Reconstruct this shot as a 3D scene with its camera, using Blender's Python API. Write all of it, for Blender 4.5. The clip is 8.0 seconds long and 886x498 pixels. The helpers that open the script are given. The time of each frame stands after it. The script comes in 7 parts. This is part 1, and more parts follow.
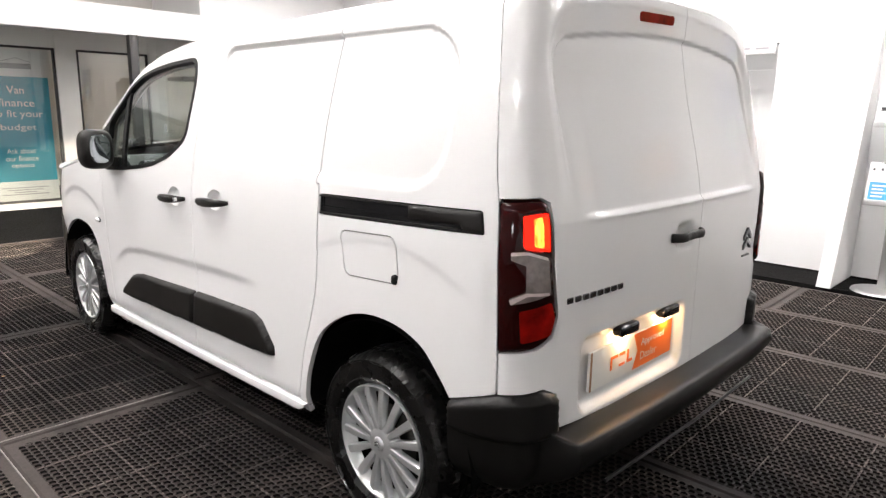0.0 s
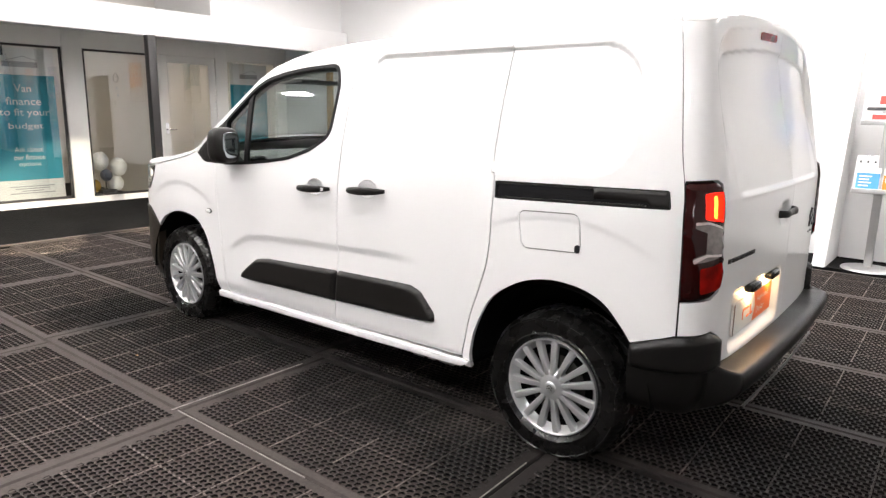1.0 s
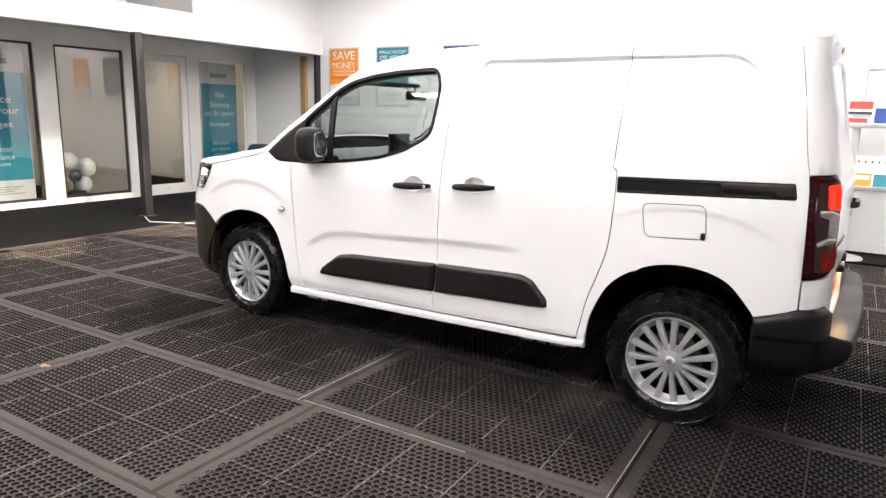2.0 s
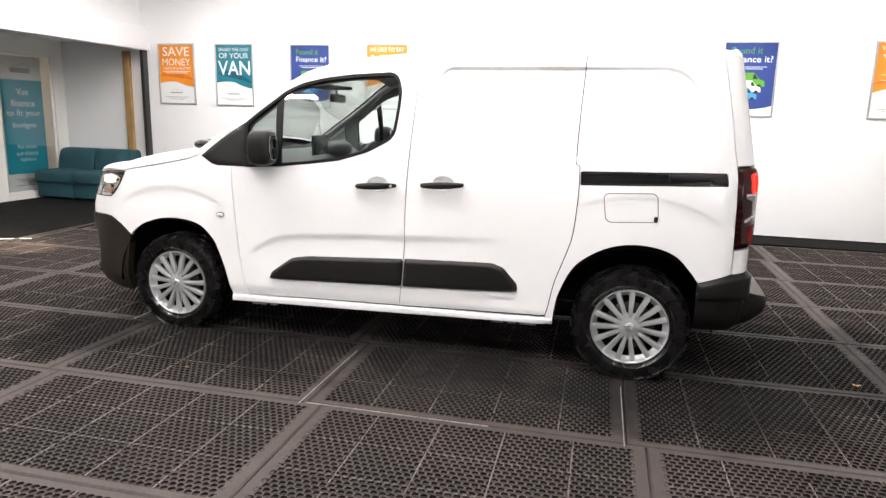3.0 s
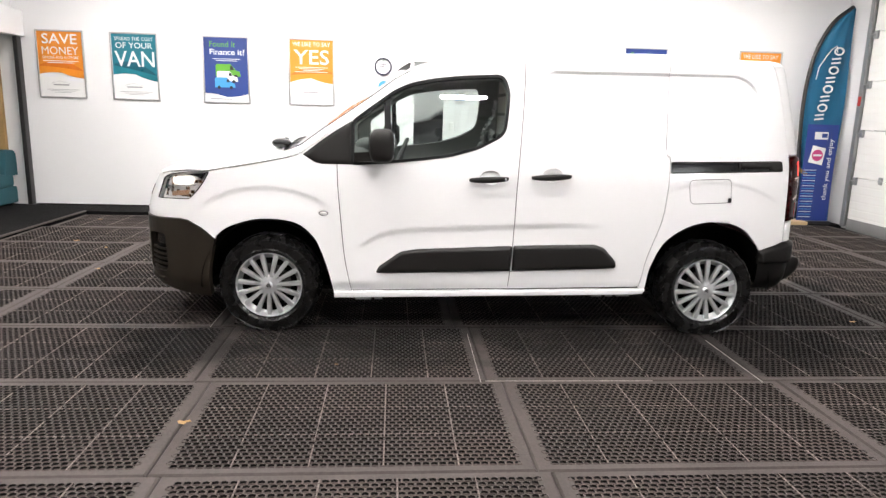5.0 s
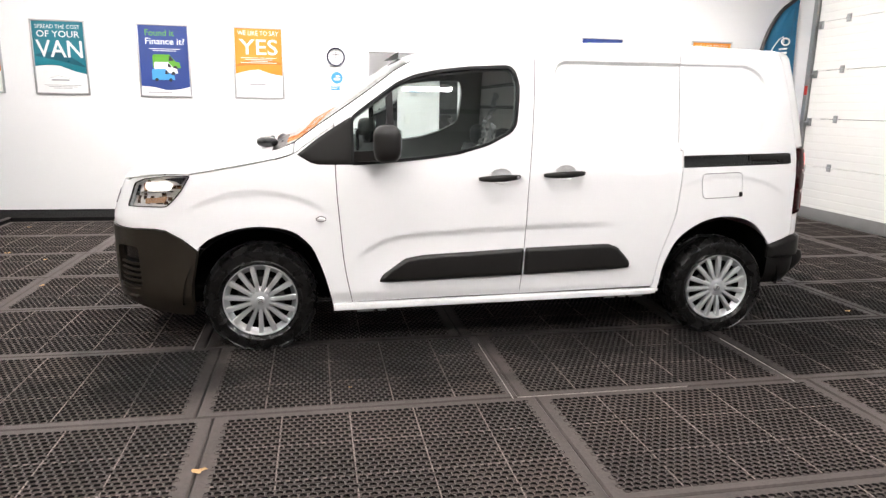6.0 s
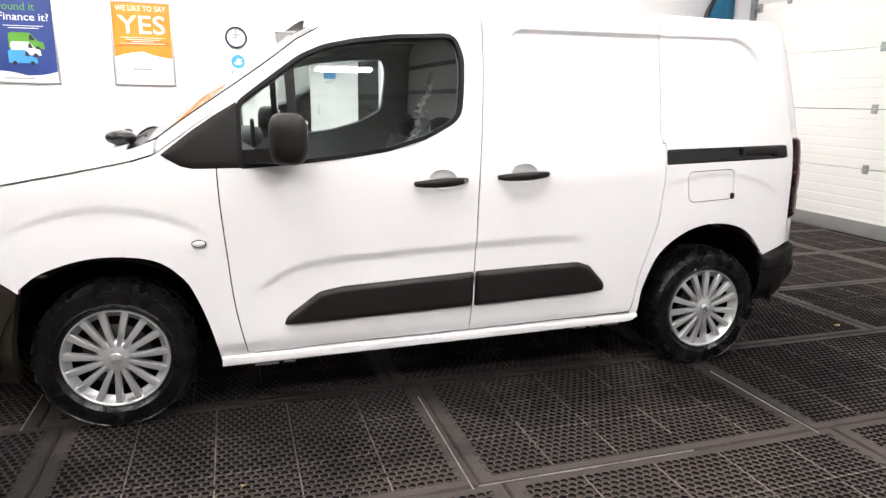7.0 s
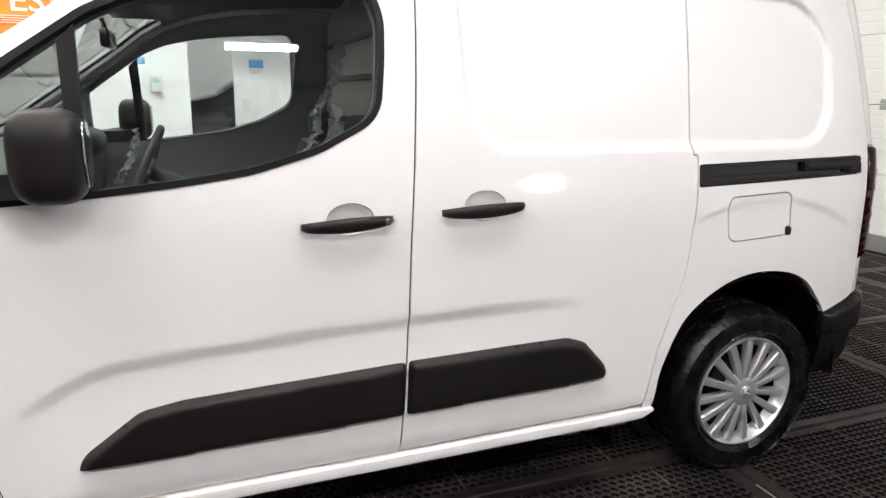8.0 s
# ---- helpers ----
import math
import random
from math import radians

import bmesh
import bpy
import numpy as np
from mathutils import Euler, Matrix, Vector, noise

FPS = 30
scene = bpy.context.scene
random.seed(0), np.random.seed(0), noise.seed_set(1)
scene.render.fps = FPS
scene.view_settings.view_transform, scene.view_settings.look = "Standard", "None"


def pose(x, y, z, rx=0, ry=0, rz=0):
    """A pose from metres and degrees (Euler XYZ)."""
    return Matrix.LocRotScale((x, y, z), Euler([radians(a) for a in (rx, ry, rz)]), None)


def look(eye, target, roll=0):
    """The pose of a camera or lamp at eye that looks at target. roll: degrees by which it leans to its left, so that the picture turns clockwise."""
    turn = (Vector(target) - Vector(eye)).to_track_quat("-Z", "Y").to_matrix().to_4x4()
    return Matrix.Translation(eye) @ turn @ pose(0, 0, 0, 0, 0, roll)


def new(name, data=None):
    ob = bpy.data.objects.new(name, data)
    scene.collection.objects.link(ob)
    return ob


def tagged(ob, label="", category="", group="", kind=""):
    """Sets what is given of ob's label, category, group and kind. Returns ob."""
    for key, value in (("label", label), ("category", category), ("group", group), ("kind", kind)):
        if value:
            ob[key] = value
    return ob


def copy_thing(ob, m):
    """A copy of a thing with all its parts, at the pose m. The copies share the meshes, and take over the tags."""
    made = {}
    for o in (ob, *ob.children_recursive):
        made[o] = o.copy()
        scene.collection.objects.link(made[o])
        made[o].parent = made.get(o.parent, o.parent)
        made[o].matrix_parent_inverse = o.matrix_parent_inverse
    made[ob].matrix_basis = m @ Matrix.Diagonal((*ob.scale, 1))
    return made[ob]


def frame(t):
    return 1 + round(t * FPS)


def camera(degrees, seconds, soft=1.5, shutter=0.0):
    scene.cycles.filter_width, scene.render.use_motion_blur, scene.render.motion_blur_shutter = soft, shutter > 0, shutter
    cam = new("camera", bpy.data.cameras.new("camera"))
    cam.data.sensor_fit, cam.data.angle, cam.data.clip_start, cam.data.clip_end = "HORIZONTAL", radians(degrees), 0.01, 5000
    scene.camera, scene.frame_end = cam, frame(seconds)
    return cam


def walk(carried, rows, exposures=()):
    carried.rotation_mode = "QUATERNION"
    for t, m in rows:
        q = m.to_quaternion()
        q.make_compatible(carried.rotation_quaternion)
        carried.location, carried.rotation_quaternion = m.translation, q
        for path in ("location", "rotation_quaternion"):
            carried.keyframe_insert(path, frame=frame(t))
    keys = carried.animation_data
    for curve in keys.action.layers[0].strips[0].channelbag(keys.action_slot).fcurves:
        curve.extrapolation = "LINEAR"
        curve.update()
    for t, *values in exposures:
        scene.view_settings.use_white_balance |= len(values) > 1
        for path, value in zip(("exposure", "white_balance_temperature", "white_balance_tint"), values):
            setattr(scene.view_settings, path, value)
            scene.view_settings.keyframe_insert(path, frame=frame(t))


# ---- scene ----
cam = camera(67.3, 8.0, soft=1.4)
METRES, EYE, TILT, LEAN, TURN = 7.486, 1.372, 0.0, 0.0, 44.1
ROWS = [
    (0.0, 0.0, 0.0, 0.0, 0.14, -11.49, -0.67),
    (0.5, -0.0545, -0.0394, 0.001, -3.05, -11.53, -0.69),
    (1.0, -0.1153, -0.0574, -0.0002, -4.63, -11.6, -0.69),
    (1.5, -0.1826, -0.0647, -0.0021, -6.27, -11.48, -0.77),
    (1.7, -0.2058, -0.0676, -0.0014, -8.07, -11.52, -0.9),
    (2.8, -0.3448, -0.0616, -0.0011, -25.09, -11.19, -1.08),
    (3.0, -0.3706, -0.0535, -0.0005, -29.5, -11.27, -1.03),
    (3.5, -0.4307, -0.0309, -0.0005, -34.77, -11.21, -1.01),
    (4.0, -0.49, -0.0069, -0.0012, -38.56, -11.23, -0.99),
    (4.5, -0.544, 0.0245, -0.0017, -42.85, -11.22, -0.96),
    (4.7, -0.5649, 0.0400, -0.0011, -44.32, -11.33, -1.05),
    (5.8, -0.6121, 0.1247, -0.0004, -53.07, -11.95, -0.72),
    (6.0, -0.6001, 0.1421, 0.0006, -53.56, -12.15, -0.59),
    (6.5, -0.5618, 0.1845, -0.0015, -56.02, -12.54, -0.43),
    (7.0, -0.5009, 0.2169, -0.0053, -60.36, -12.76, -0.43),
    (7.5, -0.4306, 0.2488, -0.0072, -62.92, -12.84, -0.4),
    (8.0, -0.3575, 0.2769, -0.0083, -63.72, -13.11, -0.55),
]
LEVEL = pose(-4.2, 0, 0, 0, -0.41, 0) @ pose(4.2, 0, 0)
walk(cam, [(t, LEVEL @ pose(0, 0, EYE, TILT, LEAN, TURN) @ pose(METRES * x, METRES * y, METRES * z, 90 + pitch, roll, yaw)) for t, x, y, z, yaw, pitch, roll in ROWS],
     exposures=[(0.0, 1.06), (0.5, 1.04), (1.5, 1.25), (3.5, 1.25), (4.5, 1.20), (6.8, 1.16), (7.4, 1.03), (8.0, 0.82)])

# ---- light ----
world = bpy.data.worlds.new("world")
scene.world = world
world.use_nodes = True
world.node_tree.nodes["Background"].inputs[0].default_value = (0.9, 0.95, 1.0, 1)
world.node_tree.nodes["Background"].inputs[1].default_value = 0.0
LAMP_POWER = 11.0

# ---- materials ----
def surface(name, colour, rough=0.5, metal=0.0, vary=0.12, scale=3.0, fine=120.0, bump=0.0, bump_scale=300.0, coat=0.0, rough_vary=0.08, transmission=0.0, second=None, spec=0.5):
    """A node material: colour varied at two scales, roughness varied, fine relief."""
    m = bpy.data.materials.new(name)
    m.use_nodes = True
    n, l = m.node_tree.nodes, m.node_tree.links
    b = n["Principled BSDF"]
    co = n.new("ShaderNodeTexCoord")
    big, small = n.new("ShaderNodeTexNoise"), n.new("ShaderNodeTexNoise")
    big.inputs["Scale"].default_value, small.inputs["Scale"].default_value = scale, fine
    big.inputs["Detail"].default_value = 6.0
    l.new(co.outputs["Object"], big.inputs["Vector"])
    l.new(co.outputs["Object"], small.inputs["Vector"])
    add = n.new("ShaderNodeMath")
    add.operation = "MULTIPLY_ADD"
    l.new(small.outputs["Fac"], add.inputs[0])
    add.inputs[1].default_value = 0.5
    l.new(big.outputs["Fac"], add.inputs[2])
    ramp = n.new("ShaderNodeValToRGB")
    ramp.color_ramp.elements[0].position, ramp.color_ramp.elements[1].position = 0.5, 1.0
    dark = second if second else tuple(c * (1 - vary) for c in colour)
    ramp.color_ramp.elements[0].color = (*dark, 1)
    ramp.color_ramp.elements[1].color = (*colour, 1)
    l.new(add.outputs[0], ramp.inputs["Fac"])
    l.new(ramp.outputs["Color"], b.inputs["Base Color"])
    rr = n.new("ShaderNodeMapRange")
    rr.inputs["From Min"].default_value, rr.inputs["From Max"].default_value = 0.3, 0.7
    rr.inputs["To Min"].default_value, rr.inputs["To Max"].default_value = max(0.02, rough - rough_vary), min(1.0, rough + rough_vary)
    l.new(big.outputs["Fac"], rr.inputs["Value"])
    l.new(rr.outputs["Result"], b.inputs["Roughness"])
    b.inputs["Metallic"].default_value = metal
    b.inputs["Specular IOR Level"].default_value = spec
    b.inputs["Coat Weight"].default_value = coat
    b.inputs["Coat Roughness"].default_value = 0.06
    b.inputs["Transmission Weight"].default_value = transmission
    if bump:
        g = n.new("ShaderNodeTexNoise")
        g.inputs["Scale"].default_value = bump_scale
        l.new(co.outputs["Object"], g.inputs["Vector"])
        bn = n.new("ShaderNodeBump")
        bn.inputs["Strength"].default_value, bn.inputs["Distance"].default_value = bump, 0.002
        l.new(g.outputs["Fac"], bn.inputs["Height"])
        l.new(bn.outputs["Normal"], b.inputs["Normal"])
    return m


def glowing(name, colour, strength, other=None):
    """A lit lens; with a second colour, the ribs of the lens break the glow up into streaks."""
    m = bpy.data.materials.new(name)
    m.use_nodes = True
    n, l = m.node_tree.nodes, m.node_tree.links
    b = n["Principled BSDF"]
    b.inputs["Base Color"].default_value = (*[min(c, 0.5) for c in colour], 1)
    b.inputs["Roughness"].default_value = 0.3
    b.inputs["Specular IOR Level"].default_value = 0.25
    b.inputs["Emission Color"].default_value = (*colour, 1)
    b.inputs["Emission Strength"].default_value = strength
    if other:
        at, shift, cloud, blend = n.new("ShaderNodeTexCoord"), n.new("ShaderNodeMapping"), n.new("ShaderNodeTexNoise"), n.new("ShaderNodeMix")
        shift.inputs["Rotation"].default_value = (0.5, 0.0, 0.0)
        shift.inputs["Scale"].default_value = (60.0, 60.0, 16.0)
        cloud.inputs["Scale"].default_value = 1.0
        cloud.inputs["Detail"].default_value = 2.0
        ramp = n.new("ShaderNodeMapRange")
        ramp.inputs["From Min"].default_value = 0.42
        ramp.inputs["From Max"].default_value = 0.62
        blend.data_type = "RGBA"
        blend.inputs["A"].default_value = (*colour, 1)
        blend.inputs["B"].default_value = (*other, 1)
        l.new(at.outputs["Object"], shift.inputs["Vector"])
        l.new(shift.outputs["Vector"], cloud.inputs["Vector"])
        l.new(cloud.outputs["Fac"], ramp.inputs["Value"])
        l.new(ramp.outputs["Result"], blend.inputs["Factor"])
        l.new(blend.outputs["Result"], b.inputs["Emission Color"])
    return m


def pane(name, tint, straight=0.045, rough=0.012, power=4.0):
    """Thin glass: clear with a tint, and a mirror's gloss that grows towards grazing angles."""
    m = bpy.data.materials.new(name)
    m.use_nodes = True
    n, l = m.node_tree.nodes, m.node_tree.links
    n.remove(n["Principled BSDF"])
    t, g, f, mix = n.new("ShaderNodeBsdfTransparent"), n.new("ShaderNodeBsdfGlossy"), n.new("ShaderNodeLayerWeight"), n.new("ShaderNodeMixShader")
    t.inputs[0].default_value = (*tint, 1)
    g.inputs["Roughness"].default_value = rough
    f.inputs["Blend"].default_value = 0.5
    p, a = n.new("ShaderNodeMath"), n.new("ShaderNodeMath")
    p.operation, a.operation = "POWER", "MULTIPLY_ADD"
    p.inputs[1].default_value = power
    a.inputs[1].default_value, a.inputs[2].default_value = 1 - straight, straight
    l.new(f.outputs["Facing"], p.inputs[0])
    l.new(p.outputs[0], a.inputs[0])
    l.new(a.outputs[0], mix.inputs[0])
    l.new(t.outputs[0], mix.inputs[1])
    l.new(g.outputs[0], mix.inputs[2])
    l.new(mix.outputs[0], n["Material Output"].inputs["Surface"])
    return m


WHITE_PAINT = surface("white_car_paint", (0.80, 0.80, 0.80), 0.32, vary=0.02, coat=0.7, spec=0.35, scale=1.5, rough_vary=0.04)
BLACK_PLASTIC = surface("black_grained_plastic", (0.0082, 0.0072, 0.0064), 0.42, vary=0.25, fine=400, bump=0.2, bump_scale=900, spec=0.32)
# black plastic browned and lightened: warm light on the nose put into its colour
WARM_LIT_PLASTIC = surface("warm_lit_black_plastic", (0.025, 0.0192, 0.013), 0.40, vary=0.7, scale=3.5, fine=400, bump=0.2, bump_scale=900, spec=0.38)
# darker copy of the black plastic: the rear bumper's shade set in its colour
SHADED_BLACK = surface("shaded_black_plastic", (0.0055, 0.0050, 0.0046), 0.40, vary=0.25, fine=300, bump=0.12, bump_scale=900, spec=0.28)
GLOSS_BLACK = surface("gloss_black_trim", (0.008, 0.008, 0.009), 0.14, vary=0.2, rough_vary=0.05)
SEAL = surface("black_rubber_seal", (0.007, 0.007, 0.0075), 0.45, vary=0.2, spec=0.2)
UNDERSIDE = surface("black_underbody", (0.004, 0.004, 0.004), 0.9, vary=0.4, spec=0.1)
TYRE = surface("tyre_rubber", (0.006, 0.0058, 0.0056), 0.27, spec=0.34, vary=0.5, scale=14, fine=90, bump=0.35, bump_scale=60, rough_vary=0.12)
ALLOY = surface("silver_wheel_cover", (0.60, 0.61, 0.615), 0.36, metal=0.7, vary=0.08, scale=6, rough_vary=0.03)
RUST = surface("dark_brake_iron", (0.06, 0.055, 0.05), 0.5, metal=0.6, vary=0.4, scale=20)
STEEL = surface("dull_steel", (0.25, 0.25, 0.25), 0.45, metal=0.9, vary=0.3)
CHROME = surface("chrome", (0.75, 0.75, 0.76), 0.08, metal=1.0, vary=0.02, rough_vary=0.03)
TRIM_GREY = surface("dark_grey_cabin_trim", (0.085, 0.09, 0.088), 0.7, vary=0.2, bump=0.2)
BULKHEAD = surface("grey_bulkhead_paint", (0.42, 0.40, 0.385), 0.55, vary=0.15, scale=4)
LINING = surface("grey_cabin_lining", (0.20, 0.21, 0.20), 0.85, vary=0.15, bump=0.2)
SEAT_CLOTH = surface("charcoal_seat_cloth", (0.05, 0.052, 0.055), 0.9, vary=0.3, fine=300, bump=0.4)
GLASS = pane("tinted_window_glass", (0.86, 0.92, 0.90), 0.075)
SCREEN_GLASS = pane("windscreen_glass", (0.84, 0.89, 0.87), 0.08, power=2.0)
LAMP_BOWL = surface("pale_lamp_bowl", (0.95, 0.94, 0.92), 0.2, metal=0.15, vary=0.25, scale=22, fine=60)
LAMP_BROWN = surface("brown_mirrored_facet", (0.34, 0.19, 0.10), 0.16, metal=0.8, vary=0.6, scale=30)
CLEAR_GLASS = pane("clear_glass", (0.80, 0.82, 0.81), 0.15, power=3.0)
LENS_CLEAR = pane("clear_lamp_lens", (0.97, 0.97, 0.97), 0.05)
RED_LENS = surface("dark_red_lens", (0.020, 0.0007, 0.0007), 0.06, vary=0.4, rough_vary=0.03, spec=0.3)
PALE_LENS = surface("pale_lens_edge", (0.62, 0.52, 0.50), 0.2, vary=0.3, scale=30, coat=1.0)
LIT_RED = glowing("lit_brake_lamp", (1.0, 0.012, 0.004), 1.0)
LIT_CORE = glowing("lit_lamp_core", (1.0, 0.34, 0.04), 2.6, (1.0, 0.05, 0.006))
HEAD_GLOW = glowing("lit_headlamp_bowl", (1.0, 0.94, 0.84), 0.7, (0.85, 0.70, 0.52))
RED_GLASS = surface("clear_red_lens", (0.30, 0.007, 0.004), 0.14, vary=0.7, scale=16, fine=30, spec=0.06)
GREY_LENS = surface("grey_clear_lens", (0.20, 0.17, 0.16), 0.15, vary=0.55, scale=14, fine=60, coat=1.0)
MIRROR = surface("mirror_glass", (0.46, 0.50, 0.52), 0.02, metal=1.0, vary=0.01, rough_vary=0.01)
PLATE_WHITE = surface("white_plate", (0.8, 0.79, 0.75), 0.4, vary=0.04)
PLATE_ORANGE = surface("orange_plate", (0.85, 0.17, 0.02), 0.4, vary=0.05)
AMBER = surface("amber_reflector", (0.42, 0.25, 0.15), 0.15, vary=0.2, coat=1.0)
BACK_WALL = surface("grey_back_wall", (0.30, 0.30, 0.31), 0.7, vary=0.1, scale=0.8)
WALL = surface("white_emulsion_wall", (0.80, 0.80, 0.80), 0.7, vary=0.04, scale=0.8, bump=0.1, bump_scale=120)
RECESS_WALL = surface("off_white_partition", (0.86, 0.835, 0.80), 0.6, vary=0.08, scale=1.0, bump=0.08, bump_scale=100)
CEILING = surface("white_ceiling_paint", (0.78, 0.78, 0.78), 0.8, vary=0.05, scale=0.7)
WHITE_FRAME = surface("white_upvc_frame", (0.75, 0.74, 0.71), 0.35, vary=0.05)
BLACK_STEEL = surface("black_painted_steel", (0.02, 0.018, 0.018), 0.4, vary=0.3, scale=4)
RAW_WOOD = surface("raw_yellow_timber", (0.42, 0.26, 0.10), 0.7, vary=0.35, scale=6, fine=60, bump=0.2)
CARPET = surface("black_carpet", (0.010, 0.0095, 0.0095), 0.95, spec=0.1, vary=0.4, scale=2, fine=400, bump=0.6, bump_scale=600)
SHUTTER = surface("white_sectional_door", (0.74, 0.74, 0.71), 0.45, vary=0.04, scale=1.5, bump=0.25, bump_scale=350)
GREY_METAL = surface("grey_galvanised_metal", (0.35, 0.36, 0.36), 0.4, metal=0.7, vary=0.25, scale=6)
GREY_PAINT = surface("grey_door_seal", (0.22, 0.22, 0.215), 0.6, vary=0.2, scale=5)
SILVER = surface("brushed_silver", (0.55, 0.55, 0.55), 0.35, metal=0.8, vary=0.1, scale=8)
TEAL_CLOTH = surface("teal_sofa_cloth", (0.018, 0.085, 0.105), 0.9, vary=0.3, scale=4, fine=400, bump=0.5, bump_scale=700)
PAPER = surface("white_poster_paper", (0.78, 0.78, 0.77), 0.35, vary=0.03)
ORANGE = surface("orange_print", (0.84, 0.29, 0.025), 0.35, vary=0.22, scale=2.5)
ORANGE_DEEP = surface("deep_orange_print", (0.78, 0.20, 0.015), 0.35, vary=0.25, scale=4)
TEAL_DEEP = surface("deep_teal_print", (0.006, 0.11, 0.16), 0.35, vary=0.3, scale=4)
TEAL = surface("teal_print", (0.012, 0.20, 0.26), 0.35, vary=0.3, scale=2.5)
CYAN = surface("cyan_print", (0.01, 0.30, 0.40), 0.4, vary=0.15, scale=2)
BLUE = surface("royal_blue_print", (0.022, 0.052, 0.23), 0.35, vary=0.2, scale=2)
LIGHT_BLUE = surface("sky_blue_print", (0.06, 0.33, 0.68), 0.35, vary=0.15)
GREEN = surface("green_print", (0.11, 0.36, 0.03), 0.35, vary=0.2)
RED = surface("red_print", (0.62, 0.03, 0.02), 0.35, vary=0.15)
MAGENTA = surface("magenta_print", (0.6, 0.05, 0.2), 0.35, vary=0.1)
GREY_PRINT = surface("grey_print", (0.35, 0.35, 0.36), 0.4, vary=0.1)
INK = surface("black_print", (0.02, 0.02, 0.025), 0.4, vary=0.1)
SCREEN_DARK = surface("dark_car_glass", (0.015, 0.017, 0.018), 0.05, vary=0.1, rough_vary=0.02, spec=0.8)
CAR_BLACK = surface("black_car_paint", (0.012, 0.013, 0.017), 0.25, vary=0.1, coat=1.0)
BALLOON = surface("white_balloon", (0.72, 0.72, 0.72), 0.3, vary=0.05)
BALLOON_GREY = surface("grey_balloon", (0.18, 0.2, 0.26), 0.25, vary=0.1, metal=0.4)
BALLOON_GOLD = surface("gold_balloon", (0.5, 0.33, 0.08), 0.25, vary=0.1, metal=0.6)
FILM = surface("crumpled_clear_film", (0.75, 0.76, 0.76), 0.2, vary=0.5, scale=18)
FILM.node_tree.nodes["Principled BSDF"].inputs["Alpha"].default_value = 0.5
RUBBER = surface("dusty_black_rubber", (0.087, 0.067, 0.0585), 0.6, spec=0.3, vary=0.8, scale=1.4, fine=48, bump=0.5, bump_scale=260, rough_vary=0.2)
RUBBER_EDGE = surface("worn_rubber_edge", (0.076, 0.063, 0.058), 0.65, spec=0.25, vary=0.45, scale=5, fine=60, bump=0.3, bump_scale=400)
RUBBER_WORN = surface("grey_worn_rubber_rib", (0.21, 0.175, 0.158), 0.7, spec=0.3, vary=0.55, scale=9, fine=70, bump=0.3, bump_scale=300)
SEAM = surface("pale_seam", (0.38, 0.35, 0.32), 0.5, vary=0.6, scale=14, fine=80)
DARK_CHROME = surface("dark_chrome", (0.10, 0.10, 0.105), 0.18, metal=0.9, vary=0.2, scale=40)
# rubber of the hole walls, its colour darkened to give shade in the holes
HOLE_SHADE = surface("shaded_hole_rubber", (0.009, 0.008, 0.0075), 0.7, spec=0.15, vary=0.4, scale=20, fine=120)
GRIT = surface("gritty_hole_floor", (0.064, 0.050, 0.045), 0.8, spec=0.2, vary=0.6, scale=3.0, fine=140, bump=0.4, bump_scale=350)


def stain_and_shade(m, spots):
    """Lets ragged patches darken a rubber, for stains and painted van shade: each spot is (x, y, half length, half
    width).
    """
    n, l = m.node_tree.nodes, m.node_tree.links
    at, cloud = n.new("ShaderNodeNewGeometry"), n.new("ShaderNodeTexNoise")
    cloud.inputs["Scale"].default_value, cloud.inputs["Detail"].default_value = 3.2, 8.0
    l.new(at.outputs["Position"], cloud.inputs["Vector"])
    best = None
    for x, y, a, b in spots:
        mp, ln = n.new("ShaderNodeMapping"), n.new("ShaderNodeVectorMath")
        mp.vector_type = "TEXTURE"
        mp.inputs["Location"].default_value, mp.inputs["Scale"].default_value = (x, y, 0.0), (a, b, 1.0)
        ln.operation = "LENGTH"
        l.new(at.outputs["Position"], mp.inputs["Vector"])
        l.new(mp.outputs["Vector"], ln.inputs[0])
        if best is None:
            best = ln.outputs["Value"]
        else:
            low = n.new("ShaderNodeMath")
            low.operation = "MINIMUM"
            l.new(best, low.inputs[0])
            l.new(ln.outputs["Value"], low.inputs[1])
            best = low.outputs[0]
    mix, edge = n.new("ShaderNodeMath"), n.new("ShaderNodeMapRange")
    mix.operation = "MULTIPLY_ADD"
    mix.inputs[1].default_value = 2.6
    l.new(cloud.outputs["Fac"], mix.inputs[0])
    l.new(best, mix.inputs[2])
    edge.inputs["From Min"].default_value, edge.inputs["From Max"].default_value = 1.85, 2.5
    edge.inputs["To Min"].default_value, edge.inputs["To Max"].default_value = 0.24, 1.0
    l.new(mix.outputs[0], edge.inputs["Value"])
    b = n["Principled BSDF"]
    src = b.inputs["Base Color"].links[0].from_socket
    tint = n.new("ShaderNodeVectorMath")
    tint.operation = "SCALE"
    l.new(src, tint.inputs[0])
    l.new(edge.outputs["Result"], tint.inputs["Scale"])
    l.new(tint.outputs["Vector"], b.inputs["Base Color"])


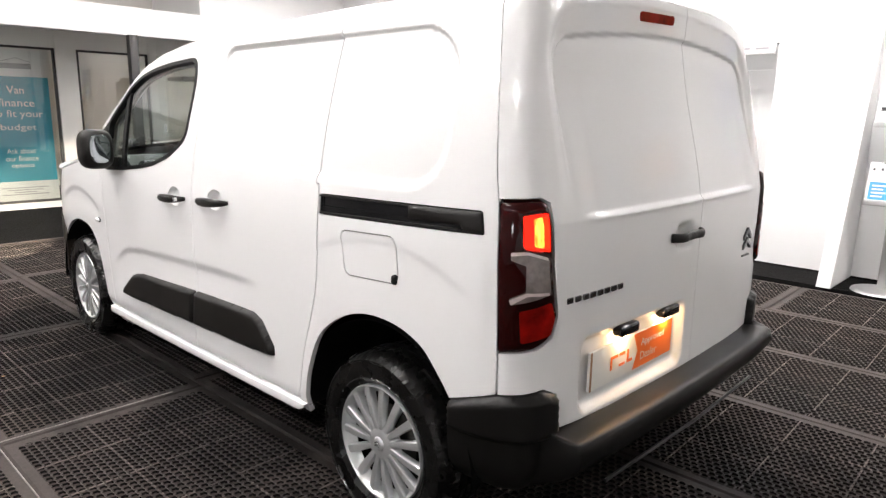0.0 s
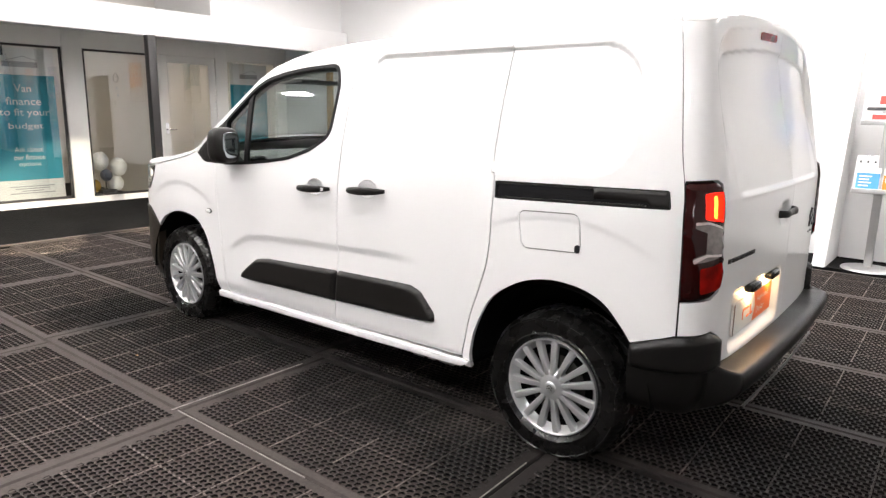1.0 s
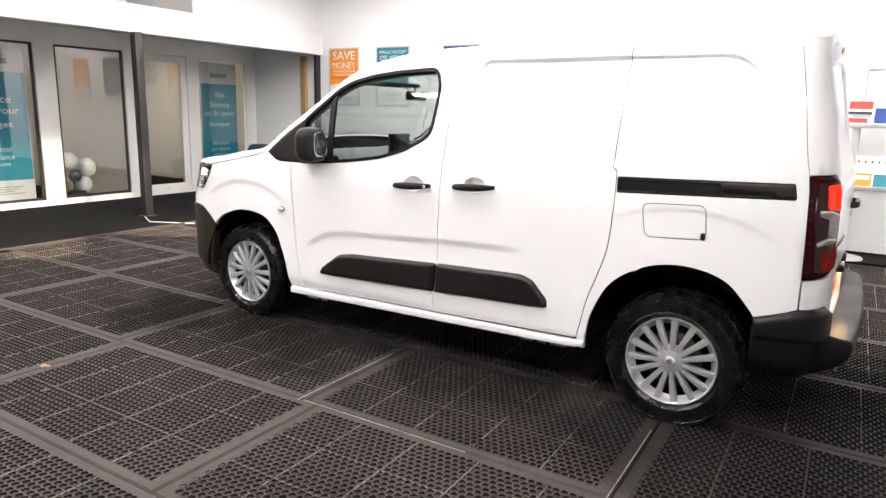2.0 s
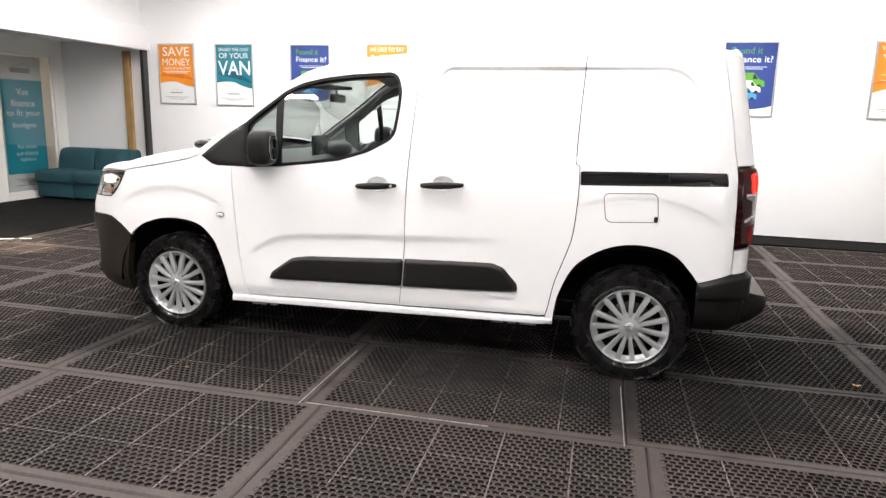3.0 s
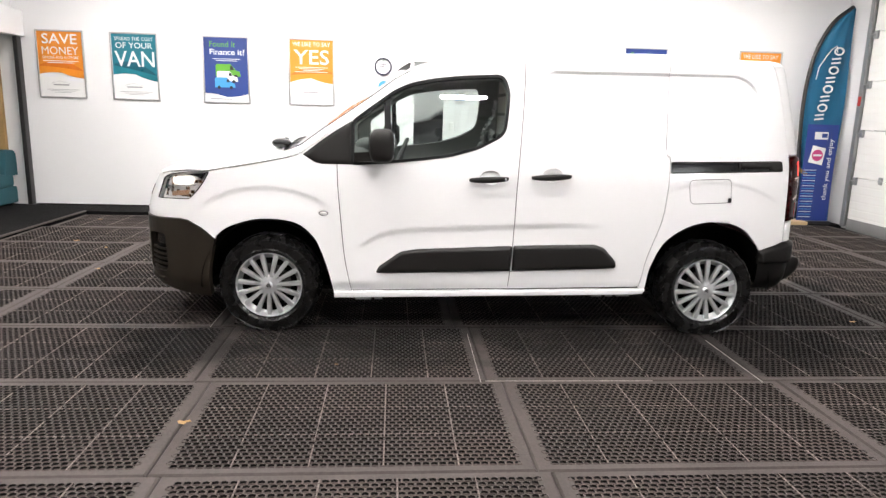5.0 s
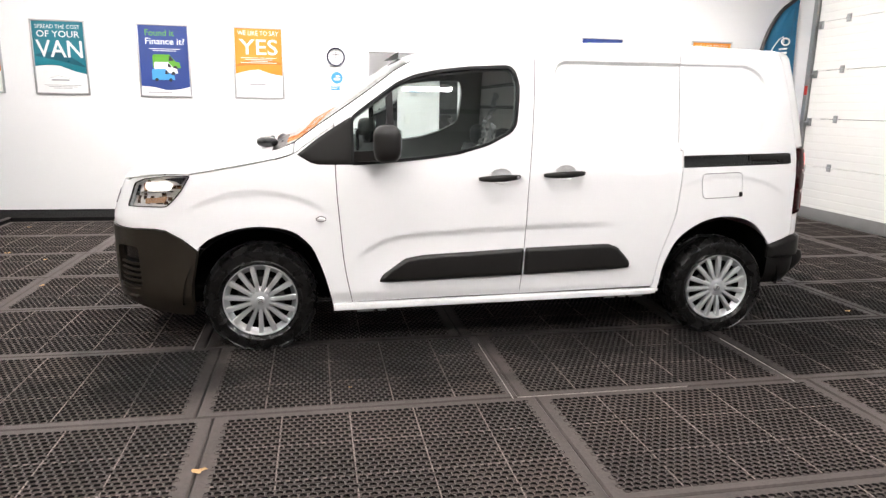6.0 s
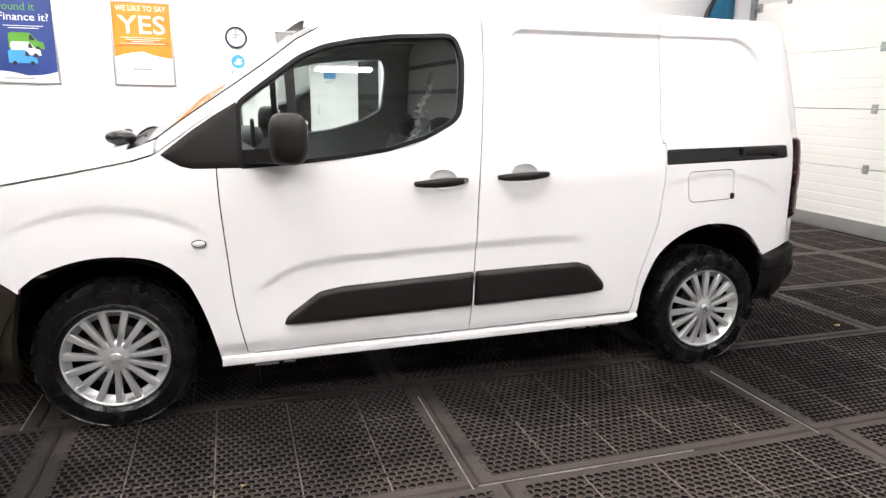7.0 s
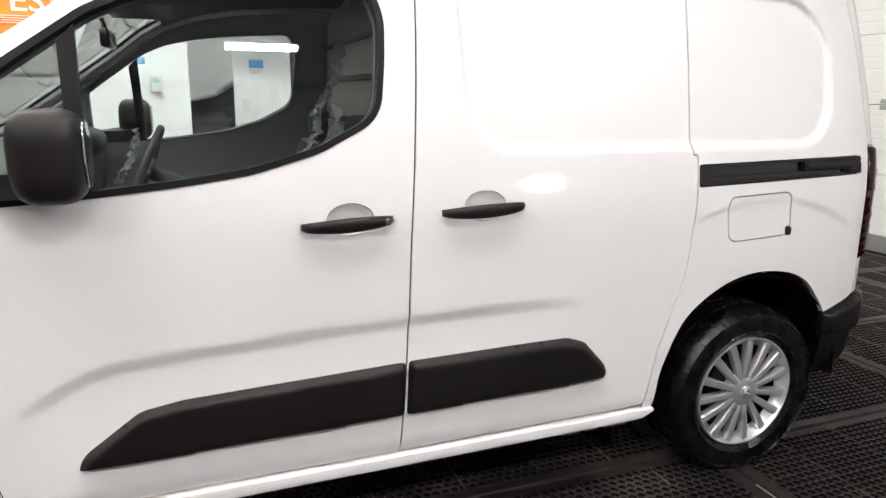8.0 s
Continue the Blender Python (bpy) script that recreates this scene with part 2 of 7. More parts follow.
# dark patches along the van's side and tail: stains, plus its shade painted in
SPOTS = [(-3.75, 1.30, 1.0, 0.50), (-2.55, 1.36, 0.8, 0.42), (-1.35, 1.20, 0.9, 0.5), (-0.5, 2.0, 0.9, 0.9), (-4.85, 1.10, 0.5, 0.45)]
for m in (RUBBER, RUBBER_EDGE, RUBBER_WORN, HOLE_SHADE, GRIT):
    stain_and_shade(m, SPOTS)
LEAF = surface("dry_leaf", (0.45, 0.28, 0.12), 0.8, vary=0.3, scale=30)
TUBE = glowing("lit_ceiling_strip", (1.0, 0.953, 0.935), LAMP_POWER)
STRIP = glowing("lit_tube_strip", (1.0, 0.953, 0.935), LAMP_POWER * 13.1)


# ---- building blocks ----
class Shape:
    """Collects vertices and faces of one mesh."""

    def __init__(self):
        self.v, self.f = [], []

    def add(self, verts, faces):
        k = len(self.v)
        self.v += [tuple(float(c) for c in p) for p in verts]
        self.f += [tuple(i + k for i in q) for q in faces]
        return self

    def box(self, x0, x1, y0, y1, z0, z1, bevel=0.0):
        if not bevel:
            c = [(x, y, z) for x in (x0, x1) for y in (y0, y1) for z in (z0, z1)]
            return self.add(c, [(0, 1, 3, 2), (4, 6, 7, 5), (0, 4, 5, 1), (2, 3, 7, 6), (0, 2, 6, 4), (1, 5, 7, 3)])
        bm = bmesh.new()
        bmesh.ops.create_cube(bm, size=1.0)
        for q in bm.verts:
            q.co = Vector(((x0 + x1) / 2 + q.co.x * (x1 - x0), (y0 + y1) / 2 + q.co.y * (y1 - y0), (z0 + z1) / 2 + q.co.z * (z1 - z0)))
        bmesh.ops.bevel(bm, geom=bm.edges[:], offset=bevel, segments=3, profile=0.5, affect="EDGES")
        bm.verts.index_update()
        self.add([q.co for q in bm.verts], [[q.index for q in f.verts] for f in bm.faces])
        bm.free()
        return self

    def loft(self, rings, closed=True, caps=True):
        n = len(rings[0])
        k = len(self.v)
        for r in rings:
            self.v += [tuple(float(c) for c in p) for p in r]
        for i in range(len(rings) - 1):
            for j in range(n if closed else n - 1):
                a, b = k + i * n + j, k + i * n + (j + 1) % n
                self.f.append((a, b, b + n, a + n))
        if caps and closed:
            self.f.append(tuple(k + j for j in reversed(range(n))))
            self.f.append(tuple(k + (len(rings) - 1) * n + j for j in range(n)))
        return self

    def tube(self, path, r, seg=10):
        path = [Vector(p) for p in path]
        rings = []
        for i, p in enumerate(path):
            d = (path[min(i + 1, len(path) - 1)] - path[max(i - 1, 0)]).normalized()
            a = d.orthogonal().normalized() if i == 0 else (a - d * a.dot(d)).normalized()
            b = d.cross(a)
            rad = r[i] if isinstance(r, (list, tuple)) else r
            rings.append([p + (a * math.cos(w) + b * math.sin(w)) * rad for w in (2 * math.pi * j / seg for j in range(seg))])
        return self.loft(rings)

    def lathe(self, profile, centre, seg=64, axis="y", wave=None):
        """Turns (radius, along) points about an axis through centre."""
        rings = []
        for j in range(seg):
            w = 2 * math.pi * j / seg
            ring = []
            for i, (r, h) in enumerate(profile):
                if wave:
                    r = r + wave(i, j)
                c, s = r * math.cos(w), r * math.sin(w)
                q = {"y": (c, h, s), "z": (c, s, h), "x": (h, c, s)}[axis]
                ring.append([q[0] + centre[0], q[1] + centre[1], q[2] + centre[2]])
            rings.append(ring)
        rings.append(rings[0])
        n, k = len(profile), len(self.v)
        for r in rings[:-1]:
            self.v += [tuple(p) for p in r]
        for j in range(seg):
            for i in range(n - 1):
                a, b = k + j * n + i, k + ((j + 1) % seg) * n + i
                self.f.append((a, b, b + 1, a + 1))
        return self

    def prism(self, outline, y0, y1):
        """An outline of (x, z) points between two depths y."""
        n = len(outline)
        self.add([(x, y0, z) for x, z in outline] + [(x, y1, z) for x, z in outline],
                 [tuple(range(n)), tuple(reversed(range(n, 2 * n)))] + [(i + n, (i + 1) % n + n, (i + 1) % n, i) for i in range(n)])
        return self

    def ball(self, c, rx, ry, rz, power=2.0, seg=24):
        rings = []
        for i in range(seg // 2 + 1):
            a = -math.pi / 2 + math.pi * i / (seg // 2)
            ring = []
            for j in range(seg):
                b = 2 * math.pi * j / seg
                q = [math.cos(a) * math.cos(b), math.cos(a) * math.sin(b), math.sin(a)]
                k = sum(abs(e) ** power for e in q) ** (-1 / power)
                ring.append((c[0] + rx * q[0] * k, c[1] + ry * q[1] * k, c[2] + rz * q[2] * k))
            rings.append(ring)
        return self.loft(rings, caps=False)

    def mesh(self, name, smooth=False):
        me = bpy.data.meshes.new(name)
        me.from_pydata(self.v, [], self.f)
        bm = bmesh.new()
        bm.from_mesh(me)
        if len(bm.faces) < 20000:
            bmesh.ops.recalc_face_normals(bm, faces=bm.faces[:])
        bm.to_mesh(me)
        bm.free()
        if smooth:
            me.shade_smooth()
            if smooth is not True:
                me.set_sharp_from_angle(angle=radians(smooth))
        return me


def as_mesh(name, data, smooth):
    return data.mesh(name, smooth) if isinstance(data, Shape) else data


def part(name, data, material, parent, label="", smooth=35):
    """One mesh object under a thing or a part, in the thing's own coordinates."""
    me = as_mesh(name, data, smooth)
    if not me.materials:
        me.materials.append(material)
    ob = new(name, me)
    ob.parent = parent
    return tagged(ob, label)


def thing(name, m, label, category, group="", kind=""):
    ob = new(name)
    ob.empty_display_size = 0.1
    ob.matrix_basis = m
    return tagged(ob, label, category, group, kind)


def solid(name, data, material, m=None, label="", category="", group="", kind="", smooth=35):
    me = as_mesh(name, data, smooth)
    me.materials.append(material)
    ob = new(name, me)
    if m is not None:
        ob.matrix_basis = m
    return tagged(ob, label, category, group, kind)


def lettering(text, width, height, x, z, y, bold=0.0):
    """Letters in the plane y, from (x, z) at lower left, fitted to a width and height; they face -y."""
    cu = bpy.data.curves.new("letters", "FONT")
    cu.body, cu.extrude, cu.offset, cu.resolution_u = text, 0.0, bold, 3
    ob = bpy.data.objects.new("letters", cu)
    scene.collection.objects.link(ob)
    bpy.context.view_layer.update()
    me = bpy.data.meshes.new_from_object(ob)
    bpy.data.objects.remove(ob)
    co = np.empty(len(me.vertices) * 3)
    me.vertices.foreach_get("co", co)
    co = co.reshape(-1, 3)
    lo, hi = co.min(0), co.max(0)
    sx, sz = width / (hi[0] - lo[0]), height / (hi[1] - lo[1])
    out = np.stack([x + (co[:, 0] - lo[0]) * sx, np.full(len(co), y), z + (co[:, 1] - lo[1]) * sz], 1)
    me.vertices.foreach_set("co", out.ravel())
    me.update()
    return me


def catmull(points, per=12):
    """A smooth curve through points of any dimension."""
    p = [np.array(q, float) for q in points]
    p = [2 * p[0] - p[1]] + p + [2 * p[-1] - p[-2]]
    out = []
    for i in range(1, len(p) - 2):
        for k in range(per):
            t = k / per
            out.append(0.5 * (2 * p[i] + (p[i + 1] - p[i - 1]) * t + (2 * p[i - 1] - 5 * p[i] + 4 * p[i + 1] - p[i + 2]) * t * t + (3 * p[i] - p[i - 1] - 3 * p[i + 1] + p[i + 2]) * t ** 3))
    out.append(p[-2])
    return np.array(out)


def rounded(points, radius):
    """A closed outline with its corners rounded; a third number gives a corner's own radius."""
    out = []
    n = len(points)
    for i in range(n):
        r = points[i][2] if len(points[i]) > 2 else radius
        a, b, c = (np.array(points[k % n][:2], float) for k in (i - 1, i, i + 1))
        da, dc = np.linalg.norm(a - b), np.linalg.norm(c - b)
        r = min(r, da * 0.49, dc * 0.49)
        if r < 1e-4:
            out.append(b)
            continue
        s, e = b + (a - b) / da * r, b + (c - b) / dc * r
        for k in range(7):
            t = k / 6
            out.append((1 - t) ** 2 * s + 2 * t * (1 - t) * b + t * t * e)
    return np.array(out)


# ---- the room ----
WALL_Y, SHUT_X, GLAZED_X, FASCIA_X, BACK_Y, TOP = 6.69, 2.5, -10.2, -8.6, -5.6, 3.45

floor = solid("floor", Shape().box(-13.5, 2.9, -5.9, 12.0, -0.14, -0.042), CARPET, kind="structure", label="black floor below the rubber mats", category="floor")
solid("carpet", Shape().box(-10.2, -7.72, -5.6, 6.69, -0.041, 0.004), CARPET, kind="structure", label="plain black carpet before the glazed offices", category="floor")
solid("carpet_strip", Shape().box(-7.715, 2.5, 6.12, 6.69, -0.041, 0.004), CARPET, kind="structure", label="plain black floor strip along the white wall", category="floor")
solid("threshold_strip", Shape().box(-7.735, -7.70, -5.6, 6.1, 0.001, 0.018, 0.005), RUBBER_EDGE, kind="structure", label="raised rubber edge strip of the mats", category="trim")

# long white wall with an opening to the next room
w = Shape()
w.box(-13.5, -3.46, WALL_Y, WALL_Y + 0.16, -0.05, TOP)
w.box(-2.24, 2.9, WALL_Y, WALL_Y + 0.16, -0.05, TOP)
w.box(-3.46, -2.24, WALL_Y, WALL_Y + 0.16, 2.06, TOP)
solid("wall_north", w, WALL, kind="structure", label="bright white painted wall with posters", category="wall")
w = Shape().box(-13.5, 1.0, BACK_Y - 0.16, BACK_Y, -0.05, TOP).box(1.65, 2.9, BACK_Y - 0.16, BACK_Y, -0.05, TOP).box(1.0, 1.65, BACK_Y - 0.16, BACK_Y, -0.05, 1.15).box(1.0, 1.65, BACK_Y - 0.16, BACK_Y, 1.75, TOP)
solid("wall_south", w, BACK_WALL, kind="structure", label="grey painted wall", category="wall")
w = Shape()
w.box(SHUT_X + 0.06, SHUT_X + 0.22, -5.6, 1.2, -0.05, TOP)
w.box(SHUT_X + 0.06, SHUT_X + 0.22, 6.05, 6.69, -0.05, TOP)
w.box(SHUT_X + 0.06, SHUT_X + 0.22, 1.2, 6.05, 3.2, TOP)
solid("wall_east", w, WALL, kind="structure", label="white wall around the sectional door", category="wall")
solid("ceiling", Shape().box(-13.5, 2.9, -5.9, 12.0, TOP, TOP + 0.15), CEILING, kind="structure", label="white painted ceiling", category="ceiling")
solid("skirting", Shape().box(-8.75, -3.46, WALL_Y - 0.012, WALL_Y - 0.001, 0.004, 0.018), CARPET, kind="structure", label="black skirting at the foot of the wall", category="trim")
solid("skirting", Shape().box(-2.24, 2.4, WALL_Y - 0.012, WALL_Y - 0.001, 0.004, 0.018), CARPET, kind="structure", label="black skirting at the foot of the wall", category="trim")

win = thing("window_1", pose(1.0, BACK_Y, 1.15), "small bright window in the grey wall", "window", kind="structure")
part("window_frame", Shape().box(0.001, 0.649, -0.10, -0.04, 0.001, 0.04).box(0.001, 0.649, -0.10, -0.04, 0.56, 0.599).box(0.001, 0.04, -0.10, -0.04, 0.04, 0.56).box(0.61, 0.649, -0.10, -0.04, 0.04, 0.56), WHITE_FRAME, win)
part("lit_pane", Shape().box(0.04, 0.61, -0.075, -0.065, 0.04, 0.56), glowing("bright_window_light", (0.95, 0.97, 1.0), 14.0), win, "pane bright with light from behind")

# buttress: a white fin that tapers up the wall
solid("buttress", Shape().add(
    [(-1.52, 6.05, 0.012), (-1.41, 6.05, 0.012), (-1.41, 6.688, 0.012), (-1.52, 6.688, 0.012), (-1.47, 6.66, 2.28), (-1.41, 6.66, 2.28), (-1.41, 6.688, 2.28), (-1.47, 6.688, 2.28)],
    [(3, 2, 1, 0), (4, 5, 6, 7), (0, 1, 5, 4), (1, 2, 6, 5), (2, 3, 7, 6), (3, 0, 4, 7)]), WALL, kind="structure", label="white tapering fin standing out from the wall", category="buttress")

# fascia and the low room behind it
w = Shape().box(FASCIA_X - 0.14, FASCIA_X, -5.6, WALL_Y, 2.225, 2.555, 0.006)
w.box(GLAZED_X, FASCIA_X - 0.141, 4.35, WALL_Y, 2.36, TOP)
solid("fascia", w, WALL, kind="structure", label="white boxed beam over the waiting area", category="beam")
solid("low_ceiling", Shape().box(GLAZED_X, FASCIA_X - 0.142, -5.6, 4.348, 2.36, 2.46), RECESS_WALL, kind="structure", label="off-white low ceiling over the waiting area", category="ceiling")
solid("upper_wall", Shape().box(GLAZED_X - 0.1, GLAZED_X, -5.6, 4.348, 2.461, TOP), RECESS_WALL, kind="structure", label="grey upper wall set back above the beam", category="wall")


def steel_post(x, y, w, d, label):
    post = thing("steel_post", pose(x, y, 0.004), label, "post", kind="structure")
    part("shaft", Shape().box(-w / 2, w / 2, -d / 2, d / 2, 0.012, 2.218, 0.004), BLACK_STEEL, post)
    part("foot_plate", Shape().box(-w / 2 - 0.03, w / 2 + 0.03, -d / 2 - 0.03, d / 2 + 0.03, 0, 0.012, 0.003), BLACK_STEEL, post)


steel_post(-8.52, 3.36, 0.10, 0.10, "black painted steel post under the white beam")
steel_post(-8.665, 6.62, 0.055, 0.10, "black painted steel post in the corner by the wall")
timber = thing("timber_post", pose(-9.0, 6.66, 0.004), "raw yellow timber batten fixed upright to the wall", "timber")
part("batten", Shape().box(-0.055, 0.055, -0.03, 0.028, 0, 2.21, 0.004), RAW_WOOD, timber)

# glazed partition with white frames
GLAZED = thing("partition", pose(GLAZED_X, 0, 0), "white framed glazed office partition", "partition", kind="structure")
bays = [(-1.55, -0.55, "pane"), (-0.42, 0.62, "pane"), (0.75, 1.80, "pane"), (2.02, 3.00, "pane"), (3.26, 4.24, "pane"), (4.36, 5.30, "door"), (5.50, 6.48, "pane")]
w = Shape()
edges = [-5.6]
for a, b, kind in bays:
    edges += [a, b]
edges.append(6.69)
for i in range(0, len(edges), 2):
    w.box(-0.09, 0.0, edges[i], edges[i + 1], 0.0, 2.36, 0.004)
for a, b, kind in bays:
    w.box(-0.088, -0.002, a, b, 2.13, 2.36)
    w.box(-0.088, -0.002, a, b, 0.0, 0.085)
part("wall_frame", w, WHITE_FRAME, GLAZED)
for a, b, kind in bays:
    if kind == "pane":
        p = part("window", Shape().box(-0.05, -0.03, a, a + 0.035, 0.085, 2.13).box(-0.05, -0.03, b - 0.035, b, 0.085, 2.13).box(-0.05, -0.03, a, b, 0.085, 0.12).box(-0.05, -0.03, a, b, 2.10, 2.13), BLACK_STEEL if a in (2.02, 3.26) else WHITE_FRAME, GLAZED, "dark edged window frame")
        part("glass_pane", Shape().add([(-0.041, a + 0.02, 0.1), (-0.041, b - 0.02, 0.1), (-0.041, b - 0.02, 2.115), (-0.041, a + 0.02, 2.115)], [(0, 1, 2, 3)]), CLEAR_GLASS, p)
    else:
        p = part("door", Shape().box(-0.06, -0.012, a + 0.005, a + 0.12, 0.01, 2.125, 0.004).box(-0.06, -0.012, b - 0.12, b - 0.005, 0.01, 2.125, 0.004).box(-0.06, -0.012, a + 0.12, b - 0.12, 0.01, 0.16).box(-0.06, -0.012, a + 0.12, b - 0.12, 2.02, 2.125), WHITE_FRAME, GLAZED, "white framed glass door, shut")
        part("glass_pane", Shape().add([(-0.037, a + 0.12, 0.16), (-0.037, b - 0.12, 0.16), (-0.037, b - 0.12, 2.02), (-0.037, a + 0.12, 2.02)], [(0, 1, 2, 3)]), CLEAR_GLASS, p)
        part("handle", Shape().tube([(0.0, a + 0.07, 1.02), (0.035, a + 0.07, 1.02), (0.04, a + 0.10, 1.02), (0.04, a + 0.19, 1.02)], 0.009).box(-0.012, -0.006, a + 0.05, a + 0.09, 0.95, 1.12), CHROME, p, "chrome lever handle")

# small office behind the partition
w = Shape().box(-13.5, -13.35, -5.6, 6.69, -0.05, TOP)
w.box(-13.35, -10.3, -1.9, -1.8, -0.05, 2.46)
w.box(-13.35, -10.3, 4.30, 4.36, -0.05, 2.46)
solid("office_wall", w, RECESS_WALL, kind="structure", label="off-white office wall behind the glass", category="wall")
solid("office_ceiling", Shape().box(-13.35, -10.3, -5.6, 6.69, 2.47, 2.55), RECESS_WALL, kind="structure", label="off-white office ceiling", category="ceiling")

# next room behind the opening
w = Shape().box(-7.0, 2.9, 11.6, 11.75, -0.05, TOP)
w.box(-7.0, -6.85, WALL_Y + 0.16, 11.6, -0.05, TOP)
w.box(2.75, 2.9, WALL_Y + 0.16, 11.6, -0.05, TOP)
solid("far_wall", w, WALL, kind="structure", label="white walls of the next room", category="wall")
solid("dividing_screen", Shape().box(-3.02, -2.42, 7.30, 7.38, -0.04, 1.86, 0.006), WALL, kind="structure", label="white dividing panel with a blue notice", category="panel")

# sectional door of white ribbed panels
shut = thing("sectional_door", pose(SHUT_X, 0, 0), "white ribbed sectional garage door, closed", "garage door", kind="structure")
Y0, Y1, PH = 1.25, 6.02, 0.63
for i in range(5):
    z0, z1 = 0.045 + i * PH, 0.045 + (i + 1) * PH - 0.006
    s = Shape()
    prof = [(0.0, z0)]
    ribs = 6
    for k in range(1, ribs):
        z = z0 + (z1 - z0) * k / ribs
        prof += [(0.0, z - 0.012), (0.002, z - 0.006), (0.002, z + 0.006), (0.0, z + 0.012)]
    prof += [(0.0, z1 - 0.004), (0.006, z1)]
    s.loft([[(x, y, z) for x, z in prof] + [(0.045, y, z1), (0.045, y, z0)] for y in (Y0, Y1)])
    pnl = part("door_panel", s, SHUTTER, shut, smooth=False)
    if i:
        for y in (1.5, 2.8, 4.12, 5.48):
            h = part("hinge", Shape().box(-0.012, 0.0, y - 0.035, y + 0.035, z0 - 0.05, z0 - 0.012, 0.002).box(-0.012, 0.0, y - 0.035, y + 0.035, z0 + 0.008, z0 + 0.046, 0.002).tube([(-0.012, y - 0.04, z0 - 0.002), (-0.012, y + 0.04, z0 - 0.002)], 0.009, 8), GREY_METAL, pnl, "small grey metal hinge")
part("bottom_seal", Shape().box(-0.012, 0.05, Y0, Y1, -0.04, 0.115, 0.006), GREY_PAINT, shut, "grey rubber bottom seal")
part("track", Shape().box(-0.05, -0.02, Y1 + 0.0, Y1 + 0.06, 0.0, 3.2).box(-0.05, 0.05, Y1 + 0.06, Y1 + 0.07, 0.0, 3.2), GREY_METAL, shut, "grey galvanised upright track")
for i in range(1, 7):
    part("roller", Shape().tube([(-0.035, Y1 - 0.07, i * PH), (-0.035, Y1 + 0.03, i * PH)], 0.011, 8).box(-0.03, 0.0, Y1 - 0.10, Y1 - 0.02, i * PH - 0.05, i * PH + 0.05, 0.003), GREY_METAL, shut, "roller bracket")
part("warning_label", Shape().box(-0.053, -0.0505, Y1 + 0.0, Y1 + 0.058, 1.62, 1.74), RED, shut, "red warning label")

# ceiling light panels over the van, a row of short strips beside it
lamp = thing("ceiling_light", pose(-6.9, 0.4, TOP), "white square-edged ceiling light panel, lit", "ceiling light", group="ceiling light panels")
part("housing", Shape().box(-0.63, 0.63, -0.33, 0.33, -0.05, -0.001, 0.008), WHITE_FRAME, lamp)
part("diffuser", Shape().box(-0.60, 0.60, -0.30, 0.30, -0.060, -0.0505, 0.004), TUBE, lamp, "glowing white diffuser")
for x, y in ((-4.3, 0.4), (-2.3, 0.4), (-6.9, 2.7), (-4.3, 2.7), (-1.7, 2.7), (-6.9, 5.0), (-4.3, 5.0), (-1.7, 5.0), (0.9, 5.0), (-5.6, 5.0), (-3.0, 5.0), (-0.4, 5.0)):
    copy_thing(lamp, pose(x, y, TOP))
strip = thing("strip_light", pose(-8.26, -2.02, TOP), "short white ceiling strip light, lit", "ceiling light", group="ceiling strip lights")
part("housing", Shape().box(-0.31, 0.31, -0.11, 0.11, -0.05, -0.001, 0.006), WHITE_FRAME, strip)
part("diffuser", Shape().box(-0.28, 0.28, -0.085, 0.085, -0.062, -0.0505, 0.004), STRIP, strip, "glowing white diffuser")
for k in range(1, 4):
    copy_thing(strip, pose(-8.26 + 2.68 * k, -2.02, TOP))
for y, w in ((-1.05, 0.14), (-3.3, 0.07)):
    solid("ceiling_beam", Shape().box(-8.4, 2.5, y - w / 2, y + w / 2, TOP - 0.12, TOP - 0.001, 0.004), BLACK_STEEL, kind="structure", label="black steel beam under the ceiling", category="beam")
for x, y in ((-2.9, 9.3), (-4.6, 8.0), (-1.3, 8.0)):
    copy_thing(lamp, pose(x, y, TOP))
WARM = glowing("lit_warm_panel", (1.0, 0.80, 0.58), LAMP_POWER * 0.38)
for y in (2.2, 5.4):
    olamp = thing("ceiling_light", pose(-11.9, y, 2.469), "warm white office ceiling light panel, lit", "ceiling light", group="office light panels")
    part("housing", Shape().box(-0.63, 0.63, -0.33, 0.33, -0.05, -0.001, 0.008), WHITE_FRAME, olamp)
    part("diffuser", Shape().box(-0.60, 0.60, -0.30, 0.30, -0.060, -0.0505, 0.004), WARM, olamp, "glowing warm diffuser")


# ---- the van's skin ----
SIDE_Y, HALF = 1.325, 0.924
MID_Y = SIDE_Y + HALF
VAN = Vector((-2.95, MID_Y, 0.0))
HUB_F, HUB_R, HUB_Z = -4.375, -1.590, 0.290
plan = catmull([(-5.275, 0.924), (-5.268, 0.72), (-5.245, 0.52), (-5.19, 0.33), (-5.09, 0.175), (-4.95, 0.088), (-4.78, 0.042), (-4.5, 0.016), (-4.0, 0.003), (-3.5, 0.0), (-2.5, 0.0),
                (-1.8, 0.003), (-1.4, 0.010), (-1.2, 0.022), (-1.11, 0.040), (-1.06, 0.066), (-1.033, 0.10), (-1.018, 0.15), (-1.010, 0.21), (-1.0, 0.35), (-0.992, 0.6), (-0.987, 0.924), (-0.992, 1.248), (-1.0, 1.498)], 40)
plan_p = np.concatenate([[0], np.cumsum(np.hypot(*np.diff(plan, axis=0).T))])
k0 = int(np.argmin(abs(plan[:, 0] + 2.5)))
plan_p += -2.5 - plan_p[k0]
tang = np.gradient(plan, axis=0)
tang /= np.linalg.norm(tang, axis=1)[:, None]
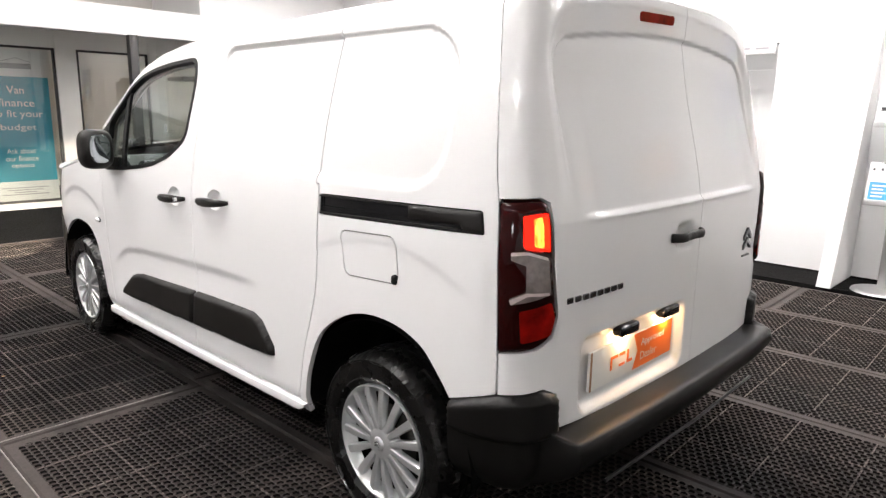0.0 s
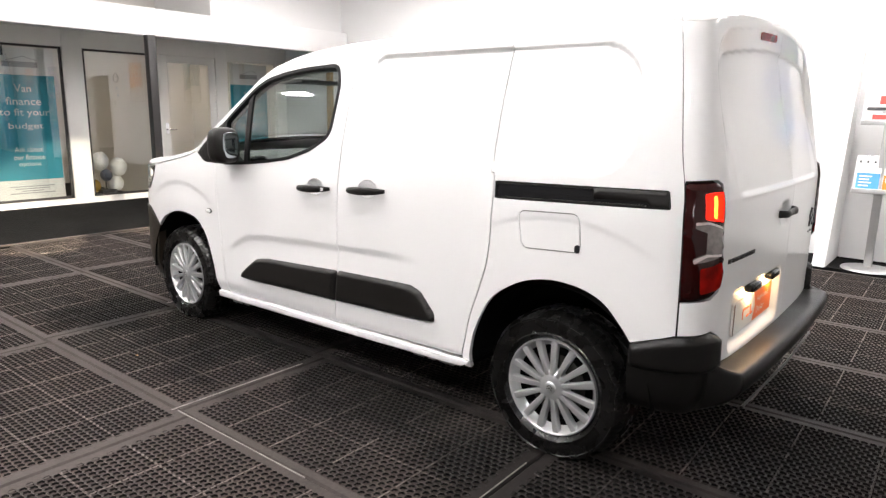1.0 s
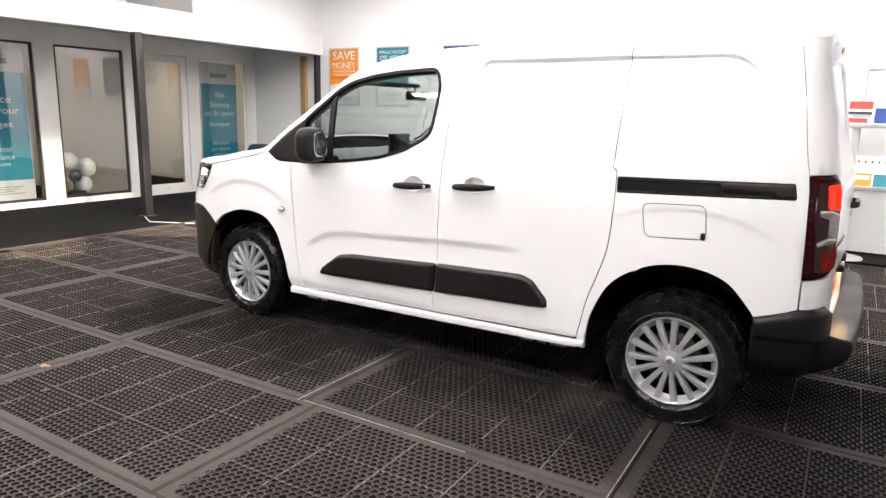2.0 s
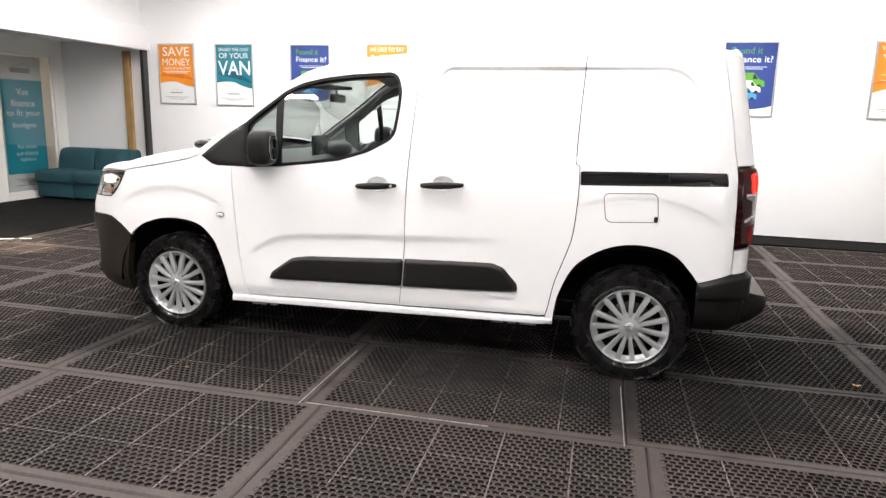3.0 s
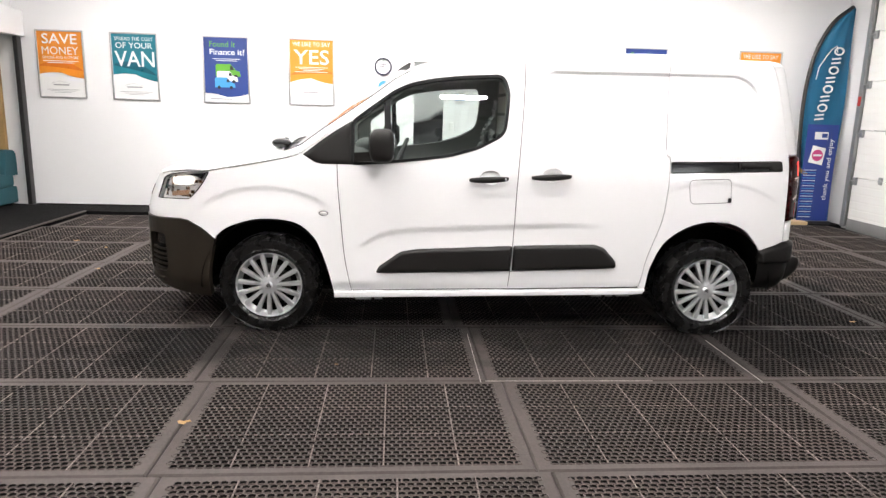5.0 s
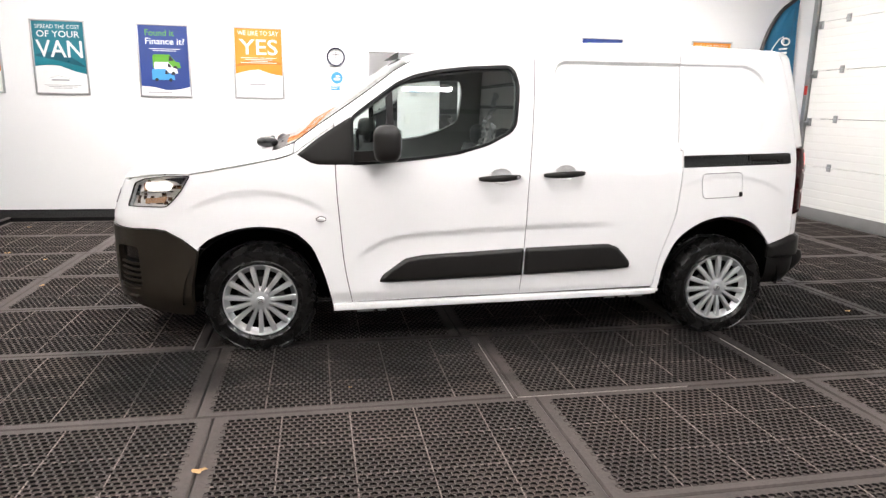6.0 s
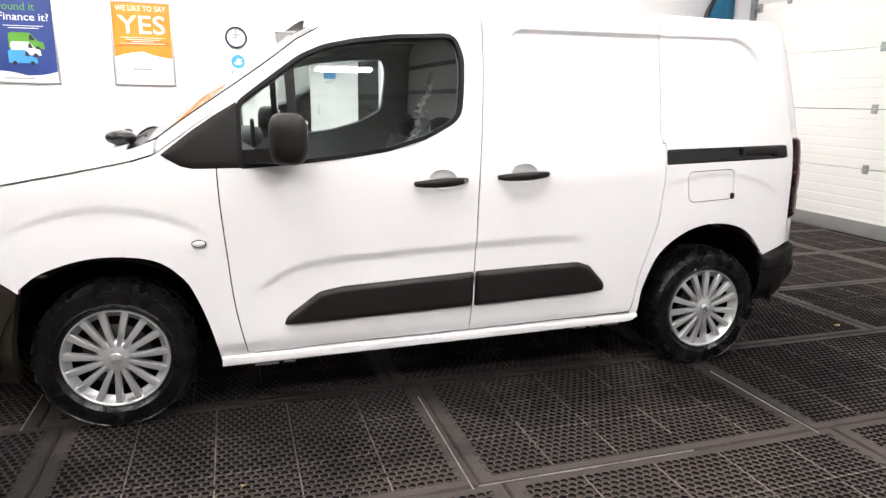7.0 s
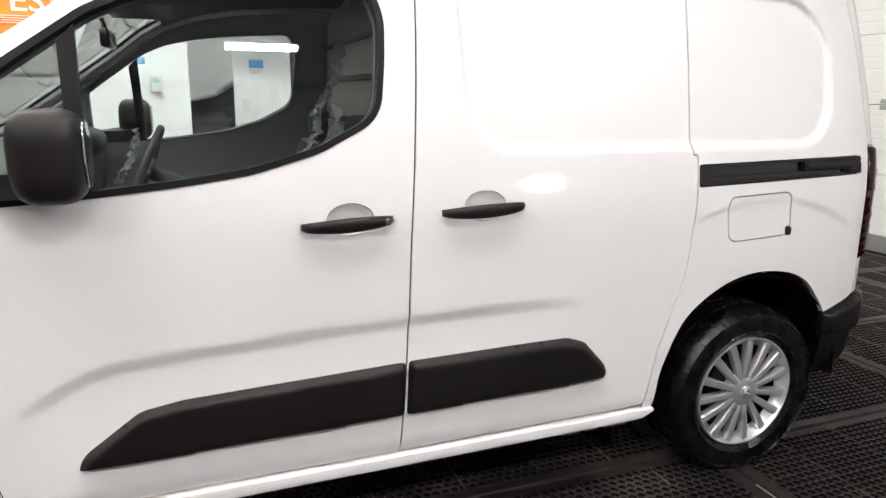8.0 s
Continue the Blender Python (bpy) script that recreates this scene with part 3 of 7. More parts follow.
P_NOSE, P_TAIL = plan_p[0], float(np.interp(HALF, plan[-320:, 1], plan_p[-320:]))
mono = np.maximum.accumulate(plan[:, 0] + np.arange(len(plan)) * 1e-9)


def px(x):
    """The place along the skin's plan line at which the side stands at x."""
    return float(np.interp(x, mono, plan_p))


def pr(y):
    """The place along the plan line on the rear face at the world's y."""
    k = len(plan) - 360
    return float(np.interp(y - SIDE_Y, plan[k:, 1], plan_p[k:]))


def pf(y):
    """The place along the plan line on the nose at the world's y."""
    return float(-np.interp(-(y - SIDE_Y), -plan[:200, 1], -plan_p[:200]))


cant = np.array([(-5.3, 0.945), (-5.05, 0.978), (-4.93, 0.997), (-4.84, 1.006), (-4.72, 1.005), (-4.47, 1.048), (-4.262, 1.088), (-4.17, 1.116), (-4.04, 1.209), (-3.854, 1.334), (-3.77, 1.392), (-3.6, 1.512), (-3.5, 1.56), (-3.364, 1.592),
                 (-3.19, 1.614), (-2.95, 1.634), (-2.4, 1.654), (-1.9, 1.662), (-1.5, 1.656), (-1.25, 1.645), (-1.05, 1.632), (-0.98, 1.630)])
ARC = 0.18


def ease(t):
    t = np.clip(t, 0, 1)
    return t * t * (3 - 2 * t)


def rbox(x, z, cx, cz, hx, hz, r):
    """Distance to a rounded rectangle, less than nought inside."""
    qx, qz = abs(x - cx) - hx + r, abs(z - cz) - hz + r
    return np.hypot(np.maximum(qx, 0), np.maximum(qz, 0)) + np.minimum(np.maximum(qx, qz), 0) - r


PLAIN_DOOR = False


def dents(x, yin, z, rear):
    """Pressed shapes of the sheet metal, inwards."""
    side = 1 - rear
    corner = np.where(x < -2.0, np.where(z > 1.39, 0.08, 0.18), np.where(z > 1.39, 0.20, 0.16))
    d = 0.017 * ease(-rbox(x, z, -2.0, 1.389, 0.69, 0.248, corner) / (0.036 - 0.018 * ease((z - 1.25) / 0.3))) * side
    # crease along the doors
    line = np.interp(x, [-3.85, -3.77, -3.70, -3.63, -3.52, -3.42, -3.14, -2.87, -2.52, -2.35, -2.1], [0.55, 0.590, 0.628, 0.653, 0.667, 0.674, 0.688, 0.700, 0.710, 0.710, 0.708])
    g = line - z
    fade = ease((x + 3.86) / 0.14) * ease((-2.22 - x) / 0.35)
    d = d + 0.0105 * ease((g + 0.008) / 0.045) * ease((0.30 - g) / 0.24) * fade * side
    # shoulders over the wheels
    rf, rr_ = np.hypot((x - HUB_F) * 0.95, z - HUB_Z), np.hypot((x - HUB_R) * 0.95, z - HUB_Z)
    d = d + 0.006 * ease((0.636 - rf) / 0.042) * ease((rf - 0.45) / 0.13) * ease((z - 0.72) / 0.14) * side * ease((x + 4.90) / 0.25) * ease((-3.965 - x) / 0.10)
    d = d + 0.0045 * ease((0.700 - rr_) / 0.030) * ease((rr_ - 0.48) / 0.17) * ease((z - 0.70) / 0.16) * side * ease((x + 1.98) / 0.16) * ease((-1.12 - x) / 0.2)
    # rear doors
    y = yin + SIDE_Y
    bent = z + 0.045 * ((y - MID_Y) / 0.62) ** 2
    inner = -rbox(y, bent, MID_Y, 1.4065, 0.735, 0.3185, 0.17)
    panel = -rbox(y, bent, MID_Y, 1.365, 0.690, 0.275, 0.10)
    d = d + 0.020 * np.minimum(ease(inner / 0.05), np.clip((1.728 - bent) / 0.090, 0, 1)) * ease((bent - 1.12) / 0.42) * rear
    d = d + 0.013 * ease(panel / 0.016) * ease((bent - 1.18) / 0.36) * rear
    across = ease((0.66 - abs(y - MID_Y)) / 0.10)
    d = d + 0.009 * ease((z - 1.083) / 0.016) * ease((1.60 - bent) / 0.40) * across * rear
    d = d - 0.003 * np.exp(-((z - 1.083) / 0.010) ** 2) * across * rear
    if PLAIN_DOOR:
        return d
    d = d + 0.030 * ease(-rbox(y, z, 1.955, 0.605, 0.335, 0.130, 0.05) / 0.04) * rear
    d = d + 0.026 * np.exp(-(((y - 2.24) / 0.055) ** 4) - (((z - 0.965) / 0.04) ** 4)) * rear
    return d


def bare(p, s):
    """The skin without its dents: place, inward normal in plan, weights."""
    x0, n0 = np.interp(p, plan_p, plan[:, 0]), np.interp(p, plan_p, plan[:, 1])
    tx, tn = np.interp(p, plan_p, tang[:, 0]), np.interp(p, plan_p, tang[:, 1])
    k = np.hypot(tx, tn)
    ix, iy = -tn / k, tx / k
    rear = ease((p - px(-1.16)) / (pr(1.50) - px(-1.16)))
    front = ease((px(-4.80) - p) / (px(-4.80) - pf(1.62)))
    back = ease((p - px(-1.20)) / (pr(1.56) - px(-1.20)))
    zc = np.interp(x0, cant[:, 0], cant[:, 1]) + back * (0.075 + 0.038 * np.clip(1 - ((HALF - n0) / HALF) ** 2, 0, 1))

    def lean_side(z):
        return (0.13 * np.maximum(0, (z - 0.95) / 0.7) ** 1.6 + 0.045 * ease((0.34 - z) / 0.16)) * (1 - front)

    def lean_front(z):
        return (0.55 * np.maximum(0, z - 0.74) ** 1.25 + 0.05 * ease((0.38 - z) / 0.18)) * front

    def lean_rear(z):
        return 0.17 * np.maximum(0, z - 1.08) + 0.02 * np.maximum(0, z - 1.5)

    zs = np.minimum(s, zc)
    t = np.clip((s - zc) / ARC, 0, 1)
    roof = ease((x0 + 3.75) / 0.6)
    hood = ease((-4.15 - x0) / 0.12)
    a = 0.17 * roof + (1 - roof) * (0.11 * (1 - hood) + 0.16 * hood)
    b = 0.085 * roof + (1 - roof) * (0.05 * (1 - hood) + 0.040 * hood)
    b = b * (1 - back) + 0.034 * back
    near_tail = ease((p - px(-1.55)) / 0.35)
    a = a * (1 - near_tail) + 0.075 * near_tail

    def inset(lean, reach):
        f0 = lean(zc)
        fp = (f0 - lean(zc - 0.01)) / 0.01
        return np.where(s <= zc, lean(zs), (1 - t) ** 2 * f0 + 2 * t * (1 - t) * (f0 + fp * b) + t * t * (f0 + reach))

    z = np.where(s <= zc, zs, zc + 2 * t * (1 - t) * b * 0.97 + t * t * b)
    # towards the rear the side leans in across the van and the tail leans in along it, so that the corner stays round
    o = inset(lambda q: lean_side(q) + lean_front(q), a)
    side_w = 1 - ease((p - pr(1.45)) / (pr(2.0) - pr(1.45)))
    rear_w = ease((p - px(-1.26)) / (px(-1.1) + 0.17 - px(-1.26)))
    half_back = x0 > -2.5
    move_x = np.where(half_back, -inset(lean_rear, 0.075) * rear_w, ix * o)
    move_y = np.where(half_back, o * side_w, iy * o)
    return x0 + move_x, n0 + move_y, z, ix, iy, rear, t


def skin(p, s, off=0.0):
    """Places on the skin, moved inwards by off, as an array of points in the world."""
    p, s = np.asarray(p, float), np.asarray(s, float)
    x, n, z, ix, iy, rear, t = bare(p, s)
    d = dents(x, n, z, rear) * (1 - t) + off
    up = ease(t) * 0.85
    return np.stack([x + ix * d * (1 - up), SIDE_Y + n + iy * d * (1 - up), z - d * up], -1)


def skin_normal(p, s):
    e = 0.002
    a = skin(p + e, s) - skin(p - e, s)
    b = skin(p, s + e) - skin(p, s - e)
    c = np.cross(a, b)
    return c / np.maximum(np.linalg.norm(c, axis=-1, keepdims=True), 1e-12)


def inside(poly, q):
    """Which points q lie within a closed outline."""
    x, y = q[:, 0], q[:, 1]
    hit = np.zeros(len(q), bool)
    for a, b in zip(poly, np.roll(poly, -1, 0)):
        cross = ((a[1] > y) != (b[1] > y)) & (x < (b[0] - a[0]) * (y - a[1]) / (b[1] - a[1] + 1e-15) + a[0])
        hit ^= cross
    return hit


def resample(poly, step):
    out = []
    for a, b in zip(poly, np.roll(poly, -1, 0)):
        n = max(1, int(np.ceil(np.linalg.norm(b - a) / step)))
        out += [a + (b - a) * k / n for k in range(n)]
    return np.array(out)


def shrink(poly, d):
    """An outline moved inwards by d."""
    poly = np.asarray(poly, float)
    area = 0.5 * np.sum(poly[:, 0] * np.roll(poly[:, 1], -1) - np.roll(poly[:, 0], -1) * poly[:, 1])
    e = np.roll(poly, -1, 0) - np.roll(poly, 1, 0)
    nn = np.stack([-e[:, 1], e[:, 0]], 1) * (1 if area > 0 else -1)
    return poly + nn / np.maximum(np.linalg.norm(nn, axis=1, keepdims=True), 1e-9) * d


def gap_to(poly, q):
    """Distance of points q to an outline."""
    best = np.full(len(q), 9.0)
    for a, b in zip(poly, np.roll(poly, -1, 0)):
        ab = b - a
        t = np.clip(((q - a) @ ab) / max(ab @ ab, 1e-12), 0, 1)
        best = np.minimum(best, np.linalg.norm(q - a - t[:, None] * ab, axis=1))
    return best


def sheet(name, poly, holes=(), proud=0.0, round_edge=0.0, edge=0.02, step=0.016, gap=0.0025, smooth_normals=True, mirrored=False):
    """A body panel cut from the skin: its outline in (along, up), holes, how proud it stands, and a folded edge."""
    from mathutils.geometry import delaunay_2d_cdt
    poly = resample(shrink(poly, gap), step)
    holes = [resample(shrink(h, -gap), step) for h in holes]
    lo, hi = poly.min(0), poly.max(0)
    gx, gz = np.meshgrid(np.arange(lo[0], hi[0], step), np.arange(lo[1], hi[1], step))
    gx = gx + (np.arange(gx.shape[0])[:, None] % 2) * step / 2
    q = np.stack([gx.ravel(), gz.ravel()], 1)
    q = q[inside(poly, q)]
    keep = gap_to(poly, q) > step * 0.55
    for h in holes:
        keep &= ~inside(h, q) & (gap_to(h, q) > step * 0.55)
    q = q[keep]
    loops, pts, edges = [], [], []
    for lp in [poly, *holes]:
        k = len(pts)
        pts += list(lp)
        edges += [(k + i, k + (i + 1) % len(lp)) for i in range(len(lp))]
        loops.append((k, len(lp)))
    allp = np.array(pts + list(q))
    out = delaunay_2d_cdt([Vector(v) for v in allp], edges, [], 0, 1e-6)
    uv = np.array([tuple(v) for v in out[0]])
    tris = np.array([f for f in out[2] if len(f) == 3])
    cen = uv[tris].mean(1)
    ok = inside(poly, cen)
    for h in holes:
        ok &= ~inside(h, cen)
    tris = tris[ok]
    back = {i: k for k, src in enumerate(out[3]) for i in src}
    lift = np.full(len(uv), -proud)
    if round_edge:
        g = np.minimum(gap_to(poly, uv), round_edge) / round_edge
        lift = -proud * np.sqrt(np.maximum(0.0, 1 - (1 - g) ** 2)) - 0.001
    co = skin(uv[:, 0], uv[:, 1], 0.0)
    nor = skin_normal(uv[:, 0], uv[:, 1])
    co = co - nor * lift[:, None]
    if mirrored:
        co[:, 1] = 2 * MID_Y - co[:, 1]
        nor = nor * np.array((1.0, -1.0, 1.0))
    if len(tris):
        a, b, c = co[tris[:, 0]], co[tris[:, 1]], co[tris[:, 2]]
        turn = np.einsum("ij,ij->i", np.cross(b - a, c - a), nor[tris[:, 0]])
        tris = np.where((turn < 0)[:, None], tris[:, ::-1], tris)
    verts, norms, faces = list(co), list(nor), [tuple(int(i) for i in t) for t in tris]
    for k, n in loops:
        ids = [back[k + i] for i in range(n)]
        base = len(verts)
        for i in ids:
            verts.append(co[i])
            verts.append(co[i] - nor[i] * (edge + max(0.0, -lift[i] if not round_edge else 0.0)))
            norms += [None, None]
        for i in range(n):
            j = (i + 1) % n
            faces.append((base + 2 * i, base + 2 * i + 1, base + 2 * j + 1, base + 2 * j))
    me = bpy.data.meshes.new(name)
    me.from_pydata([tuple(Vector(v) - VAN) for v in verts], [], faces)
    me.shade_smooth()
    if smooth_normals and not round_edge:
        me.update()
        vn = [v.normal.copy() for v in me.vertices]
        me.normals_split_custom_set_from_vertices([tuple(n) if n is not None else tuple(vn[i]) for i, n in enumerate(norms)])
    return me


def cap(name, p_list, crown, off=0.0, cols=28, trim=0.0):
    """The top between both cant rails: roof, windscreen or bonnet."""
    p = np.array(p_list)
    left = skin(p, np.interp(np.interp(p, plan_p, plan[:, 0]), cant[:, 0], cant[:, 1]) + ARC)
    rings = []
    for q in left:
        w = np.linspace(trim, 1 - trim, cols)
        half = MID_Y - q[1]
        y = q[1] + 2 * half * w
        c = crown(q[0]) * min(1.0, half / 0.5)
        z = q[2] + c * (1 - (2 * w - 1) ** 2) - off
        rings.append([(q[0] - VAN.x, yy - VAN.y, zz) for yy, zz in zip(y, z)])
    return Shape().loft(rings, closed=False, caps=False)


van = thing("van", LEVEL @ Matrix.Translation(VAN), "white panel van with black bumpers, cladding and lit tail lamps", "van")


def both(name, me, material, label="", smooth=True):
    """A part on the near side and its mirror image on the far side."""
    a = part(name, me, material, van, label, smooth)
    b = part(name, a.data, material, van, label, smooth)
    b.scale = (1, -1, 1)
    return a, b


def rail(x, extra):
    return (px(x), float(np.interp(x, cant[:, 0], cant[:, 1])) + extra)


B_LINE = [(-2.801, 1.714), (-2.803, 1.62), (-2.810, 1.456), (-2.828, 1.189), (-2.845, 0.919), (-2.854, 0.640), (-2.866, 0.462), (-2.882, 0.286)]
C_LINE = [(-1.896, 1.737), (-1.904, 1.55), (-1.911, 1.405), (-1.917, 1.155), (-1.898, 1.125), (-1.895, 1.03), (-1.898, 0.937), (-1.914, 0.765), (-1.949, 0.642), (-1.998, 0.499), (-2.024, 0.373), (-2.040, 0.306)]
D_LINE = [(-1.222, 1.715), (-1.210, 1.67), (-1.177, 1.525), (-1.153, 1.376), (-1.136, 1.23), (-1.123, 1.142), (-1.116, 1.0), (-1.112, 0.88), (-1.109, 0.728)]
FRONT_LINE = [(-3.946, 1.235), (-3.944, 1.10), (-3.943, 1.035), (-3.938, 0.898), (-3.922, 0.689), (-3.902, 0.476), (-3.863, 0.268)]
ARCH_F = [(-3.972, 0.235), (-3.990, 0.33), (-4.019, 0.437), (-4.055, 0.535), (-4.095, 0.610), (-4.188, 0.688), (-4.327, 0.715), (-4.467, 0.707), (-4.610, 0.661), (-4.690, 0.603)]
ARCH_R = [(-2.000, 0.250), (-1.990, 0.35), (-1.968, 0.446), (-1.894, 0.592), (-1.764, 0.686), (-1.630, 0.724), (-1.493, 0.718), (-1.387, 0.678), (-1.315, 0.606), (-1.268, 0.545)]


def on_side(points):
    return [(px(x), z) for x, z in points]


def curve(points, per=6):
    return [tuple(q) for q in catmull(points, per)]


WINDOW = rounded([(px(x), z) + tuple(r) for x, z, *r in [(-3.856, 1.310), (-3.769, 1.377), (-3.602, 1.498), (-3.500, 1.543), (-3.364, 1.572), (-3.194, 1.592), (-2.93, 1.606, 0.06), (-2.897, 1.500), (-2.903, 1.400), (-2.922, 1.245, 0.06),
                 (-3.083, 1.161), (-3.252, 1.112), (-3.422, 1.088), (-3.627, 1.067), (-3.856, 1.053, 0.02)]], 0.03)

def oval(cx, cz, hx, hz, n=40):
    return np.array([(px(cx + hx * math.cos(a)), cz + hz * math.sin(a)) for a in (2 * math.pi * k / n for k in range(n))])


CUPS = [oval(-3.012, 0.986, 0.061, 0.041), oval(-2.628, 1.005, 0.061, 0.041)]


def hollow(poly, depth, seg=8):
    """A smooth bowl set into the skin inside an oval."""
    c = poly.mean(0)
    rings = []
    for k in range(seg + 1):
        f = 1 - k / seg
        f = max(f, 0.001)
        q = c + (poly - c) * f
        rings.append([tuple(Vector(v) - VAN) for v in skin(q[:, 0], q[:, 1], 0.0035 + depth * (1 - f ** 2.6))])
    return Shape().loft(rings, caps=False)


door_poly = [rail(x, 0.045 + 0.030 * min(1, (x + 3.948) / 0.5)) for x in np.linspace(-3.948, -2.82, 24)] + on_side(curve(B_LINE)) + on_side([(-3.3, 0.281)]) + on_side(curve(FRONT_LINE)[::-1])
both("front_door", sheet("front_door", np.array(door_poly), [WINDOW, CUPS[0]]), WHITE_PAINT)
slide_poly = on_side(curve(C_LINE)) + on_side([(-2.065, 0.302), (-2.5, 0.294)]) + on_side(curve(B_LINE)[::-1]) + [rail(x, 0.075) for x in np.linspace(-2.78, -1.92, 14)]
both("side_door", sheet("side_door", np.array(slide_poly), [CUPS[1]], step=0.0105), WHITE_PAINT)
for cup in CUPS:
    both("handle_cup", hollow(cup, 0.026), WHITE_PAINT, "white hollow behind the door handle")
def seal_strip(line, wide=0.010):
    """A rubber seal that runs behind a gap between two panels."""
    q = np.array(on_side(curve(line)))
    return sheet("door_seal", np.concatenate([q - (wide, 0), (q + (wide, 0))[::-1]]), proud=-0.007, edge=0.003, gap=0.0)


for line in (B_LINE, C_LINE, D_LINE, FRONT_LINE):
    both("door_seal", seal_strip(line), SEAL)
RAIL = rounded(on_side([(-1.889, 1.098), (-1.172, 1.112), (-1.162, 1.050), (-1.887, 1.030)]), 0.008)
FLAP = rounded(on_side([(-1.768, 0.990), (-1.498, 1.000), (-1.486, 0.852), (-1.748, 0.840)]), 0.035)
quarter = on_side(curve(D_LINE)) + on_side([(-1.109, 0.60), (-1.16, 0.580)]) + on_side(curve(ARCH_R)[::-1]) + on_side([(-2.036, 0.250), (-2.038, 0.28)]) + on_side(curve(C_LINE)[::-1]) + [rail(x, 0.075) for x in np.linspace(-1.87, -1.235, 12)]
both("quarter_panel", sheet("quarter_panel", np.array(quarter), [RAIL, FLAP], step=0.0105), WHITE_PAINT)
both("flap_seat", sheet("flap_seat", resample(shrink(FLAP, -0.02), 0.02), proud=-0.006, edge=0.002, gap=0.0), GREY_PAINT)
flap = part("fuel_flap", sheet("fuel_flap", FLAP), WHITE_PAINT, van, "white fuel filler flap")
part("finger_notch", Shape().ball(Vector((-1.499, SIDE_Y + 0.009, 0.866)) - VAN, 0.010, 0.012, 0.016, 3.0), SEAL, flap, "dark finger notch")

HEAD = rounded([(px(-5.085), 0.820), (px(-5.055), 0.945), (px(-4.97), 0.975), (px(-4.834), 0.994), (px(-4.712), 0.996), (px(-4.755), 0.924), (px(-4.800), 0.870), (px(-4.845), 0.828)], 0.016)
BUMPER_TOP = [(px(-4.695), 0.585), (px(-4.775), 0.650), (px(-4.86), 0.697), (px(-4.92), 0.705), (px(-5.05), 0.701), (pf(1.60), 0.700), (pf(1.9), 0.698), (P_NOSE, 0.695)]
fender = [rail(x, -0.004) for x in np.linspace(-4.70, -3.952, 30)] + on_side(curve(FRONT_LINE)[1:]) + on_side([(-3.868, 0.236)]) + on_side(curve(ARCH_F)) + BUMPER_TOP + [(P_NOSE, 0.938), (pf(1.60), 0.95)] + [rail(x, -0.003) for x in (-5.1, -5.0, -4.9, -4.8)]
both("front_wing", sheet("front_wing", np.array(fender), [HEAD], step=0.011), WHITE_PAINT)
both("grille", sheet("grille", np.array([(P_NOSE, 0.80), (pf(1.70), 0.81), (pf(1.70), 0.88), (P_NOSE, 0.89)]), proud=0.004, edge=0.01), GLOSS_BLACK)

rings = []
for x in np.linspace(-3.970, -2.0, 50):
    z0, z1 = 0.222 + 0.0173 * (x + 3.97) + 0.022 * float(ease((x + 2.05) / 0.05)), 0.262 + 0.0152 * (x + 3.97)
    q = skin(np.array(px(x)), np.array((z0 + z1) / 2 + 0.05))
    rings.append([(q[0] - VAN.x, q[1] - VAN.y - 0.001 - 0.006 * math.sin(a) ** 0.35 + (0.03 if k in (0, 8) else 0), (z0 + z1) / 2 - (z1 - z0) / 2 * math.cos(a)) for k, a in enumerate(math.pi * m / 8 for m in range(9))])
both("sill", Shape().loft(rings, closed=False, caps=False), WHITE_PAINT)

# cant rail strips between doors and roof
strip = [rail(x, 0.045 + 0.030 * min(1, max(0, (x + 3.948) / 0.5))) for x in np.linspace(-4.16, -1.225, 60)] + [rail(x, ARC) for x in np.linspace(-1.225, -4.16, 60)]
both("cant_rail", sheet("cant_rail", np.array(strip), gap=0.0015), WHITE_PAINT)
pillar = [rail(x, -0.002) for x in np.linspace(-4.16, -3.953, 8)] + [rail(x, 0.045) for x in np.linspace(-3.953, -4.16, 8)]
both("pillar_foot", sheet("pillar_foot", np.array(pillar), gap=0.0), WHITE_PAINT)
hood_side = [rail(x, 0.0) for x in np.linspace(-4.17, -5.0, 24)] + [rail(x, ARC) for x in np.linspace(-5.0, -4.17, 24)]
both("bonnet_edge", sheet("bonnet_edge", np.array(hood_side), edge=0.03, gap=0.001), WHITE_PAINT)
nose_lip = [(float(p), float(np.interp(np.interp(p, plan_p, plan[:, 0]), cant[:, 0], cant[:, 1])) + e) for e, ps in ((0.0, np.linspace(px(-5.0), P_NOSE, 20)), (ARC, np.linspace(P_NOSE, px(-5.0), 20))) for p in ps]
both("bonnet_lip", sheet("bonnet_lip", np.array(nose_lip), gap=0.0), WHITE_PAINT)


def crown(x):
    return float(np.interp(x, [-5.2, -4.9, -4.3, -4.2, -3.9, -3.55, -3.3, -2.5, -1.8, -1.4, -1.25, -1.13], [0.03, 0.05, 0.06, 0.055, 0.072, 0.062, 0.055, 0.062, 0.070, 0.058, 0.030, 0.004]))


part("roof", cap("roof", [px(x) for x in np.linspace(-3.52, -1.12, 50)] + list(np.linspace(px(-1.1), P_TAIL, 40)), crown, 0.004), WHITE_PAINT, van, smooth=True)
part("windscreen", cap("windscreen", [px(x) for x in np.linspace(-4.215, -3.52, 24)], crown), SCREEN_GLASS, van, "tinted windscreen", smooth=True)
part("scuttle", cap("scuttle", [px(x) for x in np.linspace(-4.30, -4.21, 6)], crown, 0.012), BLACK_PLASTIC, van, "black scuttle panel under the windscreen", smooth=True)
part("bonnet", cap("bonnet", [P_NOSE + 0.002] + list(np.linspace(P_NOSE + 0.03, px(-5.0), 18)) + [px(x) for x in np.linspace(-4.98, -4.295, 24)], crown), WHITE_PAINT, van, smooth=True)

# rear doors
SPLIT = 2.36


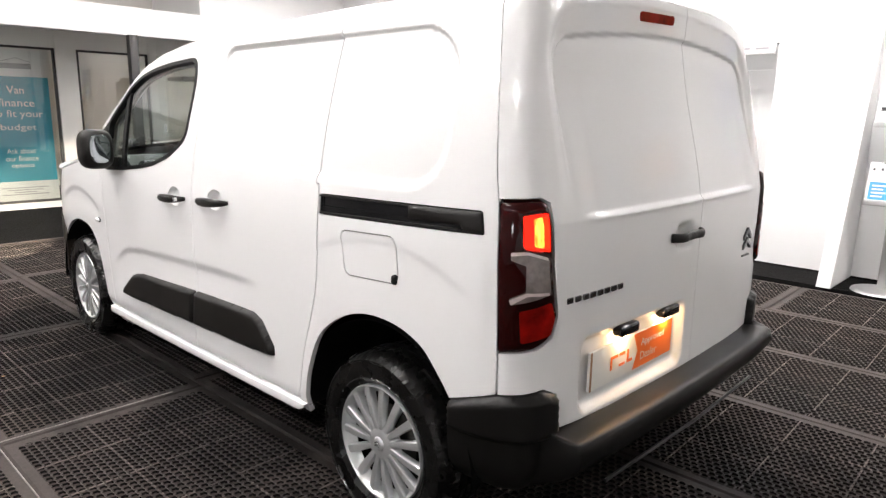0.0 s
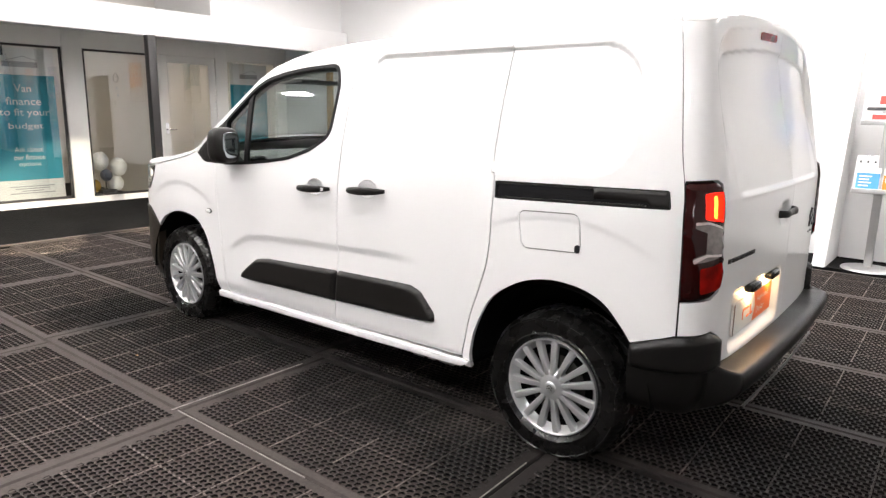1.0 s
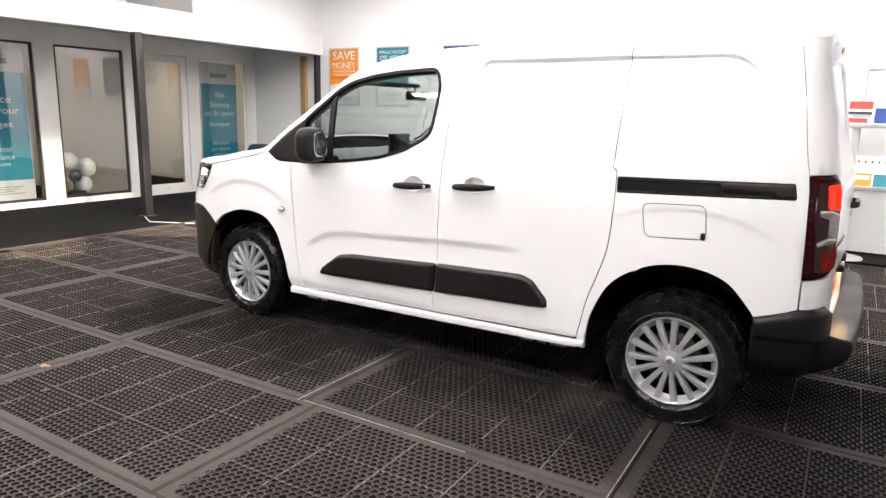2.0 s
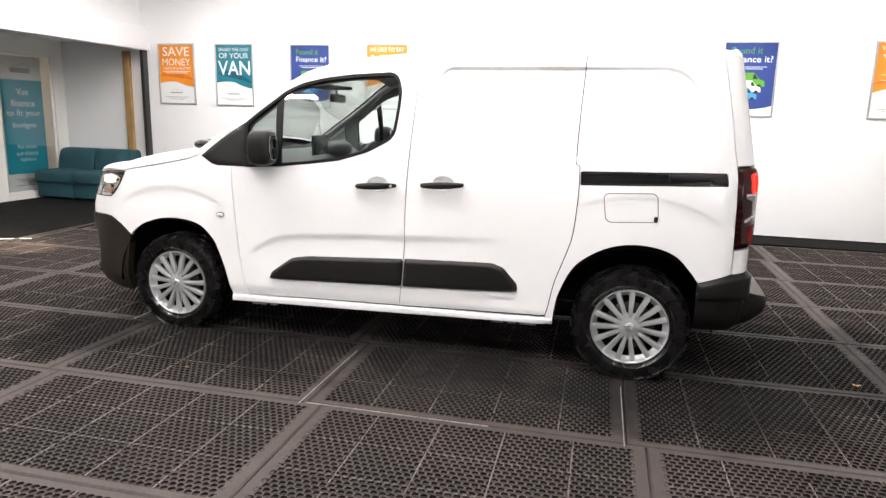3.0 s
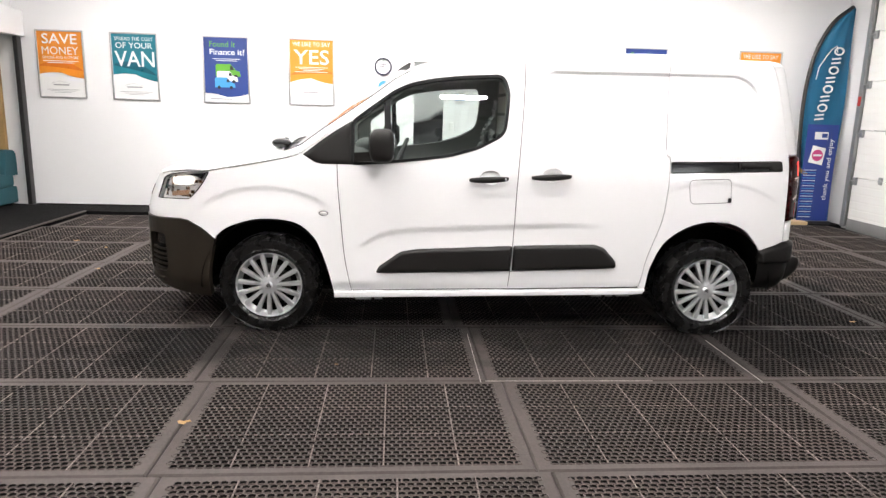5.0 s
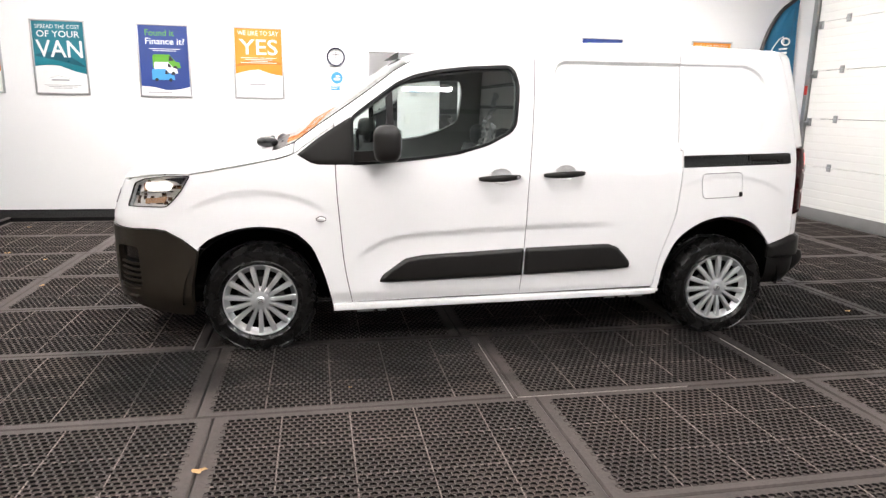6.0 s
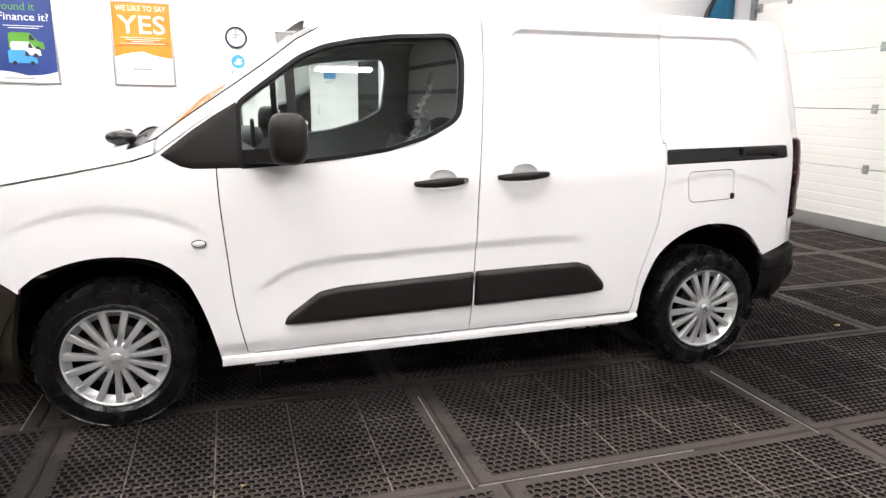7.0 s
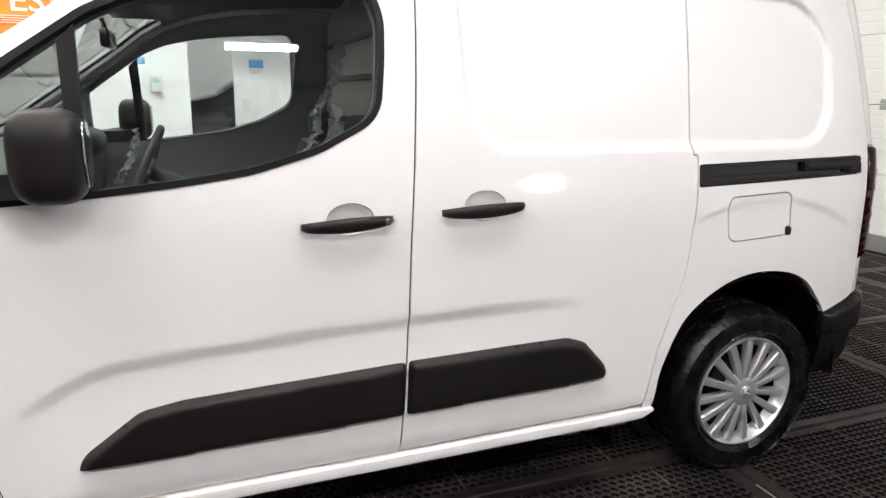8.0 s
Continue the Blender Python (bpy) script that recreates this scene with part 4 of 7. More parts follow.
def lp(off, z):
    """A point by its distance round the rear corner."""
    return (px(-1.1) + off, z)


TAIL = [lp(-0.022, 1.142), lp(0.095, 1.148), lp(0.122, 1.135), lp(0.140, 1.03), lp(0.155, 0.922), lp(0.171, 0.82), lp(0.153, 0.765), lp(0.103, 0.740), lp(-0.008, 0.728)]


def rear_top(p):
    """The height on the skin at which the rear doors end below the roof."""
    x, n = float(np.interp(p, plan_p, plan[:, 0])), float(np.interp(p, plan_p, plan[:, 1]))
    back = float(ease((p - px(-1.20)) / (pr(1.56) - px(-1.20))))
    w = back
    return float(np.interp(x, cant[:, 0], cant[:, 1])) + 0.07 * (1 - w) + 0.014 * w + back * (0.075 + 0.038 * max(0.0, 1 - ((HALF - n) / HALF) ** 2))


def rear_door(split):
    top = [(float(p), rear_top(p)) for p in np.linspace(px(-1.215), pr(split), 40)]
    low = [(pr(split), 0.455), (pr(2.0), 0.462), (pr(1.62), 0.470), lp(0.196, 0.475), lp(0.188, 0.585), lp(0.130, 0.612), lp(-0.006, 0.600), lp(-0.007, 0.722)]
    around = [(p, z) for p, z in (lp(0.106, 0.733), lp(0.158, 0.758), lp(0.178, 0.82), lp(0.162, 0.924), lp(0.147, 1.032), lp(0.128, 1.141), lp(0.096, 1.155), lp(-0.020, 1.149))]
    return np.array(top + low + around + on_side(curve(D_LINE[1:6])[::-1]))


left = part("rear_door", sheet("rear_door", rear_door(SPLIT), step=0.009, gap=0.0013), WHITE_PAINT, van, "white rear door with plate recess", True)
PLAIN_DOOR = True
right = part("rear_door", sheet("rear_door_plain", rear_door(2 * MID_Y - SPLIT), step=0.009, gap=0.0013, mirrored=True), WHITE_PAINT, van, "white rear door", True)
PLAIN_DOOR = False
rim = [(float(p), rear_top(p) + 0.002) for p in np.linspace(px(-1.222), P_TAIL, 40)]
rim += [(float(p), float(np.interp(np.interp(p, plan_p, plan[:, 0]), cant[:, 0], cant[:, 1])) + ARC) for p in np.linspace(P_TAIL, px(-1.222), 40)]
both("roof_lip", sheet("roof_lip", np.array(rim), gap=0.0004, step=0.008), WHITE_PAINT)
corner_sheet = [(px(-1.26), 1.66), (px(-1.1) + 0.02, 1.66), (px(-1.1) + 0.02, 1.76), (px(-1.26), 1.76)]
both("corner_frame", sheet("corner_frame", np.array(corner_sheet), proud=-0.006, edge=0.004, gap=0.0), WHITE_PAINT)

# tail lamps
tail = rounded([q + ((0.035,) if q[1] < 0.80 and q[0] > px(-1.1) + 0.05 else (0.012,)) for q in TAIL], 0.012)
lit = rounded([lp(0.044, 1.108), lp(0.111, 1.115), lp(0.126, 1.010), lp(0.052, 1.022)], 0.008)
lamps = both("tail_lamp", sheet("tail_lamp", tail, [lit], proud=0.012, round_edge=0.012, edge=0.03), RED_LENS, "tail lamp with dark red lens, lit")
core = rounded([lp(0.070, 1.100), lp(0.107, 1.106), lp(0.121, 1.019), lp(0.078, 1.027)], 0.006)
clear = rounded([lp(0.022, 1.006), lp(0.060, 1.011), lp(0.121, 0.990), lp(0.134, 0.893), lp(0.026, 0.868), lp(0.022, 0.886), lp(0.062, 0.905), lp(0.060, 0.977), lp(0.022, 0.991)], 0.004)
lower = rounded([lp(0.047, 0.851), lp(0.137, 0.870), lp(0.152, 0.82), lp(0.140, 0.777), lp(0.053, 0.760)], 0.008)
me_lit = sheet("lit_segment", lit, [core], proud=0.0115, edge=0.024, gap=0.0005, step=0.006)
me_core, me_clear, me_low = (sheet(n, q, proud=h, edge=0.004, gap=0.0) for n, q, h in (("bulb_glow", resample(shrink(core, -0.003), 0.01), -0.0100), ("clear_segment", clear, 0.0146), ("lower_segment", lower, 0.0146)))
rim_up = sheet("lens_edge", rounded([lp(0.022, 1.012), lp(0.062, 1.015), lp(0.116, 0.997), lp(0.117, 0.989), lp(0.062, 1.007), lp(0.022, 1.002)], 0.003), proud=0.0158, edge=0.003, gap=0.0)
rim_low = sheet("lens_edge", rounded([lp(0.022, 0.882), lp(0.064, 0.903), lp(0.127, 0.899), lp(0.128, 0.891), lp(0.066, 0.894), lp(0.026, 0.868)], 0.003), proud=0.0158, edge=0.003, gap=0.0)
for side_lamp, sgn in zip(lamps, (1, -1)):
    for me in (rim_up, rim_low):
        part("lens_edge", me, PALE_LENS, side_lamp, "pale bright edge of the clear lens", True)
    for n, me, mt, lb in (("lit_segment", me_lit, LIT_RED, "glowing red lamp segment"), ("bulb_glow", me_core, LIT_CORE, "yellow glowing bulb"), ("clear_segment", me_clear, GREY_LENS, "grey clear reversing segment"), ("lower_segment", me_low, RED_GLASS, "clear red lens segment")):
        part(n, me, mt, side_lamp, lb, True)
brake = rounded([(pr(2.025), 1.702), (pr(2.262), 1.709), (pr(2.262), 1.673), (pr(2.025), 1.666)], 0.020)
part("brake_lamp", sheet("brake_lamp", brake, proud=0.003, edge=0.012, step=0.008), RED_GLASS, left, "red high-level brake lamp")

# black parts: bumpers, cladding, rails
both("door_cladding", sheet("door_cladding", rounded(on_side([(-3.712, 0.384), (-3.706, 0.408), (-3.690, 0.432), (-3.560, 0.524), (-3.455, 0.541), (-3.2, 0.552), (-2.8575, 0.567), (-2.8665, 0.402), (-3.62, 0.383)]), 0.02), proud=0.024, round_edge=0.022, edge=0.01, step=0.010), BLACK_PLASTIC, "black grained plastic door cladding")
both("door_cladding", sheet("door_cladding", rounded(on_side([(-2.8545, 0.568), (-2.342, 0.581), (-2.279, 0.560), (-2.197, 0.470), (-2.195, 0.427), (-2.30, 0.418), (-2.8635, 0.402)]), 0.015), proud=0.024, round_edge=0.022, edge=0.01, step=0.010), BLACK_PLASTIC, "black grained plastic door cladding")
bump_f = BUMPER_TOP + [(P_NOSE, 0.25), (pf(1.7), 0.25), (px(-5.10), 0.262), (px(-4.95), 0.232), (px(-4.80), 0.215), (px(-4.745), 0.215), (px(-4.735), 0.40)]
FOG = rounded([(-5.250, 0.590), (-5.15, 0.600), (-5.040, 0.598), (-5.030, 0.365), (-5.15, 0.358), (-5.262, 0.358)], 0.03)
both("front_bumper", sheet("front_bumper", np.array(bump_f), [FOG], proud=0.008, edge=0.04), WARM_LIT_PLASTIC, "black grained plastic front bumper")
fog = both("fog_grille", sheet("fog_grille", shrink(FOG, -0.01), proud=-0.028, edge=0.004), UNDERSIDE, "dark recessed bumper grille")
SLOT = rounded([(-5.250, 0.585), (-5.05, 0.595), (-5.045, 0.525), (-5.255, 0.520)], 0.012)
for side_fog in fog:
    part("lamp_slot", sheet("lamp_slot", SLOT, proud=-0.020, edge=0.004, step=0.012), GLOSS_BLACK, side_fog, "gloss black lamp slot", True)
for z in (0.360, 0.392, 0.424, 0.456, 0.488):
    me = sheet("slat", np.array([(-5.275, z), (-5.15, z + 0.002), (-5.035, z + 0.004), (-5.035, z + 0.016), (-5.15, z + 0.014), (-5.275, z + 0.012)]), proud=-0.006, edge=0.014, step=0.012, gap=0.0)
    for side_fog in fog:
        part("slat", me, WARM_LIT_PLASTIC, side_fog)
both("bumper_lip", sheet("bumper_lip", rounded([(-5.38, 0.318), (-5.06, 0.330), (-5.05, 0.306), (-5.36, 0.285)], 0.008), proud=0.022, round_edge=0.012, edge=0.01, step=0.008), WARM_LIT_PLASTIC)


def section(points):
    return catmull(points, 5)


side_sec = section([(-0.03, 0.500), (0.000, 0.500), (0.006, 0.485), (0.004, 0.44), (0.0, 0.39), (-0.012, 0.34), (-0.045, 0.29), (-0.07, 0.28)])
rear_sec = section([(-0.03, 0.466), (0.03, 0.470), (0.090, 0.472), (0.108, 0.458), (0.112, 0.425), (0.098, 0.385), (0.045, 0.335), (-0.06, 0.30)])
rings = []
for p in np.concatenate([np.linspace(px(-1.272), px(-1.1) + 0.02, 12), np.linspace(px(-1.1) + 0.03, px(-1.1) + 0.26, 34), np.linspace(px(-1.1) + 0.28, P_TAIL, 22)]):
    x, n, z, ix, iy, rw, t = (float(q) for q in bare(np.array(p), np.array(0.45)))
    k = float(ease((p - px(-1.1) - 0.128) / 0.050))
    sec = side_sec * (1 - k) + rear_sec * k
    rings.append([(x - ix * o - VAN.x, SIDE_Y + n - iy * o - VAN.y, h) for o, h in sec])
s = Shape().loft(rings, closed=False, caps=False)
s.loft([[(x, -y, z) for x, y, z in r] for r in reversed(rings)], closed=False, caps=False)
part("rear_bumper", s, SHADED_BLACK, van, "black grained plastic rear bumper with step", True)
HORN = rounded([(px(-1.272), 0.543), (px(-1.17), 0.578), lp(-0.006, 0.598), lp(0.125, 0.611), lp(0.186, 0.588), lp(0.194, 0.462), lp(0.0, 0.455), (px(-1.272), 0.455)], 0.012)
both("bumper_corner", sheet("bumper_corner", HORN, proud=0.026, round_edge=0.020, edge=0.02, step=0.012), SHADED_BLACK, "black bumper corner piece")
part("underrun_bar", Shape().tube([(-0.955 - VAN.x, -0.52, 0.248), (-0.940 - VAN.x, 0.1, 0.248), (-0.955 - VAN.x, 0.70, 0.248)], 0.006, 8), BLACK_STEEL, van, "dark bar under the bumper")

both("sail_panel", sheet("sail_panel", rounded(on_side([(-4.152, 1.110), (-4.04, 1.197), (-3.948, 1.260), (-3.852, 1.318), (-3.850, 1.053), (-4.035, 1.053), (-4.078, 1.064)]), 0.008), proud=0.006, round_edge=0.008, edge=0.02), BLACK_PLASTIC, "black triangular sail panel")
GLASS_LINE = shrink(resample(WINDOW, 0.02), 0.013)
both("window_surround", sheet("window_surround", WINDOW, [GLASS_LINE], proud=0.003, edge=0.03, gap=-0.002, step=0.012), SEAL, "black window surround")
both("side_window", sheet("side_window", shrink(GLASS_LINE, -0.006), proud=-0.010, edge=0.002, gap=0.0, step=0.03), GLASS, "tinted side window glass")
both("window_bar", sheet("window_bar", np.array(on_side([(-3.665, 1.42), (-3.622, 1.46), (-3.612, 1.07), (-3.652, 1.065)])), proud=-0.004, edge=0.015), SEAL, "black upright window bar")
track = part("door_track", sheet("door_track", RAIL, proud=-0.014, edge=0.01, gap=-0.004), GLOSS_BLACK, van, "gloss black sliding door track")
part("lip", sheet("lip", np.array(on_side([(-1.889, 1.098), (-1.45, 1.107), (-1.45, 1.097), (-1.889, 1.088)])), proud=0.002, edge=0.014), BLACK_PLASTIC, track)
part("lip", sheet("lip", np.array(on_side([(-1.887, 1.062), (-1.45, 1.070), (-1.45, 1.062), (-1.887, 1.054)])), proud=-0.004, edge=0.01), GLOSS_BLACK, track)
part("lip", sheet("lip", np.array(on_side([(-1.885, 1.040), (-1.25, 1.060), (-1.25, 1.050), (-1.885, 1.030)])), proud=0.001, edge=0.014), BLACK_PLASTIC, track)
part("track_cover", sheet("track_cover", rounded(on_side([(-1.452, 1.107), (-1.172, 1.113), (-1.162, 1.050), (-1.235, 1.050), (-1.245, 1.066), (-1.450, 1.062)]), 0.006), proud=0.006, round_edge=0.006, edge=0.02, step=0.008), BLACK_PLASTIC, track, "black plastic track cover")


def grip(x0, x1, z, lock):
    """A pull handle that arches away from the skin."""
    rings = []
    n = 22
    for i in range(n + 1):
        t = i / n
        x = x0 + (x1 - x0) * t
        bow = 0.034 * (math.sin(math.pi * min(1, max(0, t))) ** 0.45) + 0.004
        h = 0.009 + 0.0105 * math.sin(math.pi * t) ** 0.6
        zz = z + (x - (x0 + x1) / 2) * 0.045
        c = (x - VAN.x, SIDE_Y - bow - VAN.y, zz)
        rings.append([(c[0], c[1] + 0.011 * math.cos(a), c[2] + h * math.sin(a)) for a in (2 * math.pi * j / 12 for j in range(12))])
    hd = part("door_handle", Shape().loft(rings), BLACK_PLASTIC, van, "black plastic pull handle", True)
    if lock:
        part("lock", Shape().lathe([(0.0, -0.003), (0.008, -0.003), (0.009, 0.002), (0.009, 0.012)], (x1 - 0.022 - VAN.x, SIDE_Y - 0.043 - VAN.y, z + 0.004), 20), CHROME, hd, "silver key lock")


grip(-3.142, -2.900, 0.978, True)
grip(-2.758, -2.512, 0.997, False)
rings = []
for i in range(17):
    t = i / 16
    bow = 0.034 * math.sin(math.pi * t) ** 0.45 + 0.004
    q = skin(np.array(pr(2.13 + 0.215 * t)), np.array(0.93))
    rings.append([(q[0] + bow + 0.010 * math.cos(a) - VAN.x, q[1] - VAN.y, 0.968 + 0.016 * math.sin(a)) for a in (2 * math.pi * j / 12 for j in range(12))])
part("door_handle", Shape().loft(rings), BLACK_PLASTIC, left, "black plastic pull handle", True)
rep = part("indicator", Shape().ball(Vector((-4.028, SIDE_Y - 0.004, 0.757)) - VAN, 0.025, 0.012, 0.0125), LAMP_BOWL, van, "small clear side repeater lamp", True)
part("rubber_ring", Shape().ball(Vector((-4.028, SIDE_Y + 0.002, 0.757)) - VAN, 0.0290, 0.009, 0.0160), SEAL, rep, "dark ring round the lamp", True)

# headlamps
body = sheet("headlamp", HEAD, proud=-0.03, edge=0.004, gap=-0.004)
glass_me = sheet("lens", HEAD, proud=0.003, edge=0.004)
heads = both("headlamp", body, LAMP_BOWL, "headlamp with clear lens")
rnd = random.Random(3)
grid_shape, brown = Shape(), []
for i in range(12):
    for j in range(7):
        q0 = np.array([px(-5.045) + i * 0.027, 0.838 + j * 0.0215])
        cell = np.array([q0, q0 + (0.026, 0), q0 + (0.026, 0.020), q0 + (0, 0.020)])
        if inside(shrink(HEAD, 0.006), cell).all():
            co = skin(cell[:, 0], cell[:, 1], 0.024) - np.array(VAN)
            co[:, 1] += np.array([rnd.uniform(-0.009, 0.009) for k in range(4)])
            co[:, 0] += rnd.uniform(-0.004, 0.004)
            grid_shape.add(co, [(0, 1, 2), (0, 2, 3)])
            brown += [1 if rnd.random() < (0.5 if j < 2 else 0.22) else 0] * 2
facets = grid_shape.mesh("reflector", False)
for m in (LAMP_BOWL, LAMP_BROWN):
    facets.materials.append(m)
facets.polygons.foreach_set("material_index", brown)
bowl = sheet("reflector_bowl", rounded([(px(-4.985), 0.958), (px(-4.935), 0.962), (px(-4.845), 0.970), (px(-4.800), 0.950), (px(-4.825), 0.914), (px(-4.925), 0.906), (px(-4.985), 0.918)], 0.015), proud=-0.012, edge=0.012, step=0.010)
outline_me = sheet("lens_rim", HEAD, [resample(shrink(HEAD, 0.0022), 0.012)], proud=0.0045, edge=0.004, gap=-0.001)
frame_l = sheet("inner_frame", rounded([(px(-5.062), 0.880), (px(-5.045), 0.940), (px(-5.022), 0.944), (px(-5.035), 0.880)], 0.006), proud=-0.014, edge=0.006)
amber = sheet("amber_segment", rounded([(px(-4.985), 0.872), (px(-4.840), 0.884), (px(-4.862), 0.846), (px(-4.985), 0.838)], 0.006), proud=-0.016, edge=0.004)
amber_low = sheet("amber_segment", rounded([(px(-5.000), 0.952), (px(-4.962), 0.957), (px(-4.962), 0.914), (px(-4.995), 0.908)], 0.004), proud=-0.014, edge=0.004)
ledge = sheet("ledge", rounded([(px(-5.03), 0.905), (px(-4.80), 0.918), (px(-4.806), 0.905), (px(-5.03), 0.893)], 0.003), proud=-0.008, edge=0.012)
for hd in heads:
    part("lens", glass_me, LENS_CLEAR, hd, "clear lens", True)
    part("lens_rim", outline_me, DARK_CHROME, hd, "thin dark rim", True)
    part("reflector", facets, LAMP_BOWL, hd, "chrome facetted reflector", False)
    part("ledge", ledge, CHROME, hd, "bright ledge across the reflector", True)
    part("reflector_bowl", bowl, HEAD_GLOW, hd, "pale shining reflector bowl", True)
    part("inner_frame", frame_l, GLOSS_BLACK, hd, "black inner frame", True)
    part("amber_segment", amber, AMBER, hd, "amber turn signal segment", True)
    part("amber_segment", amber_low, AMBER, hd, "amber turn signal segment", True)
    part("brow", sheet("brow", rounded([(px(-4.875), 0.979), (px(-4.722), 0.993), (px(-4.760), 0.945), (px(-4.785), 0.962)], 0.006), proud=-0.002, edge=0.01), GLOSS_BLACK, hd, "black brow")


# wheels
def wheel_parts():
    tyre = Shape()
    prof = [(0.196, 0.020), (0.207, 0.008), (0.214, -0.001), (0.224, -0.006), (0.228, -0.010), (0.232, -0.007), (0.262, -0.011), (0.284, -0.008), (0.287, -0.012), (0.292, -0.011), (0.297, -0.002), (0.305, 0.012), (0.311, 0.026)]
    for a, b in ((0.040, 0.068), (0.078, 0.102), (0.110, 0.134), (0.144, 0.170)):
        prof += [(0.3145, a - 0.003), (0.3155, b - 0.003), (0.3065, b - 0.001), (0.3065, b + 0.004)]
    prof += [(0.313, 0.176), (0.308, 0.188), (0.292, 0.200), (0.25, 0.205), (0.205, 0.18)]

    def wave(i, j):
        if 9 <= i <= 12:
            return -0.0014 if j % 4 == 0 else 0.0
        return -0.0040 if (j % 4 == (0 if i < 17 else 2) and (13 <= i <= 16 or 25 <= i <= 28)) else 0.0
    tyre.lathe(prof, (0, 0, 0), 288, "y", wave)
    cover = Shape()
    cover.lathe([(0.194, 0.030), (0.205, 0.010), (0.2055, 0.002), (0.203, -0.003), (0.199, -0.003), (0.196, 0.001), (0.190, 0.016)], (0, 0, 0), 90)
    cover.lathe([(0.192, 0.010), (0.187, 0.024), (0.171, 0.036)], (0, 0, 0), 90)
    cover.lathe([(0.0255, -0.002), (0.034, -0.001), (0.050, 0.002), (0.064, 0.007), (0.070, 0.013), (0.073, 0.018), (0.074, 0.035)], (0, 0, 0), 60)
    cap_disc = Shape().lathe([(0.0005, -0.0085), (0.019, -0.0085), (0.0235, -0.006), (0.0255, -0.001)], (0, 0, 0), 40)
    rings = []
    for t in np.linspace(0, 1, 11):
        r = 0.040 + (0.197 - 0.040) * t
        w = 0.0095 + 0.0060 * t ** 0.9
        y = 0.003 - 0.004 * math.sin(math.pi * t) + 0.001 * t
        rings.append([(r, y + dy, du * w) for du, dy in ((-1, 0.026), (-1, 0.006), (-0.8, 0.001), (-0.3, 0.0), (0.3, 0.0), (0.8, 0.001), (1, 0.006), (1, 0.026))])
    spoke = Shape().loft(rings)
    back = Shape().lathe([(0.001, 0.060), (0.10, 0.060), (0.165, 0.062), (0.20, 0.055)], (0, 0, 0), 48)
    disc = Shape().lathe([(0.055, 0.045), (0.128, 0.045), (0.131, 0.049)], (0, 0, 0), 48)
    badge = Shape()
    for dz in (-0.006, 0.005):
        badge.loft([[(x, -0.0105, dz + h + (0.006 - abs(x) * 0.7)) for x, h in ((-0.013, -0.0025), (0, -0.0025), (0.013, -0.0025), (0.013, 0.0025), (0, 0.0025), (-0.013, 0.0025))], [(x, -0.0075, dz + h + (0.006 - abs(x) * 0.7)) for x, h in ((-0.013, -0.0025), (0, -0.0025), (0.013, -0.0025), (0.013, 0.0025), (0, 0.0025), (-0.013, 0.0025))]])
    return tyre, cover, cap_disc, back, disc, badge, spoke


tyre, cover, cap_disc, back, disc, badge, spoke = wheel_parts()
tyre_me = tyre.mesh("tyre", 40)
for v in tyre_me.vertices:
    if v.co.z < -0.282:
        v.co.y -= (-0.282 - v.co.z) * 0.25 * (1 if v.co.y < 0.1 else -1)
        v.co.z = -0.282 + (v.co.z + 0.282) * 0.42
wheel_meshes = [("wheel_cover", cover.mesh("wheel_cover", 40), ALLOY, "silver multi-spoke wheel cover"), ("hub_cap", cap_disc.mesh("hub_cap", 40), ALLOY, ""),
                ("wheel_dish", back.mesh("wheel_dish", True), UNDERSIDE, ""), ("brake_disc", disc.mesh("brake_disc", True), RUST, ""), ("badge", badge.mesh("badge", False), CHROME, "chrome chevron badge")]
spoke_me = spoke.mesh("spoke", 30)
for x, hub in ((HUB_F, 0.2975), (HUB_R, 0.2775)):
    for sgn in (1, -1):
        root = new("wheel")
        root.parent = van
        root.matrix_basis = pose(x - VAN.x, -sgn * (MID_Y - 1.343), hub, 0, 0.41, 0 if sgn > 0 else 180)
        root.empty_display_size = 0.1
        part("tyre", tyre_me, TYRE, root, "black tyre")
        spin = 8 if x == HUB_R else -5
        for wn, me, mt, lb in wheel_meshes:
            ob = part(wn, me, mt, root, lb)
            ob.matrix_basis = pose(0, 0, 0, 0, spin, 0)
        for k in range(15):
            sp = part("spoke", spoke_me, ALLOY, root)
            sp.matrix_basis = pose(0, 0, 0, 0, spin + 24 * k + (5.0, 0, -5.0)[k % 3] * 0.2, 0)
for x in (HUB_F, HUB_R):
    s = Shape()
    rings = []
    for a in np.linspace(-0.2, math.pi + 0.2, 44):
        r = 0.415
        cx, cz = x + r * math.cos(a), max(0.285, HUB_Z + r * math.sin(a))
        rings.append([(cx - VAN.x, yy - VAN.y, cz) for yy in (SIDE_Y + 0.02, 1.5, 1.72)] + [(x - VAN.x, 1.72 - VAN.y, HUB_Z - 0.05)])
    both("wheel_arch_liner", Shape().loft(rings, closed=False, caps=False), UNDERSIDE, "black wheel arch liner")
part("underbody", Shape().box(-5.1 - VAN.x, -1.1 - VAN.x, -0.55, 0.55, 0.20, 0.30, 0.02).box(-3.95 - VAN.x, -2.05 - VAN.x, -0.80, 0.80, 0.225, 0.27, 0.01).box(-2.3 - VAN.x, -1.3 - VAN.x, -0.3, 0.3, 0.17, 0.28, 0.03), UNDERSIDE, van, "black underbody")
